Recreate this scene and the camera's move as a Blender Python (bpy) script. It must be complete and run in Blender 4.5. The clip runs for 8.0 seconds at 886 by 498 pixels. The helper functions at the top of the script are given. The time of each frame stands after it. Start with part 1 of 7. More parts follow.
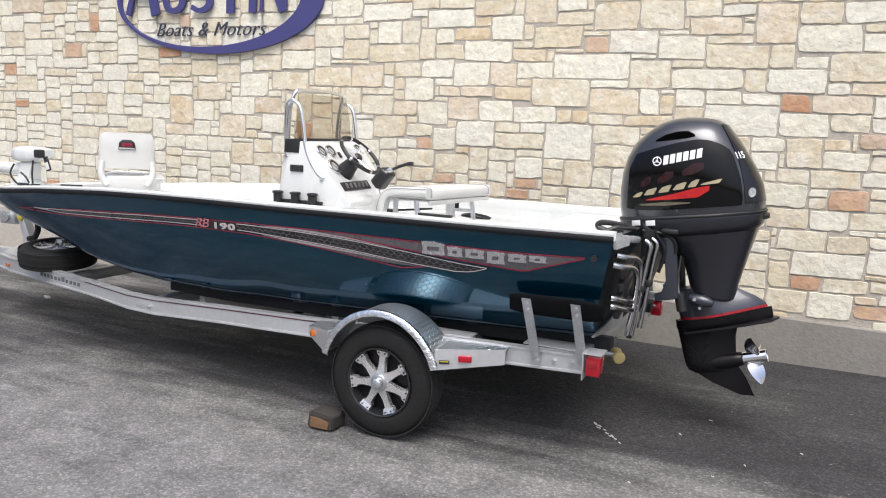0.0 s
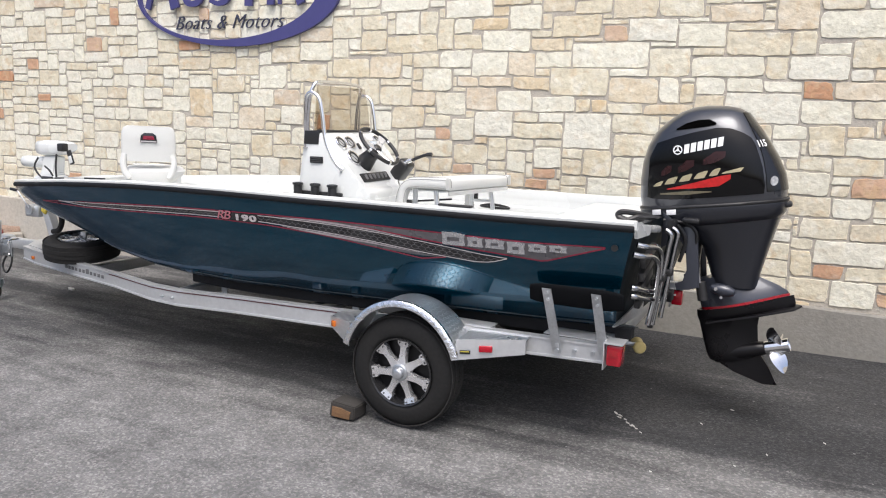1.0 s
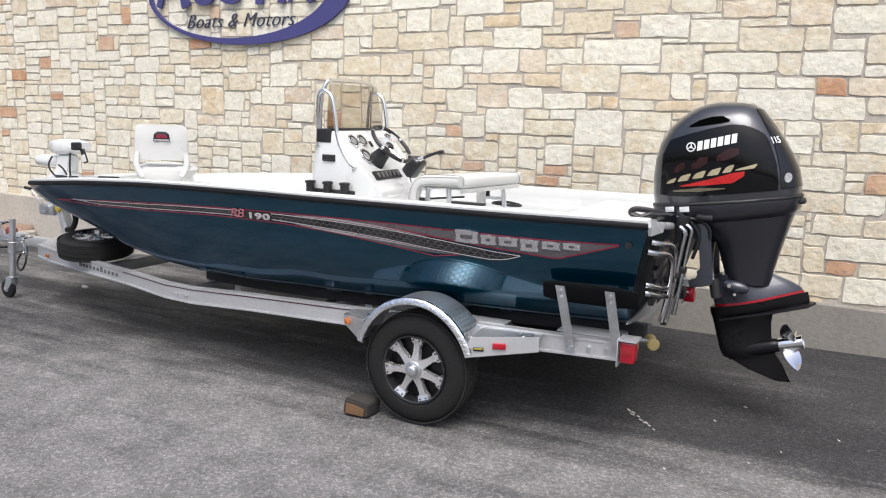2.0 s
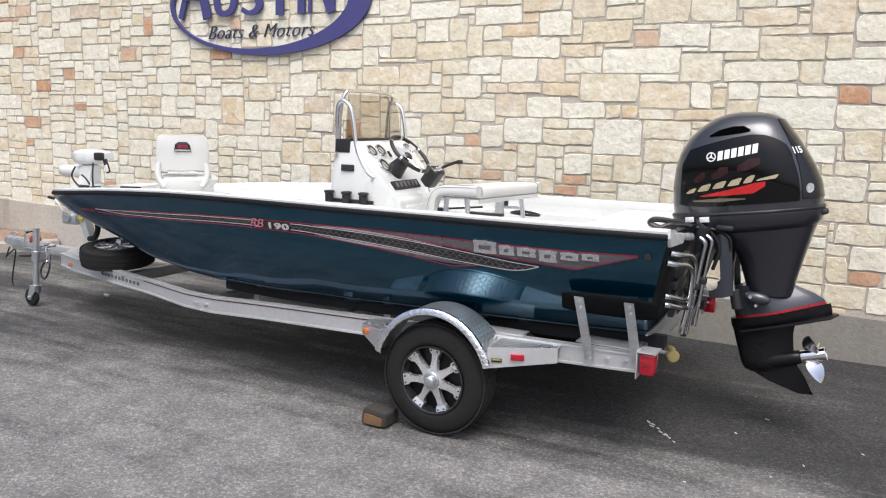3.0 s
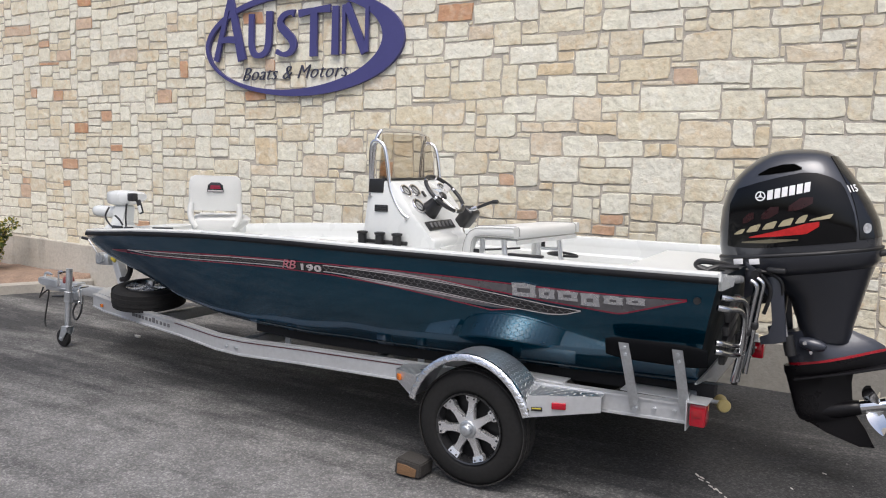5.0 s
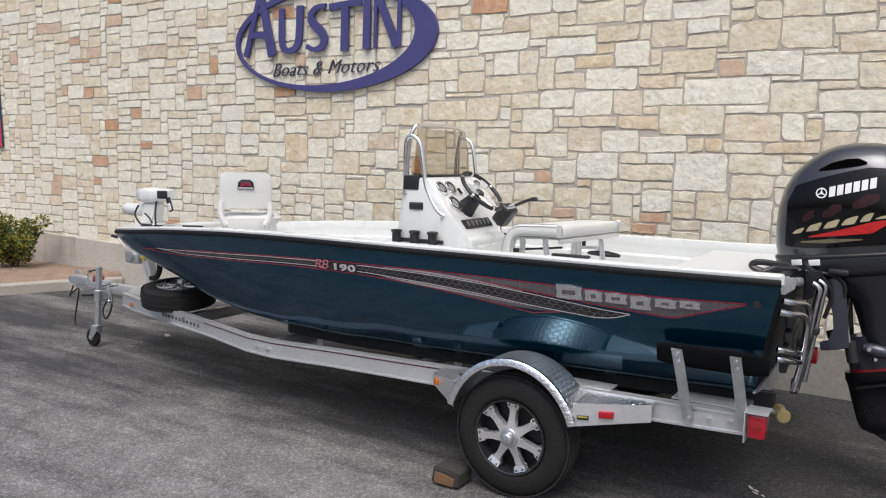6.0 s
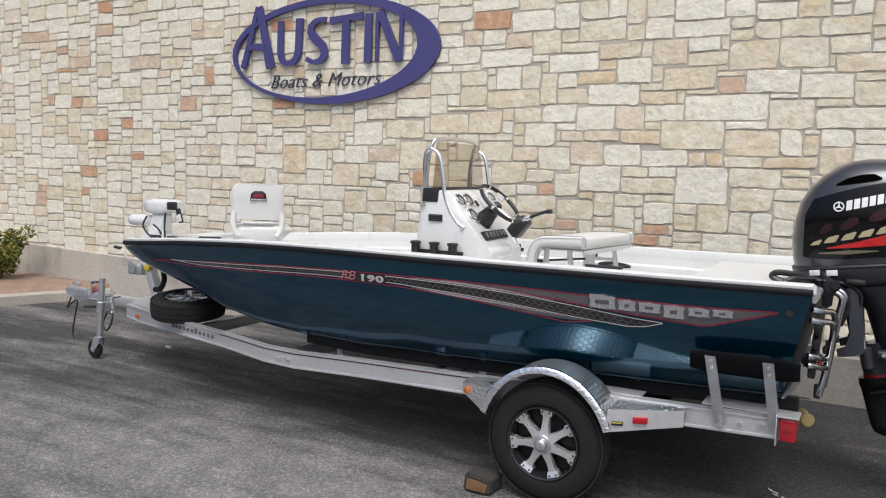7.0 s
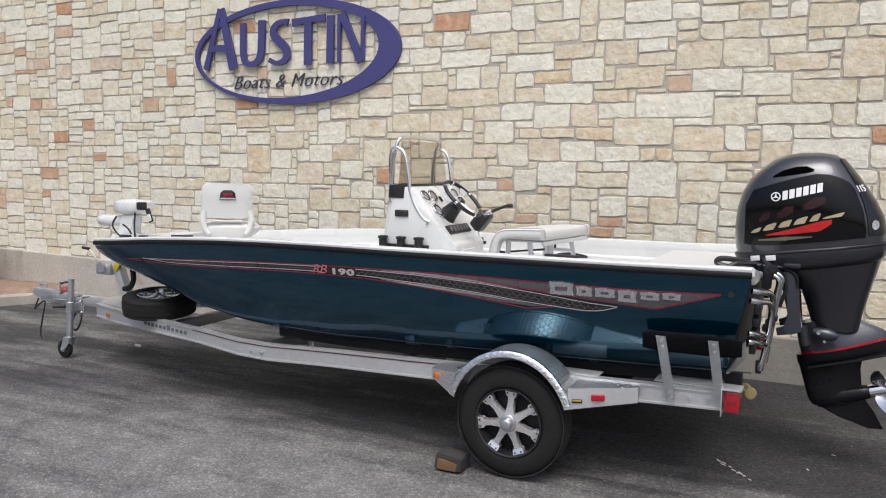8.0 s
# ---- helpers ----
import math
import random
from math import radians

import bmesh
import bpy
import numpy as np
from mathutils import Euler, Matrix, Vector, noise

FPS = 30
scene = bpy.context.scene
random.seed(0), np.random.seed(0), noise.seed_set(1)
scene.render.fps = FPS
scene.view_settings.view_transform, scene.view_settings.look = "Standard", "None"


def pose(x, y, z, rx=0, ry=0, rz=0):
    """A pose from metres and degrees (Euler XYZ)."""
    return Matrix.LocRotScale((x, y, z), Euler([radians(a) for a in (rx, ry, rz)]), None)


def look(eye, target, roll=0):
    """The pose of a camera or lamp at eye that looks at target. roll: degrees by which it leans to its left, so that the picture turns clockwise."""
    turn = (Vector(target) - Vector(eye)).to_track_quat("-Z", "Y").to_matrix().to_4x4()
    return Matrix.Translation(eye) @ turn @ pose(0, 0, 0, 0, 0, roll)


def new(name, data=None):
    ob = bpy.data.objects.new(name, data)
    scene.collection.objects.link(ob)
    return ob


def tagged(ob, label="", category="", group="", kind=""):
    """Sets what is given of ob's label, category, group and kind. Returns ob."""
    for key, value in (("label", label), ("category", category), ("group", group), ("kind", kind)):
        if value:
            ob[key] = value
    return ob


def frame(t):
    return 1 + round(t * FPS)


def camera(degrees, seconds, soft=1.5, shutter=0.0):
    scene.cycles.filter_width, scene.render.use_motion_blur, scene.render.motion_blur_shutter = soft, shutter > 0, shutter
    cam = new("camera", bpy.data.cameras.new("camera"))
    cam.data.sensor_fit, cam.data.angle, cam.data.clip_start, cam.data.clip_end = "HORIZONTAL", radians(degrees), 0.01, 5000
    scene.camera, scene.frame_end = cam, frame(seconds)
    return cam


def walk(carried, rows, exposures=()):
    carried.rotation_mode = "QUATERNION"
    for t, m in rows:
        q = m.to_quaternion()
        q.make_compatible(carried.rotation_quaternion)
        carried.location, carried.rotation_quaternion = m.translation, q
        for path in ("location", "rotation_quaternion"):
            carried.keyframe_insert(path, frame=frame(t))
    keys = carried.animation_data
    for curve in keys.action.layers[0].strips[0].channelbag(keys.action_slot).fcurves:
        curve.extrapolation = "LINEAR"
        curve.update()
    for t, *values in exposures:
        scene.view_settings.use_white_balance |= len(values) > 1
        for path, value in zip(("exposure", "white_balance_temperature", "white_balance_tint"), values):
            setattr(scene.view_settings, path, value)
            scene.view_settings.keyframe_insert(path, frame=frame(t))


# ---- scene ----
cam = camera(59.2, 8.0, soft=1.1)
PATH = [
    (0, (0.172, -0.442, 1.853), (-0.64, 1.359, 1.544), 2.2),
    (0.2, (0.17, -0.455, 1.853), (-0.649, 1.343, 1.542), 2.11),
    (0.5, (0.156, -0.456, 1.858), (-0.674, 1.335, 1.538), 2.1),
    (0.7, (0.16, -0.453, 1.857), (-0.686, 1.33, 1.533), 1.92),
    (1, (0.163, -0.46, 1.853), (-0.687, 1.319, 1.519), 1.7),
    (1.2, (0.146, -0.468, 1.854), (-0.705, 1.309, 1.511), 1.45),
    (1.5, (0.165, -0.467, 1.855), (-0.697, 1.304, 1.51), 1.6),
    (1.7, (0.151, -0.482, 1.856), (-0.714, 1.289, 1.512), 1.52),
    (2.8, (0.136, -0.482, 1.873), (-0.763, 1.273, 1.538), 1.41),
    (3, (0.142, -0.478, 1.876), (-0.771, 1.272, 1.551), 1.3),
    (3.2, (0.129, -0.487, 1.877), (-0.793, 1.262, 1.579), 1.23),
    (3.5, (0.131, -0.485, 1.875), (-0.824, 1.253, 1.613), 1.3),
    (3.7, (0.133, -0.488, 1.872), (-0.832, 1.247, 1.626), 1.3),
    (4, (0.129, -0.485, 1.869), (-0.838, 1.249, 1.631), 1.3),
    (4.2, (0.125, -0.488, 1.869), (-0.846, 1.244, 1.624), 1.19),
    (5.3, (-0.018, -0.298, 1.872), (-1.019, 1.42, 1.654), 1.03),
    (5.5, (-0.049, -0.266, 1.875), (-1.065, 1.443, 1.663), 1.0),
    (5.7, (-0.072, -0.244, 1.864), (-1.108, 1.454, 1.659), 0.91),
    (6, (-0.132, -0.227, 1.857), (-1.177, 1.462, 1.623), 0.9),
    (6.2, (-0.179, -0.262, 1.857), (-1.226, 1.425, 1.613), 0.9),
    (6.5, (-0.291, -0.351, 1.866), (-1.313, 1.354, 1.649), 1.1),
    (6.7, (-0.357, -0.427, 1.86), (-1.356, 1.294, 1.666), 1.1),
    (7, (-0.422, -0.518, 1.862), (-1.388, 1.221, 1.658), 1.2),
    (7.2, (-0.452, -0.576, 1.869), (-1.394, 1.175, 1.654), 1.09),
    (7.5, (-0.438, -0.628, 1.88), (-1.367, 1.131, 1.668), 1.1),
    (7.7, (-0.419, -0.682, 1.874), (-1.331, 1.086, 1.667), 0.83),
    (8, (-0.343, -0.773, 1.86), (-1.216, 1.014, 1.651), 0.5),
]
walk(cam, [(t, look(eye, target, roll)) for t, eye, target, roll in PATH],
     exposures=[(t, stops, 6160, 9) for t, stops in ((0.0, 0.52), (1.5, 0.51), (3.0, 0.49), (3.5, 0.385), (4.0, 0.31), (5.5, 0.19), (8.0, 0.16))])

# ---- world and sun: bright hazy overcast ----
SUN_EL, SUN_AZ = 62.0, 155.0
world = bpy.data.worlds.new("world")
scene.world = world
world.use_nodes = True
wn = world.node_tree
sky = wn.nodes.new("ShaderNodeTexSky")
sky.sky_type = "NISHITA"
sky.sun_disc = False
sky.sun_elevation = radians(SUN_EL)
sky.sun_rotation = radians(SUN_AZ)
sky.air_density = 0.75
sky.dust_density = 6.5
sky.ozone_density = 1.0
wn.nodes["Background"].inputs["Strength"].default_value = 0.15
wn.links.new(sky.outputs["Color"], wn.nodes["Background"].inputs["Color"])
sun_data = bpy.data.lights.new("sun", "SUN")
sun_data.energy = 1.1
sun_data.angle = radians(35)
sun_data.color = (1.0, 0.97, 0.93)
sun = new("sun", sun_data)
sd = Vector((math.sin(radians(SUN_AZ)) * math.cos(radians(SUN_EL)), math.cos(radians(SUN_AZ)) * math.cos(radians(SUN_EL)), math.sin(radians(SUN_EL))))
sun.matrix_world = look(sd * 30, (0, 0, 0))

# ---- materials ----
def mat(name, base, rough=0.5, metal=0.0, var=0.12, scale=6.0, fine=60.0, bump=0.0, bump_scale=80.0, rough_var=0.1, coat=0.0, spread=None, ior=1.5, stretch=(1, 1, 1)):
    """A procedural surface: base colour varied at two scales, roughness variation, fine relief. spread: a second colour mixed in by piece ('object' or 'island')."""
    m = bpy.data.materials.new(name)
    m.use_nodes = True
    nt = m.node_tree
    n, ln = nt.nodes, nt.links
    p = n["Principled BSDF"]
    p.inputs["Metallic"].default_value = metal
    p.inputs["IOR"].default_value = ior
    p.inputs["Coat Weight"].default_value = coat
    p.inputs["Coat Roughness"].default_value = 0.02
    tc = n.new("ShaderNodeTexCoord")
    mp = n.new("ShaderNodeMapping")
    mp.inputs["Scale"].default_value = stretch
    ln.new(tc.outputs["Object"], mp.inputs["Vector"])
    big = n.new("ShaderNodeTexNoise")
    big.inputs["Scale"].default_value = scale
    big.inputs["Detail"].default_value = 4
    small = n.new("ShaderNodeTexNoise")
    small.inputs["Scale"].default_value = fine
    small.inputs["Detail"].default_value = 3
    for k in (big, small):
        ln.new(mp.outputs["Vector"], k.inputs["Vector"])
    add = n.new("ShaderNodeMath")
    add.operation = "ADD"
    ln.new(big.outputs["Fac"], add.inputs[0])
    ln.new(small.outputs["Fac"], add.inputs[1])
    rg = n.new("ShaderNodeMapRange")
    rg.inputs["From Min"].default_value = 0.6
    rg.inputs["From Max"].default_value = 1.4
    rg.inputs["To Min"].default_value = 1 - var
    rg.inputs["To Max"].default_value = 1 + var
    ln.new(add.outputs[0], rg.inputs["Value"])
    mul = n.new("ShaderNodeMix")
    mul.data_type, mul.blend_type = "RGBA", "MULTIPLY"
    mul.inputs["Factor"].default_value = 1.0
    mul.inputs["A"].default_value = (*base, 1)
    ln.new(rg.outputs["Result"], mul.inputs["B"])
    ln.new(mul.outputs["Result"], p.inputs["Base Color"])
    rr = n.new("ShaderNodeMapRange")
    rr.inputs["To Min"].default_value = max(0.02, rough - rough_var)
    rr.inputs["To Max"].default_value = min(1.0, rough + rough_var)
    rr.inputs["From Min"].default_value = 0.3
    rr.inputs["From Max"].default_value = 0.7
    ln.new(big.outputs["Fac"], rr.inputs["Value"])
    ln.new(rr.outputs["Result"], p.inputs["Roughness"])
    if bump:
        bt = n.new("ShaderNodeTexNoise")
        bt.inputs["Scale"].default_value = bump_scale
        bt.inputs["Detail"].default_value = 5
        ln.new(mp.outputs["Vector"], bt.inputs["Vector"])
        b = n.new("ShaderNodeBump")
        b.inputs["Strength"].default_value = 1.0
        b.inputs["Distance"].default_value = bump
        ln.new(bt.outputs["Fac"], b.inputs["Height"])
        ln.new(b.outputs["Normal"], p.inputs["Normal"])
    m["mul"] = mul.name
    return m


def stone_mat(name, ramp, by, stain=0.5):
    """Split limestone: colour picked for each piece from ramp, stained and pitted, with a chiselled face."""
    m = mat(name, (0.6, 0.55, 0.45), 0.9, var=0.12, scale=8, fine=34, bump=0.015, bump_scale=13, rough_var=0.05)
    nt = m.node_tree
    n, ln = nt.nodes, nt.links
    src = n.new("ShaderNodeObjectInfo") if by == "object" else n.new("ShaderNodeNewGeometry")
    cr = n.new("ShaderNodeValToRGB")
    cr.color_ramp.interpolation = "LINEAR"
    while len(cr.color_ramp.elements) < len(ramp):
        cr.color_ramp.elements.new(0.5)
    for e, (pos, col) in zip(cr.color_ramp.elements, ramp):
        e.position, e.color = pos, (*col, 1)
    ln.new(src.outputs["Random" if by == "object" else "Random Per Island"], cr.inputs["Fac"])
    tc = n.new("ShaderNodeTexCoord")

    def tint(scale, detail, lo, hi, top, col, last):
        t = n.new("ShaderNodeTexNoise")
        t.inputs["Scale"].default_value = scale
        t.inputs["Detail"].default_value = detail
        t.inputs["Distortion"].default_value = 0.6
        ln.new(tc.outputs["Object"], t.inputs["Vector"])
        r = n.new("ShaderNodeMapRange")
        r.inputs["From Min"].default_value = lo
        r.inputs["From Max"].default_value = hi
        r.inputs["To Max"].default_value = top
        ln.new(t.outputs["Fac"], r.inputs["Value"])
        mx = n.new("ShaderNodeMix")
        mx.data_type = "RGBA"
        ln.new(r.outputs["Result"], mx.inputs["Factor"])
        ln.new(last, mx.inputs["A"])
        mx.inputs["B"].default_value = (*col, 1)
        return mx.outputs["Result"]

    # soft iron stains, sharper ochre flecks, bleached patches, then small darker pits
    last = tint(5.5, 6, 0.54, 0.72, stain, (0.58, 0.43, 0.24), cr.outputs["Color"])
    last = tint(11, 7, 0.57, 0.66, stain * 0.75, (0.62, 0.45, 0.25), last)
    last = tint(8, 7, 0.52, 0.66, 0.15 if ramp is RED_RAMP else 0.55, (0.74, 0.72, 0.63), last)
    last = tint(24, 6, 0.57, 0.72, 0.42, (0.42, 0.365, 0.28), last)
    ln.new(last, n[m["mul"]].inputs["A"])
    # finer relief on the split face
    p = n["Principled BSDF"]
    prior = p.inputs["Normal"].links[0].from_node
    ft = n.new("ShaderNodeTexNoise")
    ft.inputs["Scale"].default_value = 42
    ft.inputs["Detail"].default_value = 6
    ft.inputs["Roughness"].default_value = 0.6
    ln.new(tc.outputs["Object"], ft.inputs["Vector"])
    b2 = n.new("ShaderNodeBump")
    b2.inputs["Distance"].default_value = 0.0032
    ln.new(ft.outputs["Fac"], b2.inputs["Height"])
    ln.new(prior.outputs["Normal"], b2.inputs["Normal"])
    ln.new(b2.outputs["Normal"], p.inputs["Normal"])
    return m


CREAM = [(0.0, (0.70, 0.663, 0.53)), (0.25, (0.68, 0.625, 0.475)), (0.45, (0.66, 0.587, 0.425)), (0.6, (0.69, 0.648, 0.51)), (0.85, (0.67, 0.612, 0.465)), (1.0, (0.63, 0.558, 0.42))]
WHITE_RAMP = [(0.0, (0.73, 0.705, 0.575)), (0.5, (0.765, 0.745, 0.625)), (0.8, (0.72, 0.70, 0.60)), (1.0, (0.7, 0.665, 0.525))]
RED_RAMP = [(0.0, (0.50, 0.27, 0.15)), (0.5, (0.54, 0.345, 0.225)), (1.0, (0.585, 0.46, 0.345))]
OCHRE_RAMP = [(0.0, (0.635, 0.515, 0.335)), (0.25, (0.67, 0.58, 0.42)), (0.75, (0.68, 0.60, 0.465)), (1.0, (0.57, 0.475, 0.36))]
M_STONE = stone_mat("limestone", CREAM, "object")
M_STONE_FAR = stone_mat("limestone_far", CREAM, "island")
M_STONE_RED = stone_mat("limestone_red", RED_RAMP, "object")
M_STONE_OCHRE = stone_mat("limestone_ochre", OCHRE_RAMP, "object")
M_STONE_WHITE = stone_mat("limestone_white", WHITE_RAMP, "object", 0.2)
M_MORTAR = mat("mortar", (0.445, 0.41, 0.352), 0.95, var=0.2, scale=3, fine=50, bump=0.006, bump_scale=60)


def concrete():
    """Bare concrete with soft rust-brown and dark water stains running down it."""
    m = mat("concrete", (0.445, 0.415, 0.36), 0.9, var=0.2, scale=1.6, fine=24, bump=0.004, bump_scale=50)
    n, ln = m.node_tree.nodes, m.node_tree.links
    tc = n.new("ShaderNodeTexCoord")
    last = None
    for col, sc, lo, hi, top in (((0.27, 0.20, 0.13), (0.7, 1, 1.6), 0.52, 0.68, 0.5), ((0.13, 0.125, 0.115), (2.6, 2, 0.7), 0.54, 0.70, 0.5), ((0.45, 0.435, 0.40), (1.1, 1, 2.5), 0.54, 0.68, 0.6)):
        mp = n.new("ShaderNodeMapping")
        mp.inputs["Scale"].default_value = sc
        mp.inputs["Location"].default_value = (sc[0] * 5, 0, sc[2] * 3)
        ln.new(tc.outputs["Object"], mp.inputs["Vector"])
        t = n.new("ShaderNodeTexNoise")
        t.inputs["Scale"].default_value = 1.3
        t.inputs["Detail"].default_value = 7
        t.inputs["Roughness"].default_value = 0.6
        ln.new(mp.outputs["Vector"], t.inputs["Vector"])
        r = n.new("ShaderNodeMapRange")
        r.inputs["From Min"].default_value = lo
        r.inputs["From Max"].default_value = hi
        r.inputs["To Max"].default_value = top
        ln.new(t.outputs["Fac"], r.inputs["Value"])
        mx = n.new("ShaderNodeMix")
        mx.data_type = "RGBA"
        ln.new(r.outputs["Result"], mx.inputs["Factor"])
        mx.inputs["A"].default_value = (0.445, 0.415, 0.36, 1)
        if last:
            ln.new(last.outputs["Result"], mx.inputs["A"])
        mx.inputs["B"].default_value = (*col, 1)
        last = mx
    # grime and the boat's shade painted in: darker towards and behind the stern
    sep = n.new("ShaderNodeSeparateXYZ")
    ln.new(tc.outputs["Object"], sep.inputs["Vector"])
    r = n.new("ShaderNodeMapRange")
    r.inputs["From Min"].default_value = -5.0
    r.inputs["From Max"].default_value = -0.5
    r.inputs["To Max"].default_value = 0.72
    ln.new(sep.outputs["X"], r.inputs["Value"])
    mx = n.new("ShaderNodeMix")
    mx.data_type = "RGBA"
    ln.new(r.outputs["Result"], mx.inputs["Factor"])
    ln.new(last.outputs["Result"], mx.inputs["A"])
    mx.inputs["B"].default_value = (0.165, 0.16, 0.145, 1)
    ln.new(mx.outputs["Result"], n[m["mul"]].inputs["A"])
    return m


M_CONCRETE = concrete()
M_KERB = mat("kerb_concrete", (0.36, 0.335, 0.29), 0.9, var=0.15, scale=3, fine=30, bump=0.003)
M_ALU = mat("brushed_aluminium", (0.78, 0.79, 0.80), 0.38, 1.0, var=0.06, scale=3, fine=30, rough_var=0.08)
M_ALU_PAINT = mat("mill_aluminium", (0.57, 0.58, 0.59), 0.45, 0.6, var=0.08, scale=2.5, fine=40, rough_var=0.1)
M_GALV = mat("galvanised_steel", (0.56, 0.58, 0.60), 0.45, 0.9, var=0.16, scale=9, fine=70, rough_var=0.12)
M_CHROME = mat("polished_steel", (0.86, 0.86, 0.87), 0.09, 1.0, var=0.03, rough_var=0.04)
M_RUBBER = mat("tyre_rubber", (0.0135, 0.0132, 0.013), 0.74, var=0.35, scale=5, fine=50, bump=0.001, bump_scale=120, ior=1.36)
M_BLACK = mat("black_plastic", (0.018, 0.018, 0.019), 0.4, var=0.2, scale=6, fine=80)
M_BLACK_PAINT = mat("black_wheel_paint", (0.02, 0.02, 0.021), 0.25, var=0.1, coat=0.4)
M_WHITE = mat("white_gelcoat", (0.655, 0.67, 0.655), 0.28, var=0.03, scale=2, fine=30, rough_var=0.08, coat=0.2)
M_VINYL = mat("white_vinyl", (0.63, 0.635, 0.61), 0.48, var=0.05, scale=4, fine=160, bump=0.0006, bump_scale=300)
M_DECK = mat("white_nonskid", (0.62, 0.635, 0.62), 0.6, var=0.05, scale=3, fine=120, bump=0.0015, bump_scale=260)
M_CARPET = mat("bunk_carpet", (0.018, 0.018, 0.02), 0.98, var=0.3, scale=10, fine=200, bump=0.004, bump_scale=300)
M_NAVY = mat("sign_navy", (0.058, 0.056, 0.182), 0.42, var=0.06, scale=2, fine=30)
M_BLACK_SIGN = mat("sign_dark", (0.048, 0.052, 0.085), 0.45, var=0.1)
M_RED_LENS = mat("red_lens", (0.36, 0.004, 0.016), 0.12, var=0.12, scale=20, fine=90, coat=0.6)
M_AMBER = mat("amber_lens", (0.50, 0.13, 0.012), 0.2, var=0.1, coat=0.5)
M_WOOD = mat("weathered_wood", (0.17, 0.095, 0.045), 0.85, var=0.35, scale=6, fine=60, bump=0.004, bump_scale=40, stretch=(1, 6, 6))
M_WOOD_DARK = mat("weathered_wood_dark", (0.042, 0.038, 0.034), 0.9, var=0.3, scale=6, fine=60, bump=0.004, bump_scale=40, stretch=(1, 6, 6))


def hull_paint():
    """Metallic teal with a clear coat: two tints of flake in a dark base."""
    m = mat("teal_metallic", (0.0010, 0.045, 0.081), 0.19, 0.74, var=0.06, scale=1.2, fine=900, rough_var=0.04, coat=1.0, ior=1.15)
    p = m.node_tree.nodes["Principled BSDF"]
    p.inputs["Coat IOR"].default_value = 1.46
    p.inputs["Specular Tint"].default_value = (0.12, 0.50, 0.75, 1)
    return m


M_TEAL = hull_paint()

# ---- building tools ----
def part(name, bm, material, parent=None, label="", smooth=38, kind=""):
    """One mesh object from a bmesh, linked under parent and kept in world coordinates."""
    me = bpy.data.meshes.new(name)
    bmesh.ops.recalc_face_normals(bm, faces=bm.faces)
    bm.to_mesh(me)
    bm.free()
    for m in (material if isinstance(material, (list, tuple)) else [material]):
        me.materials.append(m)
    if smooth:
        me.shade_smooth()
        me.set_sharp_from_angle(angle=radians(smooth))
    ob = new(name, me)
    hang(ob, parent)
    return tagged(ob, label, kind=kind)


def hang(ob, parent):
    if parent:
        ob.parent = parent
        if parent.type == "EMPTY":
            ob.matrix_parent_inverse = Matrix.Translation(-parent.location)
    return ob


def thing(name, at, label, category, group="", kind=""):
    """An Empty at the base of a thing that has parts."""
    e = new(name)
    e.empty_display_size = 0.1
    e.location = at
    return tagged(e, label, category, group, kind)


def B():
    return bmesh.new()


def box(bm, c, s, bevel=0.0, m=None, seg=2):
    """A box at c with full sizes s, its edges rounded by bevel; m turns it about its centre."""
    mm = Matrix.Translation(c) @ (m or Matrix()) @ Matrix.Diagonal((*s, 1))
    g = bmesh.ops.create_cube(bm, size=1, matrix=mm)
    if bevel:
        es = list({e for v in g["verts"] for e in v.link_edges})
        bmesh.ops.bevel(bm, geom=es, offset=bevel, segments=seg, affect="EDGES", profile=0.5)


def rod(bm, a, b, r, r2=None, seg=14, caps=True):
    a, b = Vector(a), Vector(b)
    d = b - a
    mm = Matrix.Translation((a + b) / 2) @ d.to_track_quat("Z", "Y").to_matrix().to_4x4()
    bmesh.ops.create_cone(bm, cap_ends=caps, segments=seg, radius1=r, radius2=r if r2 is None else r2, depth=d.length, matrix=mm)


def smooth_line(pts, step=6, closed=False):
    """Catmull-Rom points through pts."""
    pts = [Vector(p) for p in pts]
    n = len(pts)
    out = []
    for i in range(n if closed else n - 1):
        g = (lambda k: pts[k % n]) if closed else (lambda k: pts[min(max(k, 0), n - 1)])
        p0, p1, p2, p3 = g(i - 1), g(i), g(i + 1), g(i + 2)
        for j in range(step):
            t = j / step
            out.append(0.5 * (2 * p1 + (p2 - p0) * t + (2 * p0 - 5 * p1 + 4 * p2 - p3) * t * t + (3 * p1 - p0 - 3 * p2 + p3) * t ** 3))
    if not closed:
        out.append(pts[-1])
    return out


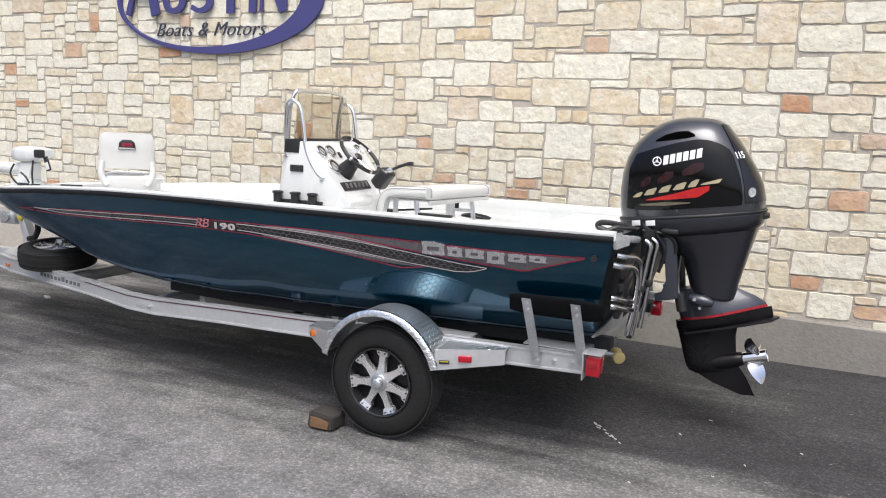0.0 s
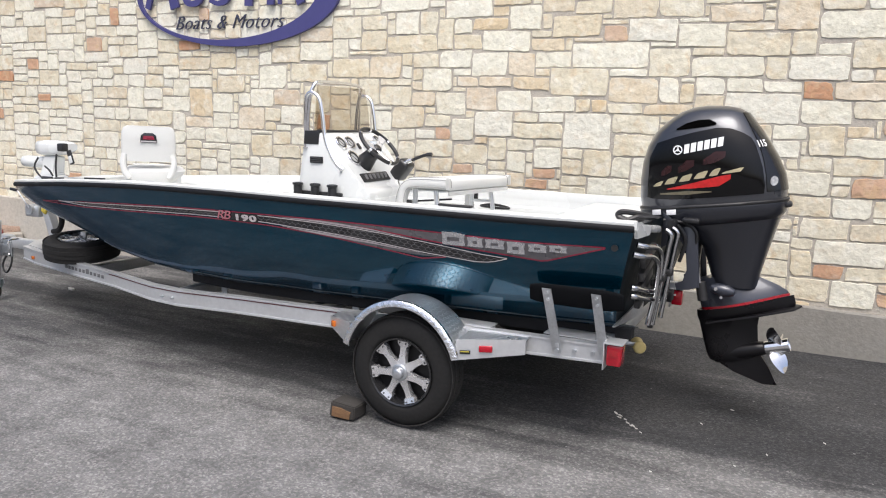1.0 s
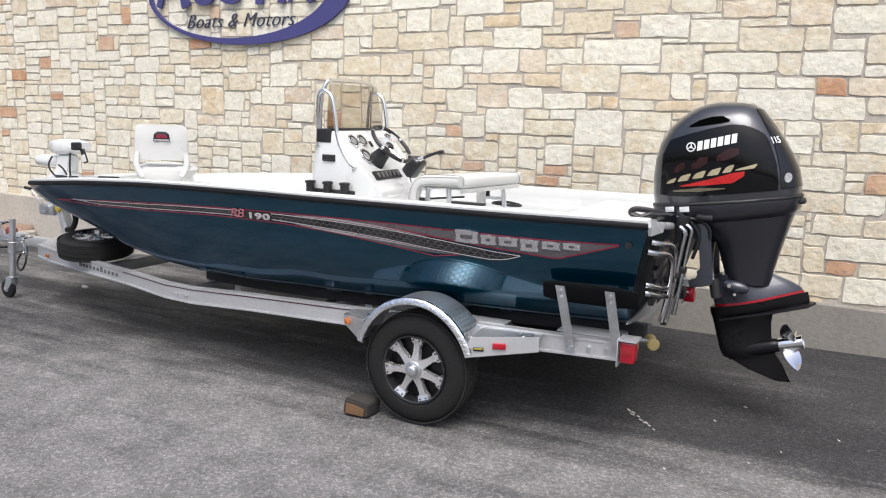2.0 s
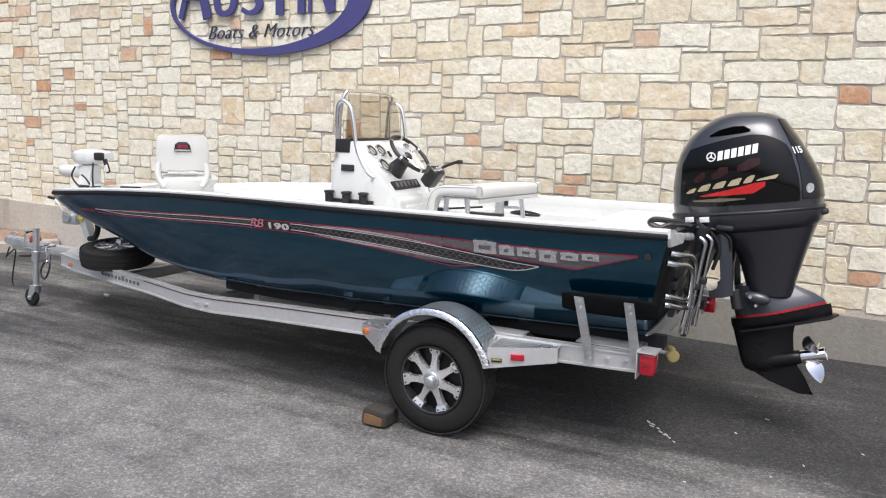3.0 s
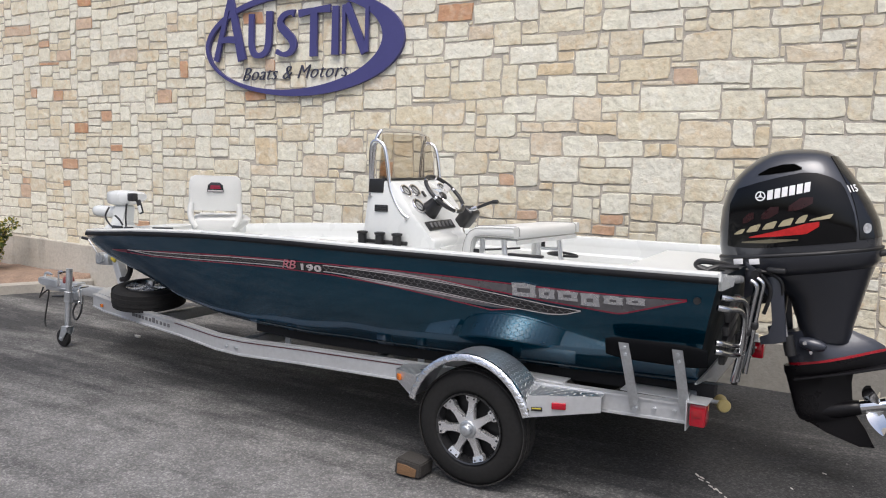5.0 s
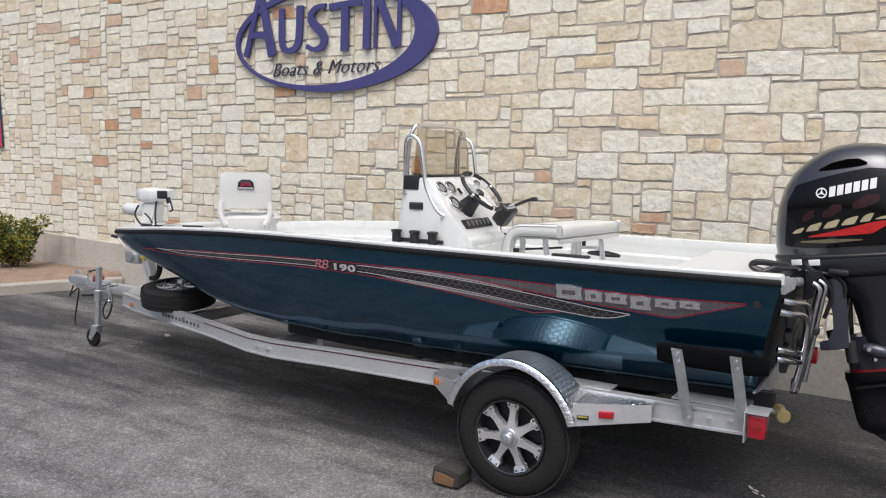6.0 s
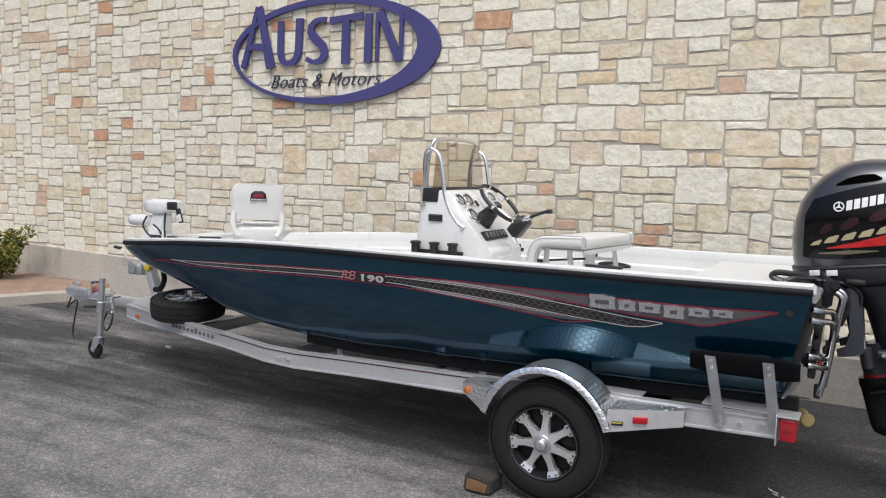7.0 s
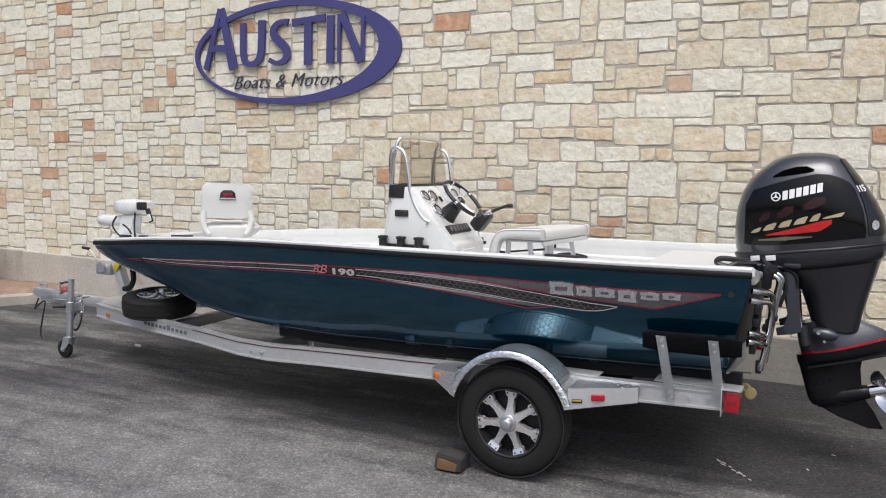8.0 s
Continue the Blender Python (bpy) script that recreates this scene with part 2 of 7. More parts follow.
def tube(bm, pts, r, seg=10, closed=False):
    """A round tube along pts."""
    pts = [Vector(p) for p in pts]
    n = len(pts)
    rings, up = [], None
    for i, p in enumerate(pts):
        a = pts[(i - 1) % n] if closed or i else p
        b = pts[(i + 1) % n] if closed or i < n - 1 else p
        d = (b - a).normalized()
        if up is None:
            up = d.orthogonal().normalized()
        up = (up - d * up.dot(d)).normalized()
        w = d.cross(up)
        rr = r[i] if isinstance(r, (list, tuple)) else r
        rings.append([bm.verts.new(p + (up * math.cos(k * 2 * math.pi / seg) + w * math.sin(k * 2 * math.pi / seg)) * rr) for k in range(seg)])
    for i in range(n if closed else n - 1):
        x, y = rings[i], rings[(i + 1) % n]
        for k in range(seg):
            bm.faces.new((x[k], x[(k + 1) % seg], y[(k + 1) % seg], y[k]))
    if not closed:
        bm.faces.new(rings[0])
        bm.faces.new(rings[-1])


def loft(bm, rings, closed=True, caps=True):
    """Skin over rings of equal length."""
    vs = [[bm.verts.new(p) for p in ring] for ring in rings]
    n = len(vs[0])
    for a, b in zip(vs, vs[1:]):
        for k in range(n if closed else n - 1):
            q = [a[k], a[(k + 1) % n], b[(k + 1) % n], b[k]]
            bm.faces.new(q)
    if caps and closed:
        bm.faces.new(vs[0])
        bm.faces.new(vs[-1])
    return vs


def lathe(bm, prof, m, seg=40, caps=True):
    """Turns a profile of (radius, height) about the local z axis of m."""
    rings = []
    for r, h in prof:
        rings.append([bm.verts.new(m @ Vector((r * math.cos(2 * math.pi * k / seg), r * math.sin(2 * math.pi * k / seg), h))) for k in range(seg)])
    for a, b in zip(rings, rings[1:]):
        for k in range(seg):
            bm.faces.new((a[k], a[(k + 1) % seg], b[(k + 1) % seg], b[k]))
    if caps and prof[0][0] > 1e-4:
        bm.faces.new(rings[0])
    if caps and prof[-1][0] > 1e-4:
        bm.faces.new(rings[-1])
    bmesh.ops.remove_doubles(bm, verts=bm.verts, dist=1e-5)


def slab(bm, poly, m, thick, bevel=0.0):
    """A flat polygon given in the local xy plane of m, made thick along local z."""
    lo = [bm.verts.new(m @ Vector((x, y, 0))) for x, y in poly]
    hi = [bm.verts.new(m @ Vector((x, y, thick))) for x, y in poly]
    n = len(poly)
    bm.faces.new(lo)
    top = bm.faces.new(hi)
    for k in range(n):
        bm.faces.new((lo[k], lo[(k + 1) % n], hi[(k + 1) % n], hi[k]))
    if bevel:
        bmesh.ops.bevel(bm, geom=list(top.edges), offset=bevel, segments=2, affect="EDGES", profile=0.5)


def lerp_table(tab, u):
    """Smooth reading of a table of (u, value...) rows."""
    if u <= tab[0][0]:
        return tab[0][1:]
    for a, b in zip(tab, tab[1:]):
        if u <= b[0]:
            t = (u - a[0]) / (b[0] - a[0])
            return tuple(x + (y - x) * t for x, y in zip(a[1:], b[1:]))
    return tab[-1][1:]


def turned(m3):
    return m3.to_4x4()

# ---- ground, wall, planter ----
WALL_Y = 6.63          # stone faces
MORTAR_Y = 6.635


def asphalt():
    m = mat("asphalt", (0.07, 0.07, 0.072), 0.92, var=0.46, scale=4, fine=34, bump=0.014, bump_scale=58, rough_var=0.08)
    nt = m.node_tree
    n, ln = nt.nodes, nt.links
    geo = n.new("ShaderNodeNewGeometry")
    # pale stone chips in the binder
    vor = n.new("ShaderNodeTexVoronoi")
    vor.inputs["Scale"].default_value = 92
    ln.new(geo.outputs["Position"], vor.inputs["Vector"])
    hue = n.new("ShaderNodeSeparateColor")
    ln.new(vor.outputs["Color"], hue.inputs["Color"])
    # worn patches, where the chips show more
    worn = n.new("ShaderNodeTexNoise")
    worn.inputs["Scale"].default_value = 1.0
    worn.inputs["Detail"].default_value = 7
    worn.inputs["Roughness"].default_value = 0.62
    stretch = n.new("ShaderNodeMapping")
    stretch.inputs["Scale"].default_value = (0.40, 1.25, 1.0)
    stretch.inputs["Rotation"].default_value = (0, 0, 0.06)
    ln.new(geo.outputs["Position"], stretch.inputs["Vector"])
    ln.new(stretch.outputs["Vector"], worn.inputs["Vector"])
    sep = n.new("ShaderNodeSeparateXYZ")
    ln.new(geo.outputs["Position"], sep.inputs["Vector"])
    # the outer part of the lot is paler than the strip along the wall
    prior = n.new("ShaderNodeMapRange")
    prior.inputs["From Min"].default_value = 4.75
    prior.inputs["From Max"].default_value = 3.55
    prior.inputs["To Min"].default_value = -0.025
    prior.inputs["To Max"].default_value = 0.17
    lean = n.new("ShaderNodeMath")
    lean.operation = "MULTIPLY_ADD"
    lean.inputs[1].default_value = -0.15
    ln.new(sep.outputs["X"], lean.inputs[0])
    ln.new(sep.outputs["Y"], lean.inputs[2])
    ln.new(lean.outputs[0], prior.inputs["Value"])
    # long wipes and tyre smears along the wall
    wipe_map = n.new("ShaderNodeMapping")
    wipe_map.inputs["Scale"].default_value = (0.9, 7.0, 1.0)
    wipe_map.inputs["Rotation"].default_value = (0, 0, -0.12)
    ln.new(geo.outputs["Position"], wipe_map.inputs["Vector"])
    wipe = n.new("ShaderNodeTexNoise")
    wipe.inputs["Scale"].default_value = 1.0
    wipe.inputs["Detail"].default_value = 6
    wipe.inputs["Distortion"].default_value = 0.5
    ln.new(wipe_map.outputs["Vector"], wipe.inputs["Vector"])
    both = n.new("ShaderNodeMath")
    both.operation = "MULTIPLY_ADD"
    both.inputs[1].default_value = 0.34
    ln.new(wipe.outputs["Fac"], both.inputs[0])
    ln.new(worn.outputs["Fac"], both.inputs[2])
    level = n.new("ShaderNodeMath")
    level.operation = "SUBTRACT"
    level.inputs[1].default_value = 0.17
    ln.new(both.outputs[0], level.inputs[0])
    s = n.new("ShaderNodeMath")
    s.operation = "ADD"
    ln.new(level.outputs[0], s.inputs[0])
    # darker again behind the stern
    stern_dark = []
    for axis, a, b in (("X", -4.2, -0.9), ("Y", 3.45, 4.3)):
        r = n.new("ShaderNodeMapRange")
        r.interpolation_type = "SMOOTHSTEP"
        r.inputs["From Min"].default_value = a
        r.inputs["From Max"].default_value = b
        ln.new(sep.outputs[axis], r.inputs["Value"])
        stern_dark.append(r)
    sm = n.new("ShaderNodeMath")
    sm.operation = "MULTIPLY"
    ln.new(stern_dark[0].outputs["Result"], sm.inputs[0])
    ln.new(stern_dark[1].outputs["Result"], sm.inputs[1])
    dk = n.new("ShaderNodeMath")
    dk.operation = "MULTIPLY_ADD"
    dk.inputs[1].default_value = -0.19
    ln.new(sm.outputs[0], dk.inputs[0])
    ln.new(prior.outputs["Result"], dk.inputs[2])
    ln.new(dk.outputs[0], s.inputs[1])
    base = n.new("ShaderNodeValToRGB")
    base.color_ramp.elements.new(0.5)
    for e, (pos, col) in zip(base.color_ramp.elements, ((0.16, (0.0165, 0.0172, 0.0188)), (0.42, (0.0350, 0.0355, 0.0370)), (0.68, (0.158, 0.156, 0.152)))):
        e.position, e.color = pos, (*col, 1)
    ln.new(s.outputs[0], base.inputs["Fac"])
    chip = n.new("ShaderNodeMapRange")
    chip.inputs["From Min"].default_value = 0.55
    chip.inputs["From Max"].default_value = 1.0
    chip.inputs["To Max"].default_value = 0.68
    ln.new(hue.outputs["Red"], chip.inputs["Value"])
    cw = n.new("ShaderNodeMath")
    cw.operation = "MULTIPLY"
    ln.new(chip.outputs["Result"], cw.inputs[0])
    show = n.new("ShaderNodeMapRange")
    show.inputs["From Min"].default_value = 0.40
    show.inputs["From Max"].default_value = 0.68
    show.inputs["To Min"].default_value = 0.2
    show.inputs["To Max"].default_value = 1.0
    ln.new(s.outputs[0], show.inputs["Value"])
    ln.new(show.outputs["Result"], cw.inputs[1])
    mx = n.new("ShaderNodeMix")
    mx.data_type = "RGBA"
    ln.new(cw.outputs[0], mx.inputs["Factor"])
    ln.new(base.outputs["Color"], mx.inputs["A"])
    mx.inputs["B"].default_value = (0.335, 0.325, 0.305, 1)
    # loose pale grit
    grit = n.new("ShaderNodeTexVoronoi")
    grit.inputs["Scale"].default_value = 11
    ln.new(geo.outputs["Position"], grit.inputs["Vector"])
    gsep = n.new("ShaderNodeSeparateColor")
    ln.new(grit.outputs["Color"], gsep.inputs["Color"])
    size = n.new("ShaderNodeMath")
    size.operation = "MULTIPLY"
    size.inputs[1].default_value = 0.085
    ln.new(gsep.outputs["Green"], size.inputs[0])
    speck = n.new("ShaderNodeMath")
    speck.operation = "LESS_THAN"
    ln.new(grit.outputs["Distance"], speck.inputs[0])
    ln.new(size.outputs[0], speck.inputs[1])
    some = n.new("ShaderNodeMath")
    some.operation = "MULTIPLY"
    some.inputs[1].default_value = 0.55
    ln.new(speck.outputs[0], some.inputs[0])
    gm = n.new("ShaderNodeMix")
    gm.data_type = "RGBA"
    ln.new(some.outputs[0], gm.inputs["Factor"])
    ln.new(mx.outputs["Result"], gm.inputs["A"])
    gm.inputs["B"].default_value = (0.34, 0.335, 0.32, 1)
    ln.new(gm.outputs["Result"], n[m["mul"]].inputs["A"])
    return m


bm = B()
N = 44
xs_ = [-400, -120, -40, -20] + [-15 + 20 * i / (N - 1) for i in range(N)] + [9, 16, 40, 120, 400]
ys_ = [-400, -120, -40, -15, -6] + [-3 + 10 * i / 24 for i in range(25)] + [12, 40, 120, 400]
grid = []
for y in ys_:
    row = []
    for x in xs_:
        near = abs(x + 5) < 10 and -3 < y < 7
        z = 0.012 * noise.noise(Vector((x * 0.5, y * 0.5, 0.3))) if near else 0.0
        row.append(bm.verts.new((x, y, z - 0.008)))
    grid.append(row)
for a, b in zip(grid, grid[1:]):
    for k in range(len(xs_) - 1):
        bm.faces.new((a[k], a[k + 1], b[k + 1], b[k]))
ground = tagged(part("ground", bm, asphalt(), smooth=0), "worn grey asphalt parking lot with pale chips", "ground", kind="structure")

# building wall: mortar bed behind the stones
bm = B()
box(bm, (-3.5, MORTAR_Y + 0.15, 2.55), (22.0, 0.3, 5.3))
wall = tagged(part("wall_north", bm, M_MORTAR, smooth=0), "pale limestone wall of rough ashlar in grey mortar", "wall", kind="structure")
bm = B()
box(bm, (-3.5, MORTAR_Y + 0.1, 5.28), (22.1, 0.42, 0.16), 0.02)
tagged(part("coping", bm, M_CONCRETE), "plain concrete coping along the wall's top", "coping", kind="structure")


def sill_z(x):
    """Top of the concrete footing, which falls towards the right."""
    return 0.385 - 0.0215 * x


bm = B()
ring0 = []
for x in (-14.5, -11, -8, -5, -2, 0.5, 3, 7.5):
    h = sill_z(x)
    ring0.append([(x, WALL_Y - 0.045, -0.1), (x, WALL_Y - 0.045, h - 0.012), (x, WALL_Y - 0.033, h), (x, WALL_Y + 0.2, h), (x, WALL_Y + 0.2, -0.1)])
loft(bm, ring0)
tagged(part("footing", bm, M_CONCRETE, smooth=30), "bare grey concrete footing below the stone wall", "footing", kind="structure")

# sign on the wall
SX, SZ, SY = -5.884, 3.145, 6.60
sign = thing("wall_sign", (SX, SY, SZ), "navy oval wall sign with flared capitals over a dark script line", "sign")
bm = B()
NS = 96
oi, oo = [], []
for k in range(NS):
    a = 2 * math.pi * k / NS
    oo.append((SX + 1.43 * math.cos(a), SZ + 0.585 * math.sin(a) - 0.012 * math.cos(a)))
    oi.append((SX - 0.108 + 1.268 * math.cos(a), SZ + 0.004 + 0.512 * math.sin(a) + 0.016 * math.cos(a)))
v = [[bm.verts.new((x, y, z)) for x, z in ring] for ring in (oo, oi) for y in (SY - 0.02, SY + 0.02)]
of, ob_, jf, jb = v
for k in range(NS):
    j = (k + 1) % NS
    bm.faces.new((of[k], of[j], jf[j], jf[k]))
    bm.faces.new((ob_[k], ob_[j], jb[j], jb[k]))
    bm.faces.new((of[k], of[j], ob_[j], ob_[k]))
    bm.faces.new((jf[k], jf[j], jb[j], jb[k]))
part("oval_rim", bm, M_NAVY, sign)
XZ = Matrix(((1, 0, 0), (0, 0, -1), (0, 1, 0))).to_4x4()   # local x, y -> world x, z; local z -> world -y


def brush(bm, pts, widths, y, thick=0.03, step=1):
    """A flat letter stroke: a line of (x, z) with a width at each point, cut square at its ends."""
    line = smooth_line([(x, 0, z) for x, z in pts], step) if step > 1 else [Vector((x, 0, z)) for x, z in pts]
    n = len(line)
    left, right = [], []
    for i, p in enumerate(line):
        d = (line[min(i + 1, n - 1)] - line[max(i - 1, 0)]).normalized()
        t = i / (n - 1) * (len(widths) - 1)
        k = min(int(t), len(widths) - 2)
        w = widths[k] + (widths[k + 1] - widths[k]) * (t - k)
        o = Vector((-d.z, 0, d.x)) * w / 2
        left.append(p + o)
        right.append(p - o)
    front = [[bm.verts.new((q.x, y - thick, q.z)) for q in side_] for side_ in (left, right)]
    back = [[bm.verts.new((q.x, y, q.z)) for q in side_] for side_ in (left, right)]
    for i in range(n - 1):
        bm.faces.new((front[0][i], front[0][i + 1], front[1][i + 1], front[1][i]))
        bm.faces.new((back[0][i], back[0][i + 1], back[1][i + 1], back[1][i]))
        for a in (0, 1):
            bm.faces.new((front[a][i], front[a][i + 1], back[a][i + 1], back[a][i]))
    for i in (0, n - 1):
        bm.faces.new((front[0][i], front[1][i], back[1][i], back[0][i]))


LETTERS = {
    "A": (([(-6.905, 3.70), (-7.142, 3.00)], (0.06, 0.075), 1), ([(-6.885, 3.70), (-6.715, 2.993)], (0.085, 0.125), 1), ([(-7.09, 3.225), (-6.95, 3.245), (-6.80, 3.23)], (0.05, 0.075, 0.085), 4)),
    "U": (([(-6.562, 3.513), (-6.568, 3.30), (-6.568, 3.15), (-6.535, 3.065), (-6.458, 3.035), (-6.365, 3.06), (-6.315, 3.14), (-6.300, 3.25), (-6.285, 3.525)], (0.075, 0.08, 0.08, 0.075, 0.06, 0.075, 0.09, 0.09, 0.095), 6),),
    "S": (([(-5.918, 3.475), (-5.975, 3.490), (-6.060, 3.470), (-6.120, 3.415), (-6.115, 3.345), (-6.040, 3.270), (-5.960, 3.195), (-5.935, 3.115), (-5.985, 3.050), (-6.090, 3.030), (-6.190, 3.072)], (0.085, 0.05, 0.065, 0.08, 0.095, 0.10, 0.10, 0.09, 0.07, 0.05, 0.055), 6),),
    "T": (([(-5.855, 3.465), (-5.64, 3.485), (-5.41, 3.490)], (0.085, 0.06, 0.085), 4), ([(-5.636, 3.50), (-5.647, 2.988)], (0.095, 0.10), 1)),
    "I": (([(-5.338, 3.51), (-5.350, 2.992)], (0.085, 0.092), 1),),
    "N": (([(-5.222, 3.515), (-5.233, 2.994)], (0.045, 0.035), 1), ([(-5.190, 3.52), (-4.945, 2.992)], (0.085, 0.095), 1), ([(-4.913, 3.47), (-4.924, 3.00)], (0.045, 0.04), 1)),
}
for strokes in LETTERS.values():
    bm = B()
    for k, (pts, widths, step) in enumerate(strokes):
        brush(bm, pts, widths, SY + 0.002 - 0.003 * k, step=step)
    part("sign_letter", bm, M_NAVY, sign, "navy flared capital letter", smooth=0)
text = bpy.data.curves.new("script_line", "FONT")
text.body = "Boats & Motors"
text.size = 0.222
text.shear = 0.42
text.extrude = 0.008
text.offset = -0.0035
text.space_character = 1.08
text.align_x, text.align_y = "CENTER", "BOTTOM_BASELINE"
text.materials.append(M_BLACK_SIGN)
script = hang(new("script_line", text), sign)
script.matrix_basis = Matrix.Translation((-5.985, SY + 0.012, 2.758)) @ XZ

# two banners further along the wall
for zc, hh, low, c1, c2 in ((4.15, 1.55, 0.45, (0.05, 0.07, 0.14), (0.55, 0.62, 0.06)), (2.47, 1.15, 0.42, (0.03, 0.05, 0.13), (0.55, 0.05, 0.08))):
    ban = thing("banner", (-12.90, WALL_Y - 0.02, zc - hh / 2), "printed dark blue wall banner with a bright lower band", "banner", "wall banners")
    lean = Matrix.Rotation(radians(-2.4), 4, "Y")
    bm = B()
    box(bm, (-12.91, WALL_Y - 0.03, zc), (0.8, 0.03, hh), 0.006, lean)
    part("sheet", bm, mat("banner_blue", c1, 0.5, var=0.1), ban)
    bm = B()
    box(bm, (-12.91 + 0.018, WALL_Y - 0.048, zc - hh / 2 + low / 2), (0.8, 0.008, low), 0.0, lean)
    part("lower_band", bm, mat("banner_band", c2, 0.5, var=0.1), ban)

# planter bed and kerb beyond the tongue
bm = B()
path = smooth_line([(-9.62, WALL_Y - 0.06, 0), (-9.75, 6.25, 0), (-10.05, 5.75, 0), (-10.35, 5.1, 0), (-10.9, 4.3, 0), (-11.8, 3.7, 0), (-14.5, 3.3, 0)], 8)
prof = [(-0.075, -0.05), (-0.07, 0.11), (-0.05, 0.13), (0.05, 0.13), (0.075, 0.11), (0.08, -0.05)]
rings = []
for i, p in enumerate(path):
    d = (path[min(i + 1, len(path) - 1)] - path[max(i - 1, 0)]).normalized()
    w = Vector((-d.y, d.x, 0))
    rings.append([p + w * a + Vector((0, 0, h)) for a, h in prof])
loft(bm, rings)
tagged(part("kerb", bm, M_KERB, smooth=30), "pale concrete kerb round the planting bed", "kerb", kind="structure")
M_SOIL = mat("mulch", (0.27, 0.19, 0.14), 0.95, var=0.35, scale=5, fine=50, bump=0.02, bump_scale=45)
bm = B()
vs = [bm.verts.new((p.x, p.y, 0.10)) for p in path]
inner = []
rows_ = 8
prev = vs
for r in range(1, rows_ + 1):
    t = r / rows_
    cur = []
    for p in path:
        q = Vector((p.x, p.y, 0)).lerp(Vector((min(p.x - 0.2, -10.6) if r == rows_ else p.x - 0.05, WALL_Y - 0.05, 0)), t)
        cur.append(bm.verts.new((q.x, q.y, 0.10 + 0.10 * math.sin(t * 2.2) + 0.02 * noise.noise(q * 4))))
    for k in range(len(path) - 1):
        bm.faces.new((prev[k], prev[k + 1], cur[k + 1], cur[k]))
    prev = cur
tagged(part("planting_bed", bm, M_SOIL), "reddish brown mulch in the planting bed", "soil", kind="structure")

# ---- the boat ----
XS, CY = -0.66, 4.65      # transom, centreline


def W(u, v, z):
    """Boat coordinates: u forward from the transom, v to starboard of the centreline, z up; the boat lists a little to starboard."""
    return Vector((XS - u, CY + v, z - 0.034 * (v + 1.12)))


# u: half beam and height of the gunwale, half beam and height of the chine, height of the keel
LINES = [
    (0, 1.12, 1.327, 0.93, 0.738, 0.69),
    (0.7, 1.12, 1.32, 0.955, 0.722, 0.67),
    (2.1, 1.117, 1.321, 0.955, 0.688, 0.64),
    (2.75, 1.105, 1.324, 0.93, 0.682, 0.63),
    (3.2, 1.08, 1.32, 0.875, 0.694, 0.63),
    (3.65, 1.045, 1.311, 0.846, 0.724, 0.64),
    (4.1, 0.985, 1.291, 0.818, 0.798, 0.68),
    (4.5, 0.92, 1.27, 0.795, 0.92, 0.77),
    (4.8, 0.86, 1.248, 0.755, 0.985, 0.87),
    (5.05, 0.8, 1.23, 0.715, 1.035, 0.95),
    (5.25, 0.735, 1.217, 0.668, 1.075, 1.02),
    (5.4, 0.665, 1.205, 0.615, 1.108, 1.06),
    (5.58, 0.47, 1.195, 0.44, 1.14, 1.1),
    (5.63, 0.33, 1.192, 0.31, 1.145, 1.115),
    (5.66, 0.15, 1.19, 0.14, 1.147, 1.117),
]


def lines(u):
    return lerp_table(LINES, u)


def tuck(u):
    """How far the bilge is drawn in at the chine; none towards the bow."""
    return 0.10 * max(0.0, min(1.0, (3.3 - u) / 0.9))


def side(u, z, out=0.0):
    """A point on the port side of the hull at u and height z, moved outward by out."""
    b, g, c, k, _ = lines(u)
    t = max(0.0, min(1.0, (z - k) / (g - k)))
    return W(u, -(c + (b - c) * (1.25 * t - 0.25 * t * t) + 0.012 * math.sin(math.pi * t) - tuck(u) * (1 - t) ** 4 + out), z)


boat = thing("bay_boat", (XS - 2.6, CY, 0.66), "dark teal aluminium bay boat with white interior, resting on trailer bunks", "boat")
us = [0.0]
while us[-1] < 5.3:
    us.append(us[-1] + 0.1)
us += [5.37, 5.42, 5.46, 5.5, 5.54, 5.58, 5.61, 5.63, 5.645, 5.66]
bm = B()
rings = []
for u in us:
    b, g, c, k, kl = lines(u)
    ring = []
    for i in range(13):
        p = side(u, g + (k - g) * i / 12)
        ring.append((u, CY - p.y, g + (k - g) * i / 12))
    c -= tuck(u)
    ring.append((u, c - 0.03, k - 0.022))
    for i in range(1, 4):
        ring.append((u, (c - 0.03) * (1 - i / 4), k - 0.022 + (kl - k + 0.022) * i / 4))
    ring.append((u, 0.0, kl))
    # the transom rakes forward towards the keel
    ring = [(a + max(0.0, 1 - a / 0.8) * 0.22 * (1.32 - z), v_, z) for a, v_, z in ring]
    full = [W(a, -v_, z) for a, v_, z in ring] + [W(a, v_, z) for a, v_, z in ring[-2::-1]]
    rings.append(full)
vs = loft(bm, rings, closed=False, caps=False)
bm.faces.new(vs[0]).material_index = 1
# the transom face gets a darker, duller colour than the sides
M_TRANSOM = mat("transom_dark", (0.006, 0.012, 0.016), 0.6, var=0.3, scale=6, fine=30, ior=1.25)
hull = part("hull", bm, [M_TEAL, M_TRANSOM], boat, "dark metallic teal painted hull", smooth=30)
# black rub rail, white gunwale cap, inner liner
M_RUB = mat("rub_rail", (0.006, 0.0065, 0.008), 0.6, var=0.15, scale=5, fine=60, ior=1.35)


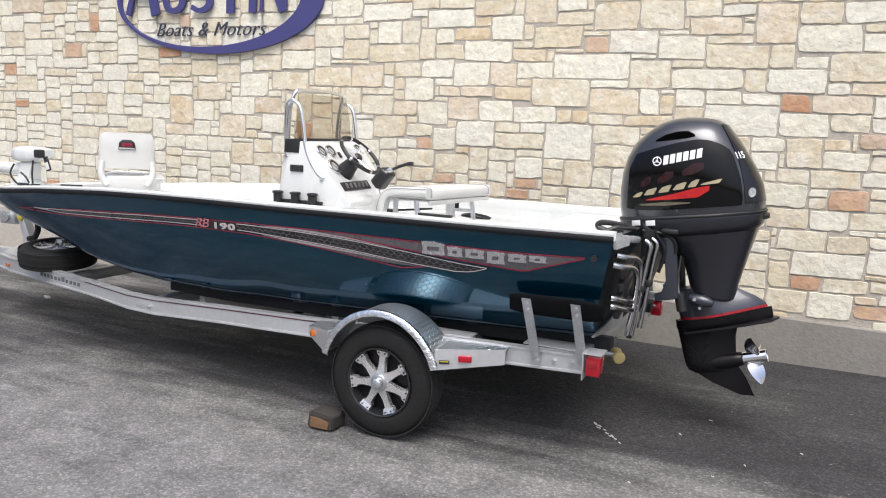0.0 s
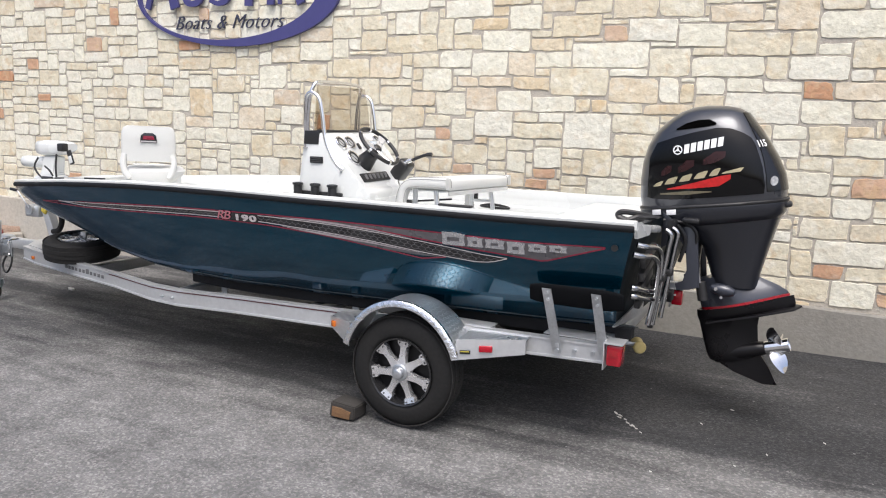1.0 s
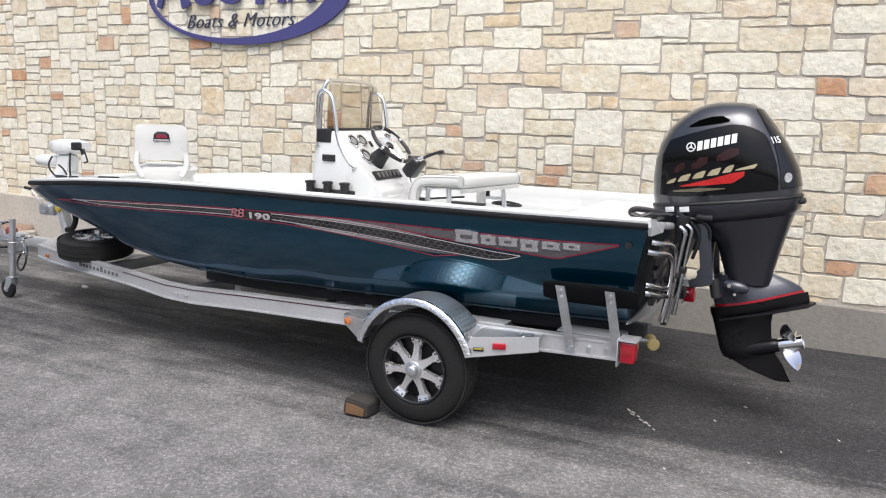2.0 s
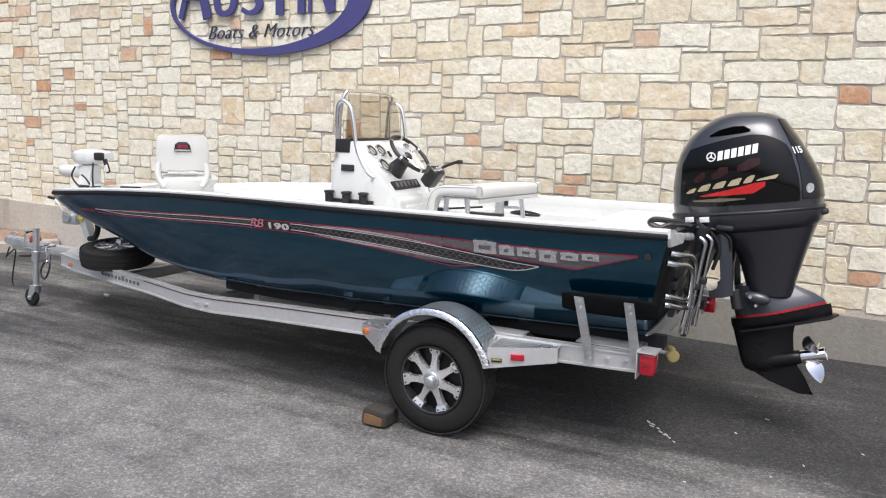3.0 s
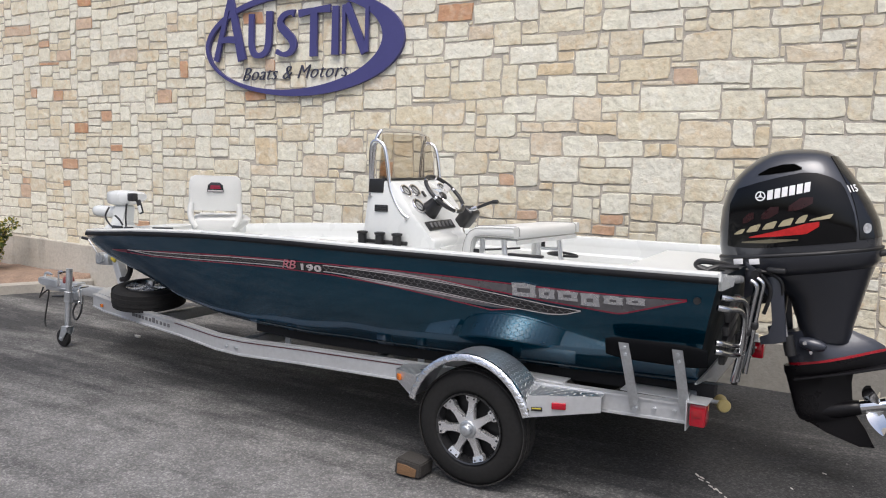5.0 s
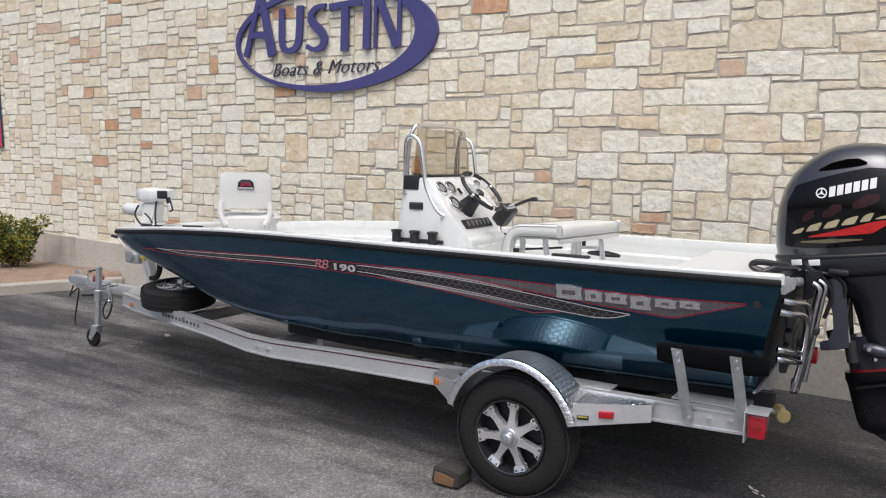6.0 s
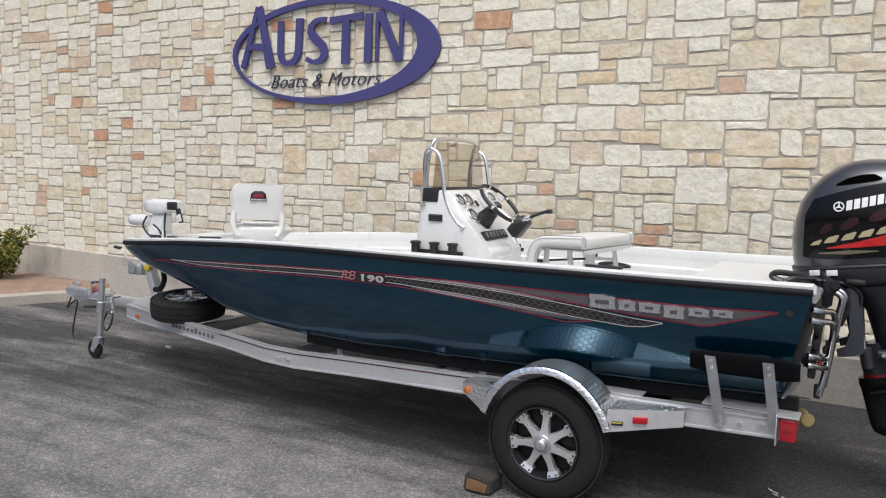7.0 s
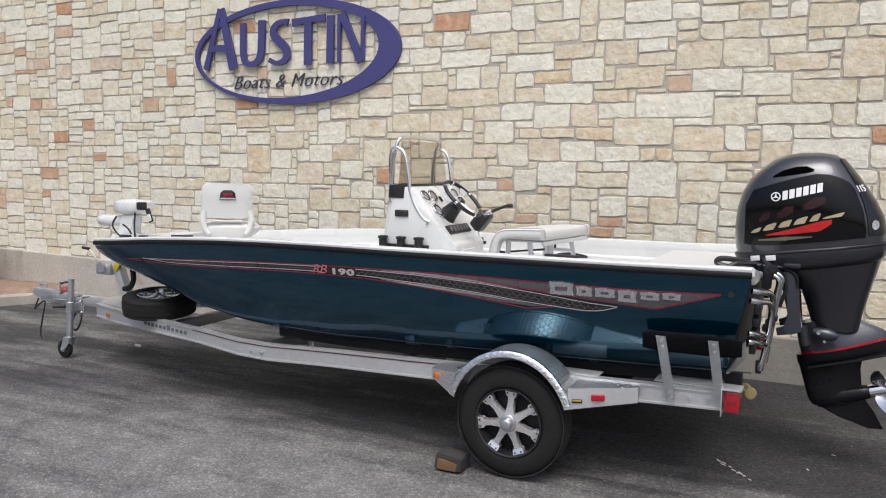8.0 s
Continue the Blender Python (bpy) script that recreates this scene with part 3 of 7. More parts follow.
def sweep_gunwale(name, prof, material, u1=5.66, label="", both=True, u0=0.0):
    """A profile of (inward, up) carried along the gunwale, round the bow."""
    bm = B()
    rr = []
    uu = [u for u in us if u0 <= u <= u1]
    line = [(u, -lines(u)[0], lines(u)[1]) for u in uu]
    if both:
        line += [(u, -v_, z) for u, v_, z in line[::-1]]
    pts = [W(*p) for p in line]
    for i, p in enumerate(pts):
        d = pts[min(i + 1, len(pts) - 1)] - pts[max(i - 1, 0)]
        d.z = 0
        d.normalize()
        inw = Vector((d.y, -d.x, 0))
        if inw.dot(W(min(4.8, (XS - p.x) * 0.9), 0, 0) - p) < 0:
            inw = -inw
        rr.append([p + inw * a + Vector((0, 0, h)) for a, h in prof])
    loft(bm, rr)
    return part(name, bm, material, boat, label, smooth=40)


sweep_gunwale("rub_rail", [(0.0, -0.032), (-0.010, -0.029), (-0.014, -0.020), (-0.014, -0.008), (-0.006, 0.003), (0.01, 0.005), (0.01, -0.032)], M_RUB, label="black rubber rub rail")
sweep_gunwale("gunwale_cap", [(-0.004, 0.004), (-0.004, 0.016), (0.006, 0.024), (0.055, 0.026), (0.068, 0.020), (0.074, 0.0), (0.074, -0.05), (0.01, -0.02)], M_WHITE, label="white gunwale cap")
FLOOR = 0.93
for sgn in (-1, 1):
    bm = B()
    rr = []
    for u in [u for u in us if 0.1 <= u <= 4.93]:
        b, g, *_ = lines(u)
        rr.append([W(u, sgn * (b - 0.070), g + 0.0), W(u, sgn * (b - 0.078), g - 0.11), W(u, sgn * (b - 0.12), g - 0.125), W(u, sgn * (b - 0.14), FLOOR if u < 3.6 else 1.04), W(u, sgn * (b - 0.155), FLOOR - 0.01 if u < 3.6 else 1.03), W(u, sgn * (b - 0.06), g - 0.06)])
    loft(bm, rr)
    part("side_liner", bm, M_WHITE, boat, "white inner side panel")
bm = B()
rr = []
for u in [u for u in us if 0.05 <= u <= 3.56]:
    b = lines(u)[0] - 0.14
    rr.append([W(u, -b, FLOOR), W(u, b, FLOOR), W(u, b, FLOOR - 0.03), W(u, -b, FLOOR - 0.03)])
loft(bm, rr)
part("cockpit_floor", bm, M_DECK, boat, "white non-skid cockpit floor")
# casting deck forward, with its step, and the aft deck
bm = B()
rr = []
for u in [u for u in us if 4.88 <= u <= 5.6]:
    b, g, *_ = lines(u)
    b -= 0.068
    rr.append([W(u, -b, g + 0.012), W(u, 0, g + 0.022), W(u, b, g + 0.012), W(u, b, g - 0.04), W(u, -b, g - 0.04)])
loft(bm, rr)
box(bm, W(4.905, 0, 1.19), (0.03, 1.52, 0.09), 0.008)
box(bm, W(4.906, 0, 1.10), (0.026, 1.38, 0.12), 0.008)
part("casting_deck", bm, M_DECK, boat, "white non-skid bow casting deck")
bm = B()
box(bm, W(0.42, 0, 1.225), (0.72, 2.06, 0.05), 0.012)
box(bm, W(0.79, 0, 1.15), (0.03, 2.0, 0.14), 0.008)
box(bm, W(0.791, 0, 1.01), (0.026, 1.84, 0.18), 0.008)
part("aft_deck", bm, M_DECK, boat, "white aft deck")
for v_ in (-0.70, 0.70):
    bm = B()
    box(bm, W(0.03, v_, 1.285), (0.07, 0.66, 0.045), 0.015, Matrix.Rotation(radians(7.5 if v_ > 0 else -7.5), 4, "X"))
    part("transom_cap", bm, M_WHITE, boat, "white transom cap")
for sgn in (-1, 1):
    bm = B()
    rings = []
    for d in (-0.004, 0.012):
        rings.append([W(-d, sgn * a, b) for a, b in ((1.125, 1.352), (1.128, 1.31), (1.09, 1.262), (0.76, 1.255), (0.74, 1.285), (0.76, 1.302))])
    loft(bm, rings)
    part("corner_cap", bm, M_WHITE, boat, "white stern corner cap")
bm = B()
rr = []
for u in [u for u in us if 3.54 <= u <= 4.93]:
    b = lines(u)[0] - 0.145
    rr.append([W(u, -b, 1.06), W(u, b, 1.06), W(u, b, 1.03), W(u, -b, 1.03)])
loft(bm, rr)
box(bm, W(3.555, 0, 0.995), (0.03, 1.74, 0.13), 0.006)
part("fore_deck", bm, M_DECK, boat, "white recessed fore deck")
# hatch lids and cleats on the bow deck
for u, v_, su, sv in ((5.18, 0.0, 0.36, 0.50),):
    g = lines(u)[1]
    bm = B()
    box(bm, W(u, v_, g + 0.024), (su, sv, 0.018), 0.006, Matrix.Rotation(radians(-2.6), 4, "Y"))
    part("hatch_lid", bm, M_DECK, boat)
for u, long in ((4.12, 0.24), (4.62, 0.10)):
    b, g, *_ = lines(u)
    bm = B()
    box(bm, W(u, -(b - 0.055), g + 0.031), (long, 0.030, 0.014), 0.005, Matrix.Rotation(radians(-2.6), 4, "Y") @ Matrix.Rotation(radians(-8), 4, "Z"))
    part("deck_cleat", bm, M_BLACK, boat, "black pull-up cleat")


def ribbon(name, rows, surf, material, parent, label="", out=0.0025, step=0.04, across=3):
    """A thin film on a curved surface; rows of (along, low, high), surf(along, height, out) gives the place."""
    bm = B()
    a0, a1 = rows[0][0], rows[-1][0]
    n = max(2, int(abs(a1 - a0) / step) + 1)
    cols = []
    tab = sorted(rows)
    for i in range(n + 1):
        a = a0 + (a1 - a0) * i / n
        lo, hi = lerp_table(tab, a)
        cols.append([bm.verts.new(surf(a, lo + (hi - lo) * k / across, out)) for k in range(across + 1)])
    for p, q in zip(cols, cols[1:]):
        for k in range(across):
            bm.faces.new((p[k], p[k + 1], q[k + 1], q[k]))
    return part(name, bm, material, parent, label, smooth=60)


# graphics along the hull's port side
M_D_RED = mat("graphic_red", (0.22, 0.014, 0.036), 0.3, var=0.08, coat=0.5)
M_D_PINK = mat("graphic_pink", (0.46, 0.16, 0.19), 0.35)
M_D_WHITE = mat("graphic_silver", (0.54, 0.50, 0.50), 0.3, 0.2, var=0.06, coat=0.5)
M_D_BLACK = mat("graphic_black", (0.012, 0.012, 0.014), 0.28, var=0.2, coat=0.5)
M_D_HEX = mat("graphic_hex_grey", (0.135, 0.13, 0.135), 0.3, 0.2, var=0.2, coat=0.5)
M_D_GREY = mat("graphic_grey", (0.125, 0.12, 0.128), 0.3, 0.4, var=0.15, coat=0.6)
M_D_CHROME = mat("emblem_silver", (0.60, 0.60, 0.62), 0.25, 0.8, var=0.08, scale=20)
UP = [(4.61, 1.118), (3.9, 1.146), (3.3, 1.173), (2.8, 1.187), (2.35, 1.189), (1.95, 1.181), (1.58, 1.163), (1.24, 1.134), (0.84, 1.092), (0.69, 1.085)]
LO = [(4.61, 1.116), (4.25, 1.103), (3.59, 1.123), (3.05, 1.142), (2.8, 1.147), (2.35, 1.142), (1.95, 1.122), (1.58, 1.096), (1.24, 1.062), (0.84, 1.036), (0.69, 1.083)]
RTOP = [(4.88, 1.099), (3.89, 1.158), (3.3, 1.182), (2.8, 1.196), (2.35, 1.201), (1.95, 1.204), (1.58, 1.204), (1.24, 1.199), (0.77, 1.193), (0.48, 1.194), (0.15, 1.205)]
RLOW = [(4.88, 1.090), (4.25, 1.089), (3.59, 1.110), (3.05, 1.126), (2.8, 1.130), (2.35, 1.124), (1.95, 1.101), (1.58, 1.061), (1.24, 1.021), (1.09, 1.046)]


def rd(tab, u):
    return lerp_table(sorted(tab), u)[0]


def along(u0, u1, lo, hi, n=24):
    return [(u0 + (u1 - u0) * i / n, lo(u0 + (u1 - u0) * i / n), hi(u0 + (u1 - u0) * i / n)) for i in range(n + 1)]


ribbon("red_line", along(4.88, 0.15, lambda u: rd(RTOP, u) - 0.007, lambda u: rd(RTOP, u)), side, M_D_RED, boat, "thin red pinstripe")
ribbon("red_line", along(4.88, 1.09, lambda u: rd(RLOW, u), lambda u: rd(RLOW, u) + 0.0075), side, M_D_RED, boat, "thin red pinstripe")
ribbon("silver_line", along(4.61, 0.705, lambda u: rd(UP, u) - 0.0055, lambda u: rd(UP, u)), side, M_D_WHITE, boat, out=0.0045)
ribbon("silver_line", along(4.61, 0.705, lambda u: rd(LO, u), lambda u: rd(LO, u) + 0.0055, 40), side, M_D_WHITE, boat, out=0.0045)
ribbon("black_band", along(4.45, 0.70, lambda u: rd(LO, u), lambda u: rd(UP, u), 48), side, M_D_BLACK, boat, "black band with a faint honeycomb")
ribbon("silver_flare", along(1.9, 1.12, lambda u: rd(LO, u) - 0.005 - 0.024 * math.sin(math.pi * (1.9 - u) / 0.78) ** 0.8, lambda u: rd(LO, u) - 0.004), side, M_D_GREY, boat, out=0.0035)

M_D_STREAK = mat("graphic_streak", (0.36, 0.32, 0.33), 0.3, 0.2, var=0.25, scale=5, coat=0.5)
ribbon("silver_streak", along(2.25, 1.30, lambda u: rd(UP, u) + 0.003, lambda u: rd(UP, u) + 0.004 + 0.011 * math.sin(math.pi * ((2.25 - u) / 0.95) ** 0.8)), side, M_D_STREAK, boat, "pale tapering streak", out=0.0049)
ribbon("silver_streak", along(2.25, 1.25, lambda u: rd(LO, u) - 0.004 - 0.013 * math.sin(math.pi * ((2.25 - u) / 1.0) ** 0.8), lambda u: rd(LO, u) - 0.003), side, M_D_STREAK, boat, "pale tapering streak", out=0.0049)


def grey_low(u):
    return lerp_table([(0.15, 1.200), (0.49, 1.093), (0.92, 1.120), (1.24, 1.148), (1.58, 1.178), (1.95, 1.193)], u)[0]


ribbon("grey_wedge", along(1.95, 0.17, lambda u: grey_low(u), lambda u: rd(RTOP, u) - 0.008, 48), side, M_D_GREY, boat, "grey graded wedge", out=0.0035)
ribbon("red_line", along(1.9, 0.15, lambda u: grey_low(u) - 0.007, lambda u: grey_low(u) + 0.001, 60), side, M_D_RED, boat, out=0.0047)
# honeycomb lines on the black band: stretched cells in rows that follow its middle
bm = B()


def comb_line(u0, z0, u1, z1, w=0.0032):
    """One thin line of the honeycomb, kept inside the band."""
    for u, z in ((u0, z0), (u1, z1)):
        if not rd(LO, u) + 0.006 < z < rd(UP, u) - 0.006:
            return
    d = (w / 2) if abs(u1 - u0) > 0.002 else 0.0
    e = 0.0 if d else 0.0022
    p = [side(u0 + e, z0 - d, 0.0042), side(u1 + e, z1 - d, 0.0042), side(u1 - e, z1 + d, 0.0042), side(u0 - e, z0 + d, 0.0042)]
    bm.faces.new([bm.verts.new(q) for q in p])


CELL_U, CELL_Z, PEAK = 0.046, 0.019, 0.0045
for k in range(int((4.3 - 0.74) / (CELL_U / 2))):
    u0 = 4.3 - k * CELL_U / 2
    u1 = u0 - CELL_U / 2
    for r in range(-3, 4):
        mid0, mid1 = (rd(LO, u0) + rd(UP, u0)) / 2 + r * CELL_Z, (rd(LO, u1) + rd(UP, u1)) / 2 + r * CELL_Z
        up = PEAK if (k + r) % 2 else -PEAK
        comb_line(u0, mid0 + up, u1, mid1 - up)
        if up > 0:
            comb_line(u0, mid0 + up, u0, mid0 + CELL_Z - PEAK)
part("honeycomb", bm, M_D_HEX, boat, kind="stuff", smooth=0)
# raised emblem drawn as plain silver blocks, falling in size
for u0, u1, z0, z1 in ((1.10, 0.955, 1.130, 1.203), (0.94, 0.845, 1.133, 1.186), (0.83, 0.715, 1.135, 1.184), (0.70, 0.595, 1.118, 1.182), (0.575, 0.47, 1.140, 1.180), (0.455, 0.355, 1.150, 1.183)):
    bm = B()
    lo_, hi_ = [], []
    for a, z in ((u0, z0), (u0 - 0.004, z0 + (z1 - z0) * 0.5), (u0, z1), ((u0 + u1) / 2, z1 + 0.004), (u1, z1 - 0.004), (u1 + 0.005, (z0 + z1) / 2), (u1, z0), ((u0 + u1) / 2, z0 - 0.002)):
        lo_.append(bm.verts.new(side(a, z, 0.003)))
        hi_.append(bm.verts.new(side(a, z, 0.012)))
    bm.faces.new(hi_)
    for k in range(8):
        bm.faces.new((lo_[k], lo_[(k + 1) % 8], hi_[(k + 1) % 8], hi_[k]))
    bm.normal_update()
    part("emblem_block", bm, M_D_CHROME, boat, "raised silver emblem block", smooth=30)
    ribbon("emblem_inset", [(u0 - 0.034, z0 + (z1 - z0) * 0.32, z0 + (z1 - z0) * 0.60), (u1 + 0.036, z0 + (z1 - z0) * 0.34, z0 + (z1 - z0) * 0.64)], side, M_D_GREY, boat, out=0.0145, across=1)
# model lettering: a slanted pair of letters and a figure
for body, u0, z0, size, shear, m_, lift in (("RB", 2.795, 1.141, 0.086, 0.35, M_D_PINK, 0.011), ("190", 2.640, 1.143, 0.056, 0.0, M_D_WHITE, 0.011)):
    cu_ = bpy.data.curves.new("model_lettering", "FONT")
    cu_.body = body
    cu_.size, cu_.shear = size, shear
    cu_.extrude, cu_.offset = 0.002, 0.0 if shear else 0.0022
    cu_.space_character = 0.9 if shear else 1.12
    cu_.materials.append(m_)
    a_, b_, c_ = side(u0, z0, lift), side(u0 - 0.2, z0, lift), side(u0, z0 + 0.04, lift)
    ex = (b_ - a_).normalized()
    ez = (c_ - a_ - ex * (c_ - a_).dot(ex)).normalized()
    hang(new("model_lettering", cu_), boat).matrix_basis = Matrix.Translation(a_) @ Matrix((ex * (1.25 if shear else 2.1), ez, ex.cross(ez))).transposed().to_4x4()
ribbon("model_backing", [(2.71, 1.138, 1.191), (2.44, 1.135, 1.189)], side, M_D_BLACK, boat, out=0.0052, across=1)
# bare edge along the chine, and the drain fitting
bm = B()
tube(bm, [side(u_, lines(u_)[3] + 0.002, 0.004) for u_ in us if u_ <= 3.3], 0.004, 6)
part("chine_edge", bm, mat("chine_grey", (0.045, 0.055, 0.06), 0.5, 0.4), boat, "dull metal edge along the chine")
bm = B()
c = side(0.10, 1.205, 0.0)
rod(bm, c, c + Vector((0, -0.012, 0)), 0.018, seg=16)
part("drain_fitting", bm, M_BLACK, boat, "small black through-hull fitting")

# ---- centre console ----
console = thing("centre_console", W(2.3, 0, FLOOR), "white moulded helm console with smoked windscreen and steel rails", "console")
KP, KS = 4.365, 5.08        # port and starboard faces
SIDE = [(-3.37, 0.88), (-3.37, 1.24), (-3.345, 1.42), (-3.315, 1.62), (-3.30, 1.70), (-3.22, 1.715), (-3.10, 1.705), (-2.95, 1.51), (-2.80, 1.325), (-2.755, 1.312), (-2.74, 1.285), (-2.735, 0.88)]
bm = B()
slab(bm, SIDE, Matrix.Translation((0, KS, 0)) @ XZ, KS - KP, 0.0)
bmesh.ops.bevel(bm, geom=[e for e in bm.edges if e.calc_length() < 2], offset=0.022, segments=3, affect="EDGES", profile=0.5, clamp_overlap=True)
for v_ in bm.verts:
    if v_.co.x > -2.9 and v_.co.y > 4.9:
        v_.co.y -= 0.21          # the aft corner is cut back on the starboard side
part("console_body", bm, M_WHITE, console, "white moulded console body", smooth=50)
# dash slope: unit directions along it
D0, D1 = Vector((-3.10, 0, 1.705)), Vector((-2.80, 0, 1.325))
DD = (D1 - D0).normalized()
DN = Vector((-DD.z, 0, DD.x)) * (1 if -DD.z > 0 else -1)
DN = Vector((abs(DN.x), 0, abs(DN.z)))


def dash(s, y, out=0.0):
    """A place on the sloping dash: s along it from the top, y across."""
    p = D0 + DD * s + DN * out
    return Vector((p.x, y, p.z))


DM = Matrix((Vector((0, 1, 0)), DN.cross(Vector((0, 1, 0))), DN)).transposed().to_4x4()
M_GAUGE = mat("gauge_face", (0.42, 0.43, 0.42), 0.4, var=0.15, scale=30, coat=0.15)
for s, y, r in ((0.085, 4.450, 0.056), (0.085, 4.572, 0.056), (0.222, 4.495, 0.066), (0.07, 4.98, 0.045)):
    bm = B()
    lathe(bm, [(r, -0.004), (r, 0.008), (r * 0.94, 0.014), (r * 0.82, 0.012), (r * 0.80, 0.006), (0.0, 0.006)], Matrix.Translation(dash(s, y)) @ DM, 28)
    g_ = part("gauge", bm, M_CHROME, console, "round gauge with a bright bezel")
    bm = B()
    lathe(bm, [(r * 0.80, 0.0085), (r * 0.80, 0.0095), (r * 0.56, 0.0095), (r * 0.56, 0.0085)], Matrix.Translation(dash(s, y)) @ DM, 28, caps=False)
    part("gauge_scale", bm, M_BLACK, g_, "black scale ring")
    bm = B()
    lathe(bm, [(r * 0.80, 0.0065), (0.0, 0.0075)], Matrix.Translation(dash(s, y)) @ DM, 28)
    part("gauge_dial", bm, M_GAUGE, g_)
    bm = B()
    box(bm, dash(s, y, 0.009), (0.004, r * 1.1, 0.002), 0, DM @ Matrix.Rotation(0.7, 4, "Z"))
    part("gauge_needle", bm, M_BLACK, g_)
bm = B()
box(bm, dash(0.12, 4.665, 0.006), (0.03, 0.05, 0.012), 0.004, DM)
part("key_switch", bm, M_BLACK, console)
bm = B()
box(bm, dash(0.15, 4.84, 0.012), (0.20, 0.15, 0.022), 0.01, DM)
sc = part("chart_display", bm, M_ALU, console, "chart display with a pale screen")
bm = B()
box(bm, dash(0.15, 4.84, 0.024), (0.165, 0.115, 0.003), 0.001, DM)
part("display_screen", bm, mat("screen_glass", (0.50, 0.56, 0.64), 0.12, var=0.4, scale=14, fine=60), sc)
bm = B()
box(bm, dash(0.40, 4.625, 0.004), (0.38, 0.075, 0.014), 0.006, DM)
sp = part("switch_panel", bm, M_BLACK, console, "black rocker switch panel")
for k in range(6):
    bm = B()
    box(bm, dash(0.40, 4.485 + 0.056 * k, 0.013), (0.022, 0.040, 0.014), 0.004, DM @ Matrix.Rotation(0.15, 4, "X"))
    part("rocker_switch", bm, mat("switch_grey", (0.16, 0.16, 0.165), 0.4), sp)
    bm = B()
    box(bm, dash(0.387, 4.485 + 0.056 * k, 0.0205), (0.009, 0.005, 0.002), 0, DM)
    part("switch_mark", bm, M_WHITE, sp)
# steering wheel on its raised column
M_SATIN = mat("satin_metal", (0.74, 0.74, 0.75), 0.32, 0.6, var=0.1, scale=12, fine=60)
SW = dash(0.27, 4.60, 0.0)
AX = Vector((0.70, 0, 0.71))
WM = Matrix.Translation(SW + AX * 0.165) @ AX.to_track_quat("Z", "Y").to_matrix().to_4x4()
bm = B()
rod(bm, SW - AX * 0.02, SW + AX * 0.10, 0.075, 0.050, 24)
rod(bm, SW + AX * 0.10, SW + AX * 0.16, 0.030, 0.026, 16)
part("steering_column", bm, M_BLACK, console, "black tilt steering column")
bm = B()
tube(bm, [WM @ Vector((0.175 * math.cos(a), 0.175 * math.sin(a), 0.02)) for a in [2 * math.pi * k / 40 for k in range(40)]], 0.0145, 10, True)
stw = part("steering_wheel", bm, M_BLACK, console, "black steering wheel with bright spokes")
for k in range(3):
    a = 2 * math.pi * k / 3 + 0.5
    bm = B()
    turn = WM @ Matrix.Rotation(a, 4, "Z")
    loft(bm, [[turn @ Vector((r, sd_ * hw, h + dz)) for sd_, dz in ((-1, 0.0), (-0.8, 0.006), (0.8, 0.006), (1, 0.0), (0.8, -0.004), (-0.8, -0.004))] for r, hw, h in ((0.02, 0.030, -0.008), (0.07, 0.024, -0.002), (0.12, 0.026, 0.008), (0.168, 0.040, 0.018))])
    part("wheel_spoke", bm, M_SATIN, stw, "broad satin metal spoke")
for k in range(6):
    a = 2 * math.pi * k / 6 + 0.2
    bm = B()
    tube(bm, [WM @ Vector((0.175 * math.cos(a + d), 0.175 * math.sin(a + d), 0.02)) for d in (-0.05, 0.0, 0.05)], 0.0158, 10)
    part("rim_clip", bm, M_CHROME, stw)
bm = B()
lathe(bm, [(0.0, -0.02), (0.034, -0.018), (0.036, 0.0), (0.026, 0.012), (0.0, 0.014)], WM, 20)
part("wheel_hub", bm, M_BLACK, stw)
# throttle box and lever on the starboard aft corner
thr = thing("throttle_control", (-2.78, 5.00, 1.33), "black throttle box with a bright arm on the console corner", "throttle")
bm = B()
box(bm, (-2.805, 4.96, 1.435), (0.105, 0.15, 0.175), 0.03, Matrix.Rotation(radians(38), 4, "Y"), 3)
part("throttle_box", bm, M_BLACK, thr)
bm = B()
tube(bm, smooth_line([(-2.80, 4.92, 1.44), (-2.75, 4.91, 1.49), (-2.70, 4.92, 1.515)]), 0.017, 8)
part("throttle_arm", bm, M_CHROME, thr, "bright cast arm")
bm = B()
tube(bm, smooth_line([(-2.71, 4.93, 1.51), (-2.65, 4.93, 1.535), (-2.58, 4.93, 1.56), (-2.53, 4.93, 1.565)]), [0.012] * 13 + [0.016] * 5 + [0.014], 8)
part("throttle_grip", bm, M_BLACK, thr)
# storage door under the dash, latch and courtesy light on the port face
bm = B()
box(bm, (-2.738, 4.61, 1.13), (0.014, 0.36, 0.24), 0.006)
part("access_door", bm, M_WHITE, console, "white storage door")
bm = B()
box(bm, (-3.20, KP - 0.004, 1.512), (0.115, 0.014, 0.05), 0.006)
part("port_vent", bm, M_BLACK, console, "small black louvred vent")
for k in range(3):
    bm = B()
    box(bm, (-3.20, KP - 0.013, 1.498 + 0.014 * k), (0.095, 0.006, 0.005), 0.002)
    part("vent_louvre", bm, mat("louvre_grey", (0.05, 0.05, 0.05), 0.5), console)
bm = B()
box(bm, (-2.765, 4.885, 1.255), (0.022, 0.026, 0.11), 0.006)
box(bm, (-2.75, 4.885, 1.27), (0.04, 0.03, 0.025), 0.006)
part("kill_switch", bm, M_BLACK, console, "black kill switch and lanyard clip")
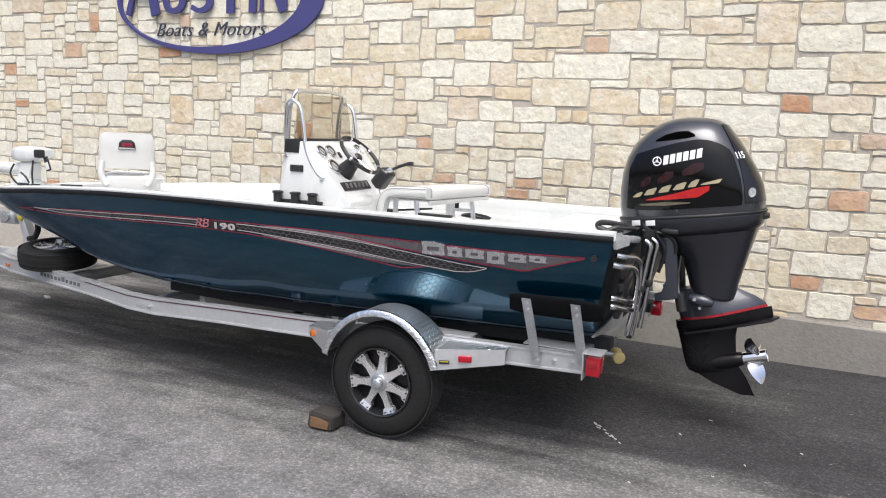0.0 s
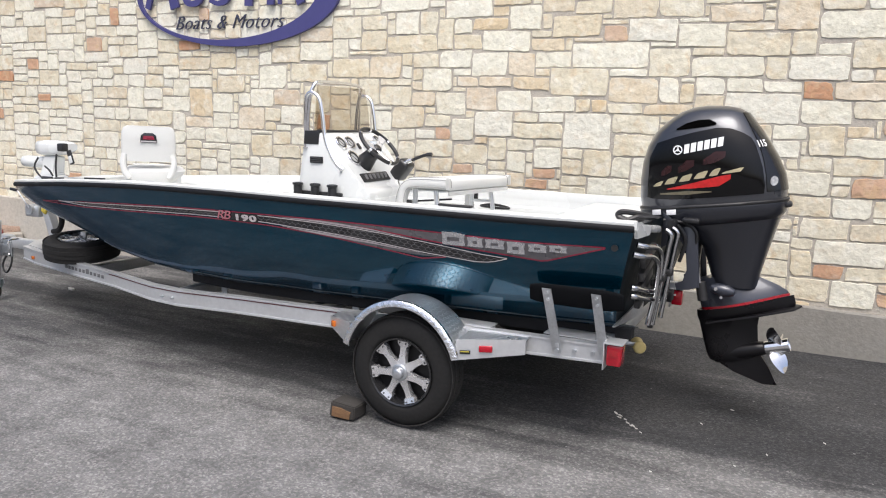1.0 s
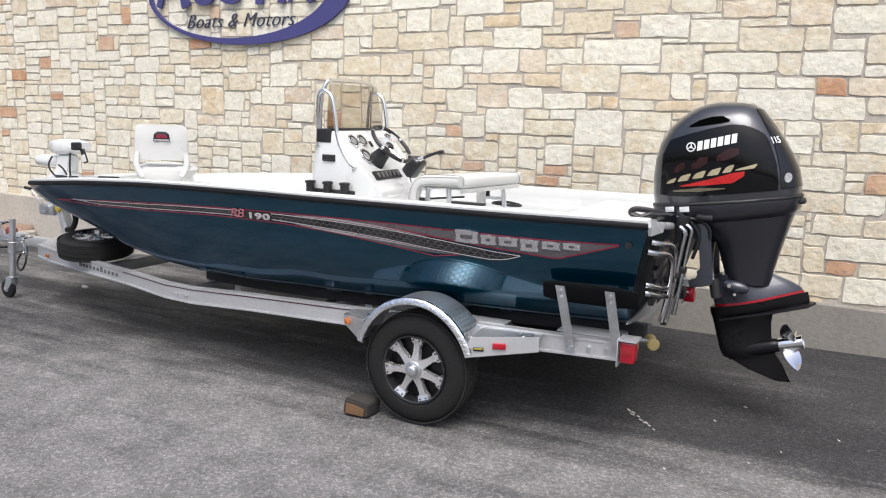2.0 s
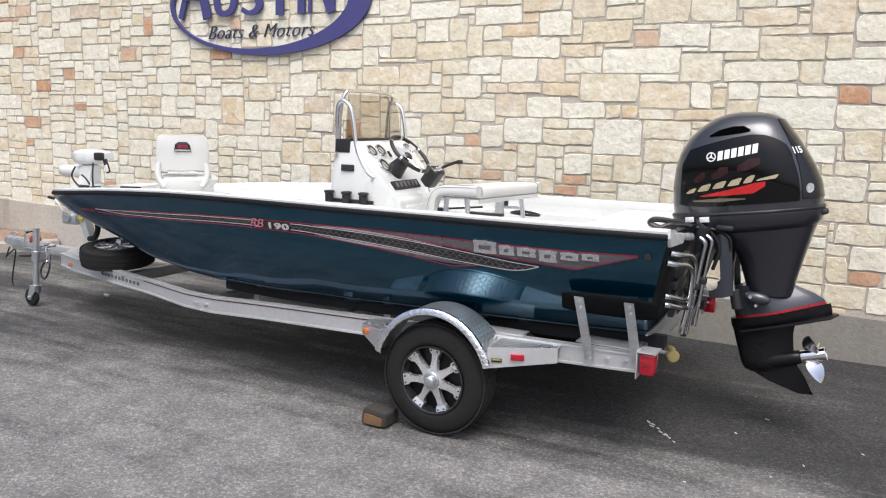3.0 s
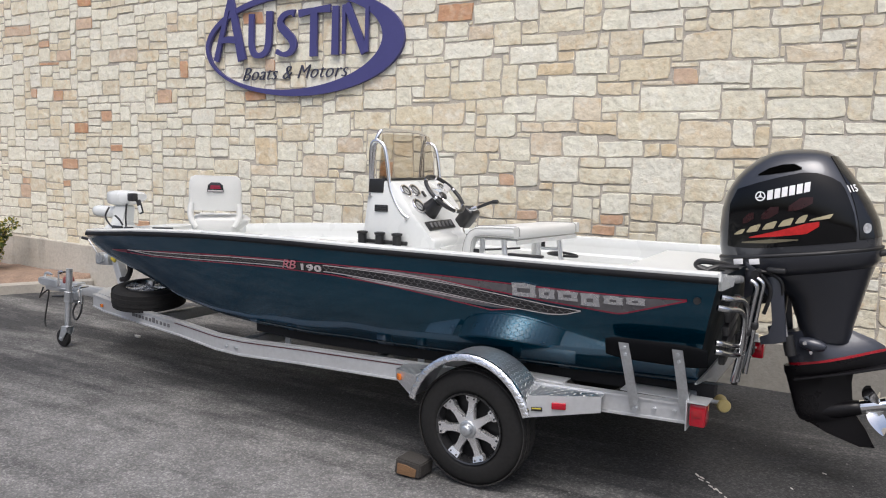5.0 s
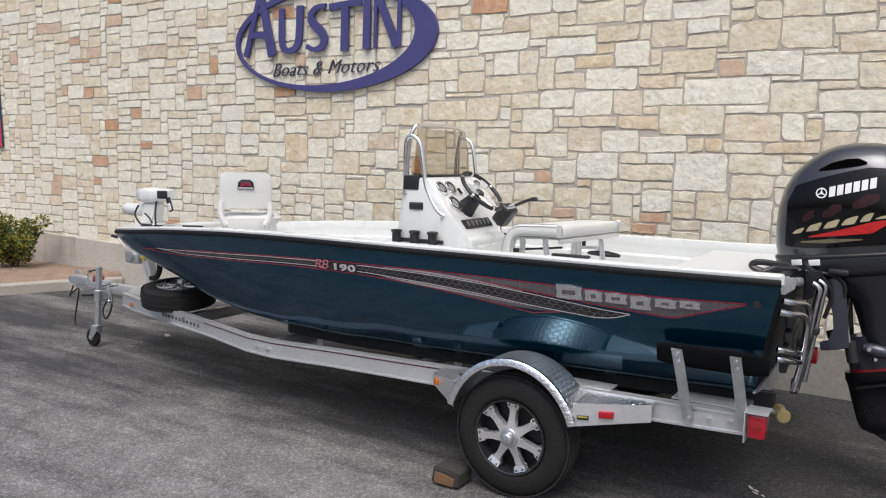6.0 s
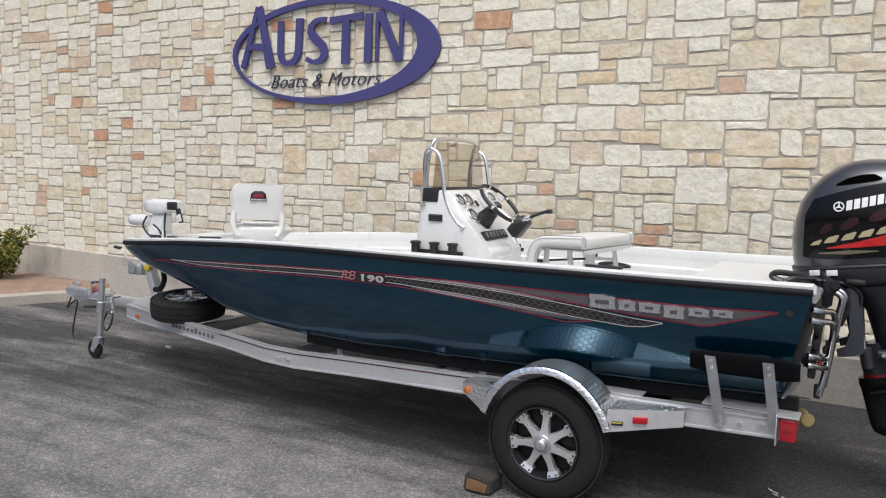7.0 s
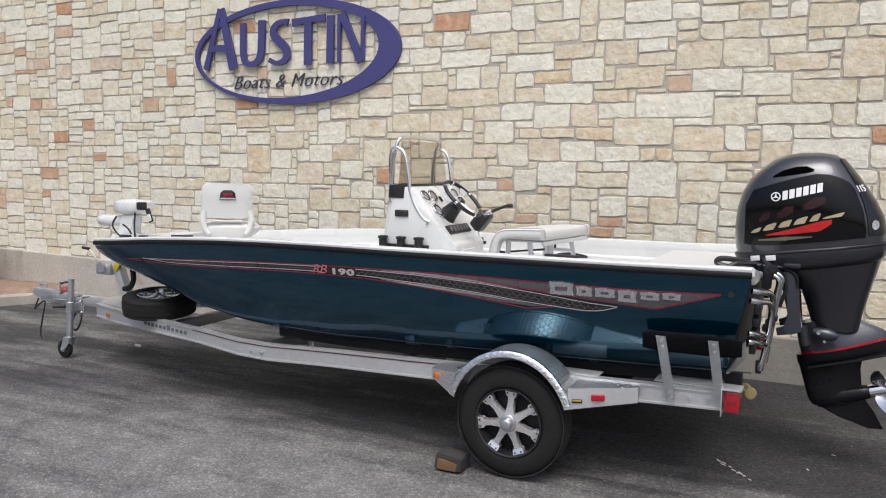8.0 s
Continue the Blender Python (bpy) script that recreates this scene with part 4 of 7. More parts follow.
# three rod holders on the port face
rack = thing("rod_rack", (-3.18, KP - 0.05, 1.23), "black three-tube rod holder rack on the console side", "rod holder")
bm = B()
box(bm, (-3.17, KP - 0.022, 1.268), (0.42, 0.02, 0.028), 0.006)
part("rack_bar", bm, M_BLACK, rack)
for x in (-3.335, -3.18, -3.03):
    bm = B()
    lathe(bm, [(0.022, -0.07), (0.032, -0.065), (0.032, 0.045), (0.040, 0.05), (0.040, 0.064), (0.030, 0.066), (0.026, 0.05), (0.022, -0.06)], Matrix.Translation((x, KP - 0.05, 1.275)), 18)
    part("rod_tube", bm, M_BLACK, rack)
# black base trim, smoked screen, steel rails
bm = B()
slab(bm, [(-3.315, 1.625), (-3.185, 1.625), (-3.175, 1.725), (-3.305, 1.725)], Matrix.Translation((0, KS + 0.006, 0)) @ XZ, KS - KP + 0.012, 0.004)
box(bm, (-3.19, (KP + KS) / 2, 1.722), (0.05, KS - KP - 0.02, 0.016), 0.006)
part("screen_base", bm, M_BLACK, console, "black windscreen base trim")


def smoked():
    m = bpy.data.materials.new("smoked_acrylic")
    m.use_nodes = True
    n, ln = m.node_tree.nodes, m.node_tree.links
    tr = n.new("ShaderNodeBsdfTransparent")
    tr.inputs["Color"].default_value = (0.85, 0.82, 0.775, 1)
    gl = n.new("ShaderNodeBsdfGlossy")
    gl.inputs["Roughness"].default_value = 0.03
    mx = n.new("ShaderNodeMixShader")
    mx.inputs["Fac"].default_value = 0.05
    ln.new(tr.outputs["BSDF"], mx.inputs[1])
    ln.new(gl.outputs["BSDF"], mx.inputs[2])
    ln.new(mx.outputs["Shader"], n["Material Output"].inputs["Surface"])
    return m


M_SMOKE = smoked()
bm = B()
rows_s = []
for z, x, half, wing in ((1.72, -3.275, 0.335, 1.0), (1.87, -3.255, 0.332, 0.7), (2.055, -3.228, 0.322, 0.1)):
    cyk = (KP + KS) / 2
    out_, in_ = [], []
    for yy, dx in ((-half - 0.012, 0.10), (-half, 0.03), (-half + 0.05, 0.0), (0, -0.012), (half - 0.05, 0.0), (half, 0.03), (half + 0.012, 0.10)):
        dx *= wing if dx > 0 else 1.0
        out_.append((x + dx, cyk + yy, z))
        in_.append((x + dx + 0.005, cyk + yy * 0.985, z))
    rows_s.append(out_ + in_[::-1])
loft(bm, rows_s)
part("windscreen", bm, M_SMOKE, console, "smoked acrylic windscreen", smooth=50)
for sg in (-1, 1):
    y = KP + 0.01 if sg < 0 else KS + 0.03
    bm = B()
    pts = smooth_line([(-3.305, y, 1.60), (-3.305, y, 1.75), (-3.302, y, 1.93), (-3.285, y, 1.99), (-3.235, y + 0.0, 1.998), (-3.185, y, 1.955), (-3.16, y, 1.85), (-3.135, y, 1.68), (-3.09, y, 1.57), (-3.03, y, 1.485), (-2.985, y, 1.455)], 6)
    tube(bm, pts, 0.0155, 12)
    part("side_rail_tube", bm, M_CHROME, console, "polished steel side rail")
    bm = B()
    rod(bm, (-2.985, y - 0.002, 1.455), (-2.975, y + 0.001, 1.447), 0.028, seg=16)
    part("rail_foot", bm, M_CHROME, console)
    bm = B()
    rod(bm, (-3.305, y + 0.002, 1.595), (-3.305, y + 0.002, 1.60), 0.028, seg=16)
    part("rail_foot", bm, M_CHROME, console)
bm = B()
y0, y1 = KP + 0.015, KS - 0.03
tube(bm, smooth_line([(-3.295, y0, 1.66), (-3.285, y0, 1.85), (-3.265, y0, 1.99), (-3.245, y0 + 0.02, 2.06), (-3.235, y0 + 0.07, 2.078), (-3.23, (y0 + y1) / 2, 2.085), (-3.235, y1 - 0.07, 2.075), (-3.245, y1 - 0.01, 2.04), (-3.265, y1, 1.97), (-3.285, y1, 1.85), (-3.295, y1, 1.68)], 6), 0.0145, 12)
part("top_rail", bm, M_CHROME, console, "polished steel screen hoop")

# ---- leaning seat aft of the console: a bench right across, on two tube frames ----
M_SEAM = mat("seam_grey", (0.27, 0.265, 0.25), 0.6)
leaning = thing("leaning_seat", (-2.2, 4.65, FLOOR), "wide white vinyl leaning bench on an aluminium tube frame", "boat seat")


def at_list(x, y, z):
    """A place on the bench, which lists with the boat."""
    return Vector((x, y, z - 0.034 * (y - 4.13)))


bm = B()
sec = [(-2.335, 1.385), (-2.335, 1.412), (-2.324, 1.434), (-2.300, 1.446), (-2.20, 1.452), (-2.05, 1.455), (-2.018, 1.450), (-2.004, 1.436), (-2.002, 1.392), (-2.010, 1.376), (-2.04, 1.370), (-2.315, 1.374)]
loft(bm, [[at_list(x_ + (0.012 if k in (0, 9) else 0) * (1 if x_ < -2.2 else -1), y, z_ - (0.010 if k in (0, 9) and z_ > 1.4 else 0)) for x_, z_ in sec] for k, y in enumerate((4.165, 4.18, 4.35, 4.52, 4.69, 4.86, 5.03, 5.12, 5.185, 5.20))])
cu = part("seat_cushion", bm, M_VINYL, leaning, "long white vinyl cushion", smooth=50)
for y in (4.17, 5.19):
    bm = B()
    tube(bm, smooth_line([at_list(x_, y, z_ + 0.003) for x_, z_ in sec[1:9]], 3), 0.0024, 6)
    part("piping", bm, M_SEAM, cu)
bm = B()
loft(bm, [[at_list(x_, y, z_) for x_, z_ in ((-2.32, 1.345), (-2.32, 1.372), (-2.005, 1.372), (-2.005, 1.343), (-2.012, 1.343), (-2.012, 1.365), (-2.31, 1.365), (-2.31, 1.345))] for y in (4.14, 5.21)])
part("seat_plate", bm, M_ALU, leaning, "folded aluminium seat plate", smooth=0)
for y in (4.115, 5.235):
    # padded end panel: up from the fore foot, over and aft
    bm = B()
    rings = []
    out_ = smooth_line([(-2.372, 0, 1.17), (-2.370, 0, 1.27), (-2.358, 0, 1.35), (-2.328, 0, 1.412), (-2.275, 0, 1.445), (-2.20, 0, 1.453), (-2.05, 0, 1.458), (-2.004, 0, 1.458)], 4)
    in_ = smooth_line([(-2.312, 0, 1.17), (-2.310, 0, 1.26), (-2.303, 0, 1.33), (-2.285, 0, 1.366), (-2.255, 0, 1.378), (-2.20, 0, 1.384), (-2.05, 0, 1.385), (-2.004, 0, 1.385)], 4)
    for a, b in zip(out_, in_):
        n_ = (a - b).normalized() * 0.012
        rings.append([at_list(p.x, y + dy, p.z) for p, dy in ((a - n_, -0.030), (a, -0.018), (a, 0.030), (b, 0.030), (b, -0.018), (b + n_, -0.030))])
    loft(bm, rings)
    ep = part("end_panel", bm, M_VINYL, leaning, "white padded end panel", smooth=50)
    yo = y - 0.031 if y < 4.6 else y + 0.031
    for edge in (out_, in_):
        bm = B()
        tube(bm, [at_list(p.x, yo, p.z - (0.010 if edge is out_ else -0.010)) for p in edge], 0.0018, 6)
        part("seam", bm, M_SEAM, ep, "dark seam piping")
    yl = y + 0.025 if y < 4.6 else y - 0.15
    for x, xb in ((-2.25, -2.262), (-2.095, -2.055)):
        bm = B()
        tube(bm, smooth_line([at_list(x, yl, 1.375), at_list(x, yl, 1.33), at_list((x + xb) / 2, yl, 1.2), at_list(xb, yl, 0.915)], 4), 0.0175, 12)
        part("frame_leg", bm, M_ALU, leaning, "aluminium tube leg")
    bm = B()
    tube(bm, [at_list(-2.25, yl, 1.255), at_list(-2.085, yl, 1.258)], 0.012, 8)
    part("frame_rung", bm, M_ALU, leaning)
    bm = B()
    box(bm, at_list(-2.295, y + 0.02, 1.275), (0.045, 0.02, 0.05), 0.006)
    part("grip_pad", bm, M_BLACK, leaning, "small black pad")
bm = B()
tube(bm, [at_list(-2.285, 4.22, 1.288), at_list(-2.02, 4.22, 1.318)], 0.007, 8)
part("rod_strap", bm, M_BLACK, leaning, "thin black strap under the seat")
bm = B()
tube(bm, smooth_line([(-2.30, 5.40, 1.150), (-2.22, 5.44, 1.158), (-2.12, 5.44, 1.150), (-2.06, 5.40, 1.142), (-2.12, 5.34, 1.145), (-2.24, 5.34, 1.150)], 5, True), 0.011, 8, True)
tagged(part("hose_coil", bm, M_BLACK, boat), "black hose coil by the cockpit side")
# folding cleat on the gunwale beside the seat
bm = B()
box(bm, (-1.70, 3.585, 1.353), (0.21, 0.035, 0.014), 0.006)
part("gunwale_cleat", bm, M_BLACK, boat, "black folding cleat")

# ---- pedestal seat on the bow deck ----
pedestal = thing("pedestal_seat", (-4.98, 4.50, 1.24), "white folding fishing seat on the bow deck", "boat seat")
SM = Matrix.Translation((-4.95, 4.42, 1.27)) @ Matrix.Rotation(radians(46), 4, "Z") @ Matrix.Rotation(radians(1.2), 4, "Y")
# local x across the seat, -y towards its back
bm = B()
rings = []
for z, hw in ((0.14, 0.195), (0.155, 0.208), (0.20, 0.214), (0.30, 0.216), (0.38, 0.212), (0.42, 0.196), (0.435, 0.165)):
    ring = []
    yb = -0.03 - 0.05 * (z - 0.14)
    th = 0.055 if z < 0.42 else 0.03
    for k in range(28):
        a = 2 * math.pi * k / 28
        c, s = math.cos(a), math.sin(a)
        x = hw * math.copysign(abs(c) ** 0.4, c)
        ring.append(SM @ Vector((x, yb + 0.03 * (x / 0.2) ** 2 + th / 2 * math.copysign(abs(s) ** 0.6, s), z)))
    rings.append(ring)
loft(bm, rings)
part("backrest", bm, M_VINYL, pedestal, "white moulded backrest", smooth=60)
bm = B()
rings = []
for z, hx, y0_, y1_, sx_ in ((-0.07, 0.17, -0.02, 0.26, 0.0), (-0.03, 0.20, -0.05, 0.32, 0.01), (0.02, 0.235, -0.06, 0.36, 0.04), (0.06, 0.25, -0.06, 0.38, 0.05), (0.085, 0.22, -0.03, 0.37, 0.05), (0.095, 0.18, 0.0, 0.33, 0.05)):
    ring = []
    for k in range(28):
        a = 2 * math.pi * k / 28
        c, s = math.cos(a), math.sin(a)
        ring.append(SM @ Vector((sx_ + hx * math.copysign(abs(c) ** 0.55, c), (y0_ + y1_) / 2 + (y1_ - y0_) / 2 * math.copysign(abs(s) ** 0.55, s), z)))
    rings.append(ring)
loft(bm, rings)
part("seat_base", bm, M_VINYL, pedestal, "white moulded seat", smooth=60)
bm = B()
rings = []
for z, hw, yb in ((-0.075, 0.150, -0.050), (-0.03, 0.178, -0.062), (0.03, 0.192, -0.066), (0.062, 0.190, -0.062)):
    rings.append([SM @ Vector((hw * math.sin(a), yb + 0.05 * (1 - math.cos(a)) - d, z)) for d, angles in ((0.016, range(-4, 5)), (0.0, range(4, -5, -1))) for a in [k * math.pi / 8 for k in angles]])
loft(bm, rings)
part("back_shell", bm, M_VINYL, pedestal, "white lower back shell", smooth=60)
for sg in (-1, 1):
    bm = B()
    tube(bm, [SM @ Vector(p) for p in smooth_line([(sg * 0.19, -0.02, 0.20), (sg * 0.20, -0.03, 0.12), (sg * 0.185, -0.04, 0.05), (sg * 0.15, -0.05, 0.0)], 5)], 0.026, 10)
    part("hinge_arm", bm, M_VINYL, pedestal)
bm = B()
tube(bm, [SM @ Vector((x, -0.045, 0.115)) for x in (-0.12, 0, 0.12)], 0.008, 8)
part("hinge_bar", bm, M_VINYL, pedestal)
bm = B()
slab(bm, [(-0.068, -0.036), (0.068, -0.036), (0.060, 0.022), (0.034, 0.044), (-0.034, 0.044), (-0.060, 0.022)], SM @ Matrix.Translation((0.0, -0.068, 0.335)) @ Matrix.Rotation(math.pi / 2, 4, "X"), 0.006, 0.002)
em = part("seat_emblem", bm, M_D_BLACK, pedestal, "dark shield emblem with a red bar")
bm = B()
slab(bm, [(-0.045, -0.012), (0.045, -0.012), (0.038, 0.018), (-0.038, 0.018)], SM @ Matrix.Translation((0.0, -0.0745, 0.337)) @ Matrix.Rotation(math.pi / 2, 4, "X"), 0.002)
part("emblem_bar", bm, M_D_RED, em)
bm = B()
slab(bm, [(-0.063, -0.034), (0.063, -0.034), (0.060, -0.022), (-0.060, -0.022)], SM @ Matrix.Translation((0.0, -0.0745, 0.337)) @ Matrix.Rotation(math.pi / 2, 4, "X"), 0.002)
part("emblem_edge", bm, M_D_WHITE, em)
bm = B()
rod(bm, SM @ Vector((0, 0.14, -0.21)), SM @ Vector((0, 0.14, -0.19)), 0.12, 0.11, 20)
rod(bm, SM @ Vector((0, 0.14, -0.19)), SM @ Vector((0, 0.14, -0.05)), 0.04, 0.04, 20)
part("seat_swivel", bm, M_BLACK, pedestal)

# ---- trolling motor on the bow ----
troll = thing("trolling_motor", (-5.95, 4.25, 1.20), "white bow trolling motor, stowed flat on its mount", "trolling motor")
bm = B()
rings = []
for x, hy, z0_, z1_ in ((-6.05, 0.05, 1.44, 1.51), (-6.03, 0.075, 1.425, 1.545), (-5.95, 0.085, 1.415, 1.552), (-5.80, 0.085, 1.425, 1.553), (-5.70, 0.075, 1.455, 1.545), (-5.66, 0.055, 1.47, 1.53)):
    ring = []
    for k in range(24):
        a = 2 * math.pi * k / 24
        c, s = math.cos(a), math.sin(a)
        ring.append((x, 4.25 + hy * math.copysign(abs(c) ** 0.6, c), (z0_ + z1_) / 2 + (z1_ - z0_) / 2 * math.copysign(abs(s) ** 0.6, s)))
    rings.append(ring)
loft(bm, rings)
hd = part("control_head", bm, M_WHITE, troll, "white control head", smooth=60)
bm = B()
box(bm, (-5.69, 4.18, 1.50), (0.075, 0.06, 0.07), 0.012)
part("head_panel", bm, M_BLACK, hd, "black end panel")
bm = B()
box(bm, (-5.622, 4.20, 1.418), (0.05, 0.018, 0.125), 0.008, Matrix.Rotation(radians(-20), 4, "Y"))
part("head_lever", bm, M_BLACK, hd)
bm = B()
box(bm, (-5.612, 4.188, 1.400), (0.036, 0.008, 0.062), 0.003, Matrix.Rotation(radians(-20), 4, "Y"))
part("lever_tag", bm, M_WHITE, hd)
bm = B()
lathe(bm, [(0.0, 0.0), (0.025, 0.008), (0.047, 0.04), (0.052, 0.09), (0.052, 0.30), (0.045, 0.34), (0.03, 0.36), (0.0, 0.36)], Matrix.Translation((-6.34, 4.27, 1.352)) @ Matrix.Rotation(math.pi / 2, 4, "Y"), 26)
part("motor_pod", bm, M_WHITE, troll, "white motor pod")
bm = B()
rings = []
for z, x0_, x1_, hy in ((1.19, -6.09, -5.78, 0.08), (1.23, -6.08, -5.79, 0.078), (1.255, -6.01, -5.84, 0.06), (1.34, -5.985, -5.82, 0.055), (1.42, -5.97, -5.80, 0.05)):
    rings.append([(x0_, 4.25 - hy, z), (x1_, 4.25 - hy, z), (x1_, 4.25 + hy, z), (x0_, 4.25 + hy, z)])
loft(bm, rings)
bmesh.ops.bevel(bm, geom=list(bm.edges), offset=0.012, segments=2, affect="EDGES")
part("mount_bracket", bm, M_WHITE, troll, "white folding mount")
for pts in ([(-5.98, 4.16, 1.40), (-6.02, 4.15, 1.32), (-5.95, 4.14, 1.25), (-5.88, 4.15, 1.21)], [(-5.90, 4.16, 1.33), (-5.82, 4.14, 1.30), (-5.79, 4.15, 1.25)], [(-5.77, 4.18, 1.44), (-5.775, 4.17, 1.32), (-5.77, 4.17, 1.215)]):
    bm = B()
    tube(bm, smooth_line(pts, 6), 0.008, 8)
    part("control_cable", bm, M_BLACK, troll)
bm = B()
rod(bm, (-5.93, 4.16, 1.225), (-5.82, 4.16, 1.225), 0.018, seg=12)
part("latch_knob", bm, M_BLACK, troll)

# ---- the trailer ----
trailer = thing("boat_trailer", (-2.6, CY, 0.0), "aluminium single-axle boat trailer with diamond-plate fenders on asphalt", "trailer")


def mirror_y(p):
    return Vector((p[0], 2 * CY - p[1], p[2]))


# main rails: straight aft, then drawn in towards the tongue; x, y of the outer face, bottom, top
RAIL = [(-0.74, 3.63, 0.548, 0.652), (-1.3, 3.635, 0.528, 0.641), (-2.0, 3.655, 0.498, 0.622), (-2.7, 3.675, 0.476, 0.598), (-3.4, 3.682, 0.461, 0.580), (-3.95, 3.69, 0.438, 0.560),
        (-4.25, 3.725, 0.437, 0.556), (-4.75, 3.835, 0.454, 0.566), (-5.4, 3.985, 0.450, 0.566), (-6.15, 4.20, 0.430, 0.555), (-6.47, 4.315, 0.430, 0.550)]
for sgn in (1, -1):
    f = (lambda p: Vector(p)) if sgn == 1 else mirror_y
    bm = B()
    rings = []
    for x, y, lo, hi in RAIL:
        rings.append([f(p) for p in ((x, y, lo), (x, y, lo + 0.012), (x, y + 0.008, lo + 0.014), (x, y + 0.008, hi - 0.014), (x, y, hi - 0.012), (x, y, hi), (x, y + 0.06, hi), (x, y + 0.06, hi - 0.012), (x, y + 0.022, hi - 0.014), (x, y + 0.022, lo + 0.014), (x, y + 0.06, lo + 0.012), (x, y + 0.06, lo))])
    loft(bm, rings)
    part("side_rail", bm, M_ALU_PAINT, trailer, "mill-finish aluminium side beam", smooth=25)
# thin dark pinstripe on the forward half of the rails
bm = B()
rings = []
for i in range(41):
    x = -2.55 - i * 2.28 / 40
    a = [r for r in RAIL]
    xs2 = [(-r[0], r[1], r[2], r[3]) for r in a]
    y, lo, hi = lerp_table(xs2, -x)
    rings.append([(x, y + 0.0045, hi - 0.022), (x, y + 0.0045, hi - 0.0165), (x, y + 0.012, hi - 0.0165), (x, y + 0.012, hi - 0.022)])
loft(bm, rings)
part("pinstripe", bm, mat("pinstripe_red", (0.10, 0.015, 0.02), 0.4), trailer)
# tongue, cross members
bm = B()
box(bm, (-6.75, CY - 0.02, 0.49), (1.75, 0.075, 0.10), 0.01)
part("tongue", bm, M_ALU_PAINT, trailer, "square aluminium tongue")
for x, z in ((-0.85, 0.60), (-2.9, 0.50), (-4.1, 0.47), (-5.3, 0.48)):
    y0 = lerp_table([(-r[0], r[1]) for r in RAIL], -x)[0] + 0.05
    bm = B()
    box(bm, (x, CY, z), (0.08, 2 * (CY - y0), 0.09), 0.008)
    part("cross_member", bm, M_GALV, trailer)
bm = B()
rod(bm, (-1.97, 3.55, 0.345), (-1.97, 2 * CY - 3.55, 0.345), 0.035, seg=20)
part("axle", bm, M_GALV, trailer, "galvanised axle tube")


def tyre_bm(m, R=0.343, w=0.20, rim=0.205):
    bm = B()
    h = w / 2
    lathe(bm, [(rim, -h * 0.80), (rim + 0.012, -h * 0.92), (rim + 0.05, -h), (R - 0.060, -h * 0.96), (R - 0.032, -h * 0.87), (R - 0.014, -h * 0.72), (R - 0.004, -h * 0.50), (R, 0), (R - 0.004, h * 0.50),
               (R - 0.014, h * 0.72), (R - 0.032, h * 0.87), (R - 0.045, h * 0.925), (R - 0.062, h * 0.97), (rim + 0.05, h), (rim + 0.030, h * 0.99), (rim + 0.020, h * 0.975), (rim + 0.012, h * 0.93), (rim, h * 0.80)], m, 64, caps=False)
    return bm


def tread_bm(m, R=0.345, cut=0.91):
    """Four ribs of tread blocks cut across by slots."""
    bm = B()
    for k in range(56):
        a = 2 * math.pi * k / 56
        for off, tw in ((-0.063, 0.031), (-0.021, 0.033), (0.021, 0.033), (0.063, 0.031)):
            ro = R - (0.008 if abs(off) > 0.05 else 0.002)
            c = m @ Vector((ro * math.cos(a), ro * math.sin(a), off))
            mm = m.to_3x3().to_4x4() @ Matrix.Rotation(a, 4, "Z")
            box(bm, c, (0.007, 2 * math.pi * R / 56 * cut, tw), 0.0, mm)
    return bm


def wheel(m, parent, name="wheel", hub=True):
    """A trailer wheel; local z of m points outward, the origin is the wheel's middle."""
    bm = B()
    lathe(bm, [(0.203, 0.088), (0.210, 0.094), (0.208, 0.102), (0.199, 0.098), (0.190, 0.060), (0.185, 0.0), (0.185, -0.08), (0.199, -0.095), (0.206, -0.09), (0.203, -0.08)], m, 48, caps=False)
    wh = part(name, bm, M_BLACK_PAINT, parent, "black alloy wheel with machined silver spokes")
    ty = part("tyre", tyre_bm(m), M_RUBBER, wh, "black radial tyre")
    tagged(part("tread", tread_bm(m, cut=0.91 if hub else 1.01), M_TREAD_RUBBER if hub else M_RUBBER, wh, smooth=0), kind="stuff")
    bm = B()
    lathe(bm, [(0.0, 0.030), (0.187, 0.026), (0.187, 0.015), (0.0, 0.015)], m, 40)
    part("rim_disc", bm, M_RIM_BLACK, wh)
    for k in range(7):
        a = 2 * math.pi * (k + 0.66) / 7
        mm = m @ Matrix.Rotation(a, 4, "Z")
        bm = B()
        # spoke: broad at the hub, narrow waist, flared foot at the rim
        prof = [(0.035, 0.033), (0.070, 0.025), (0.115, 0.0195), (0.155, 0.021), (0.165, 0.034), (0.194, 0.037)]
        zz = [0.098, 0.090, 0.084, 0.083, 0.085, 0.096]
        rings = []
        for (r, hw), z in zip(prof, zz):
            rings.append([mm @ Vector(q) for q in ((r, -hw, z - 0.035), (r, -hw, z - 0.006), (r, -hw + 0.002, z), (r, hw - 0.002, z), (r, hw, z - 0.006), (r, hw, z - 0.035))])
        loft(bm, rings)
        sp = part("spoke", bm, M_SPOKE, wh, "machined silver spoke", smooth=30)
        for d in (-0.02, 0.02):
            bm = B()
            rod(bm, mm @ Vector((0.183, d, 0.0945)), mm @ Vector((0.183, d, 0.098)), 0.0055, seg=8)
            part("spoke_rivet", bm, M_BLACK, wh)
    if hub:
        bm = B()
        lathe(bm, [(0.052, 0.07), (0.052, 0.102), (0.048, 0.106), (0.036, 0.107), (0.034, 0.130), (0.030, 0.137), (0.020, 0.141), (0.0, 0.142)], m, 28)
        part("hub_cap", bm, M_GALV, wh, "bright metal hub cap", smooth=50)
    return wh


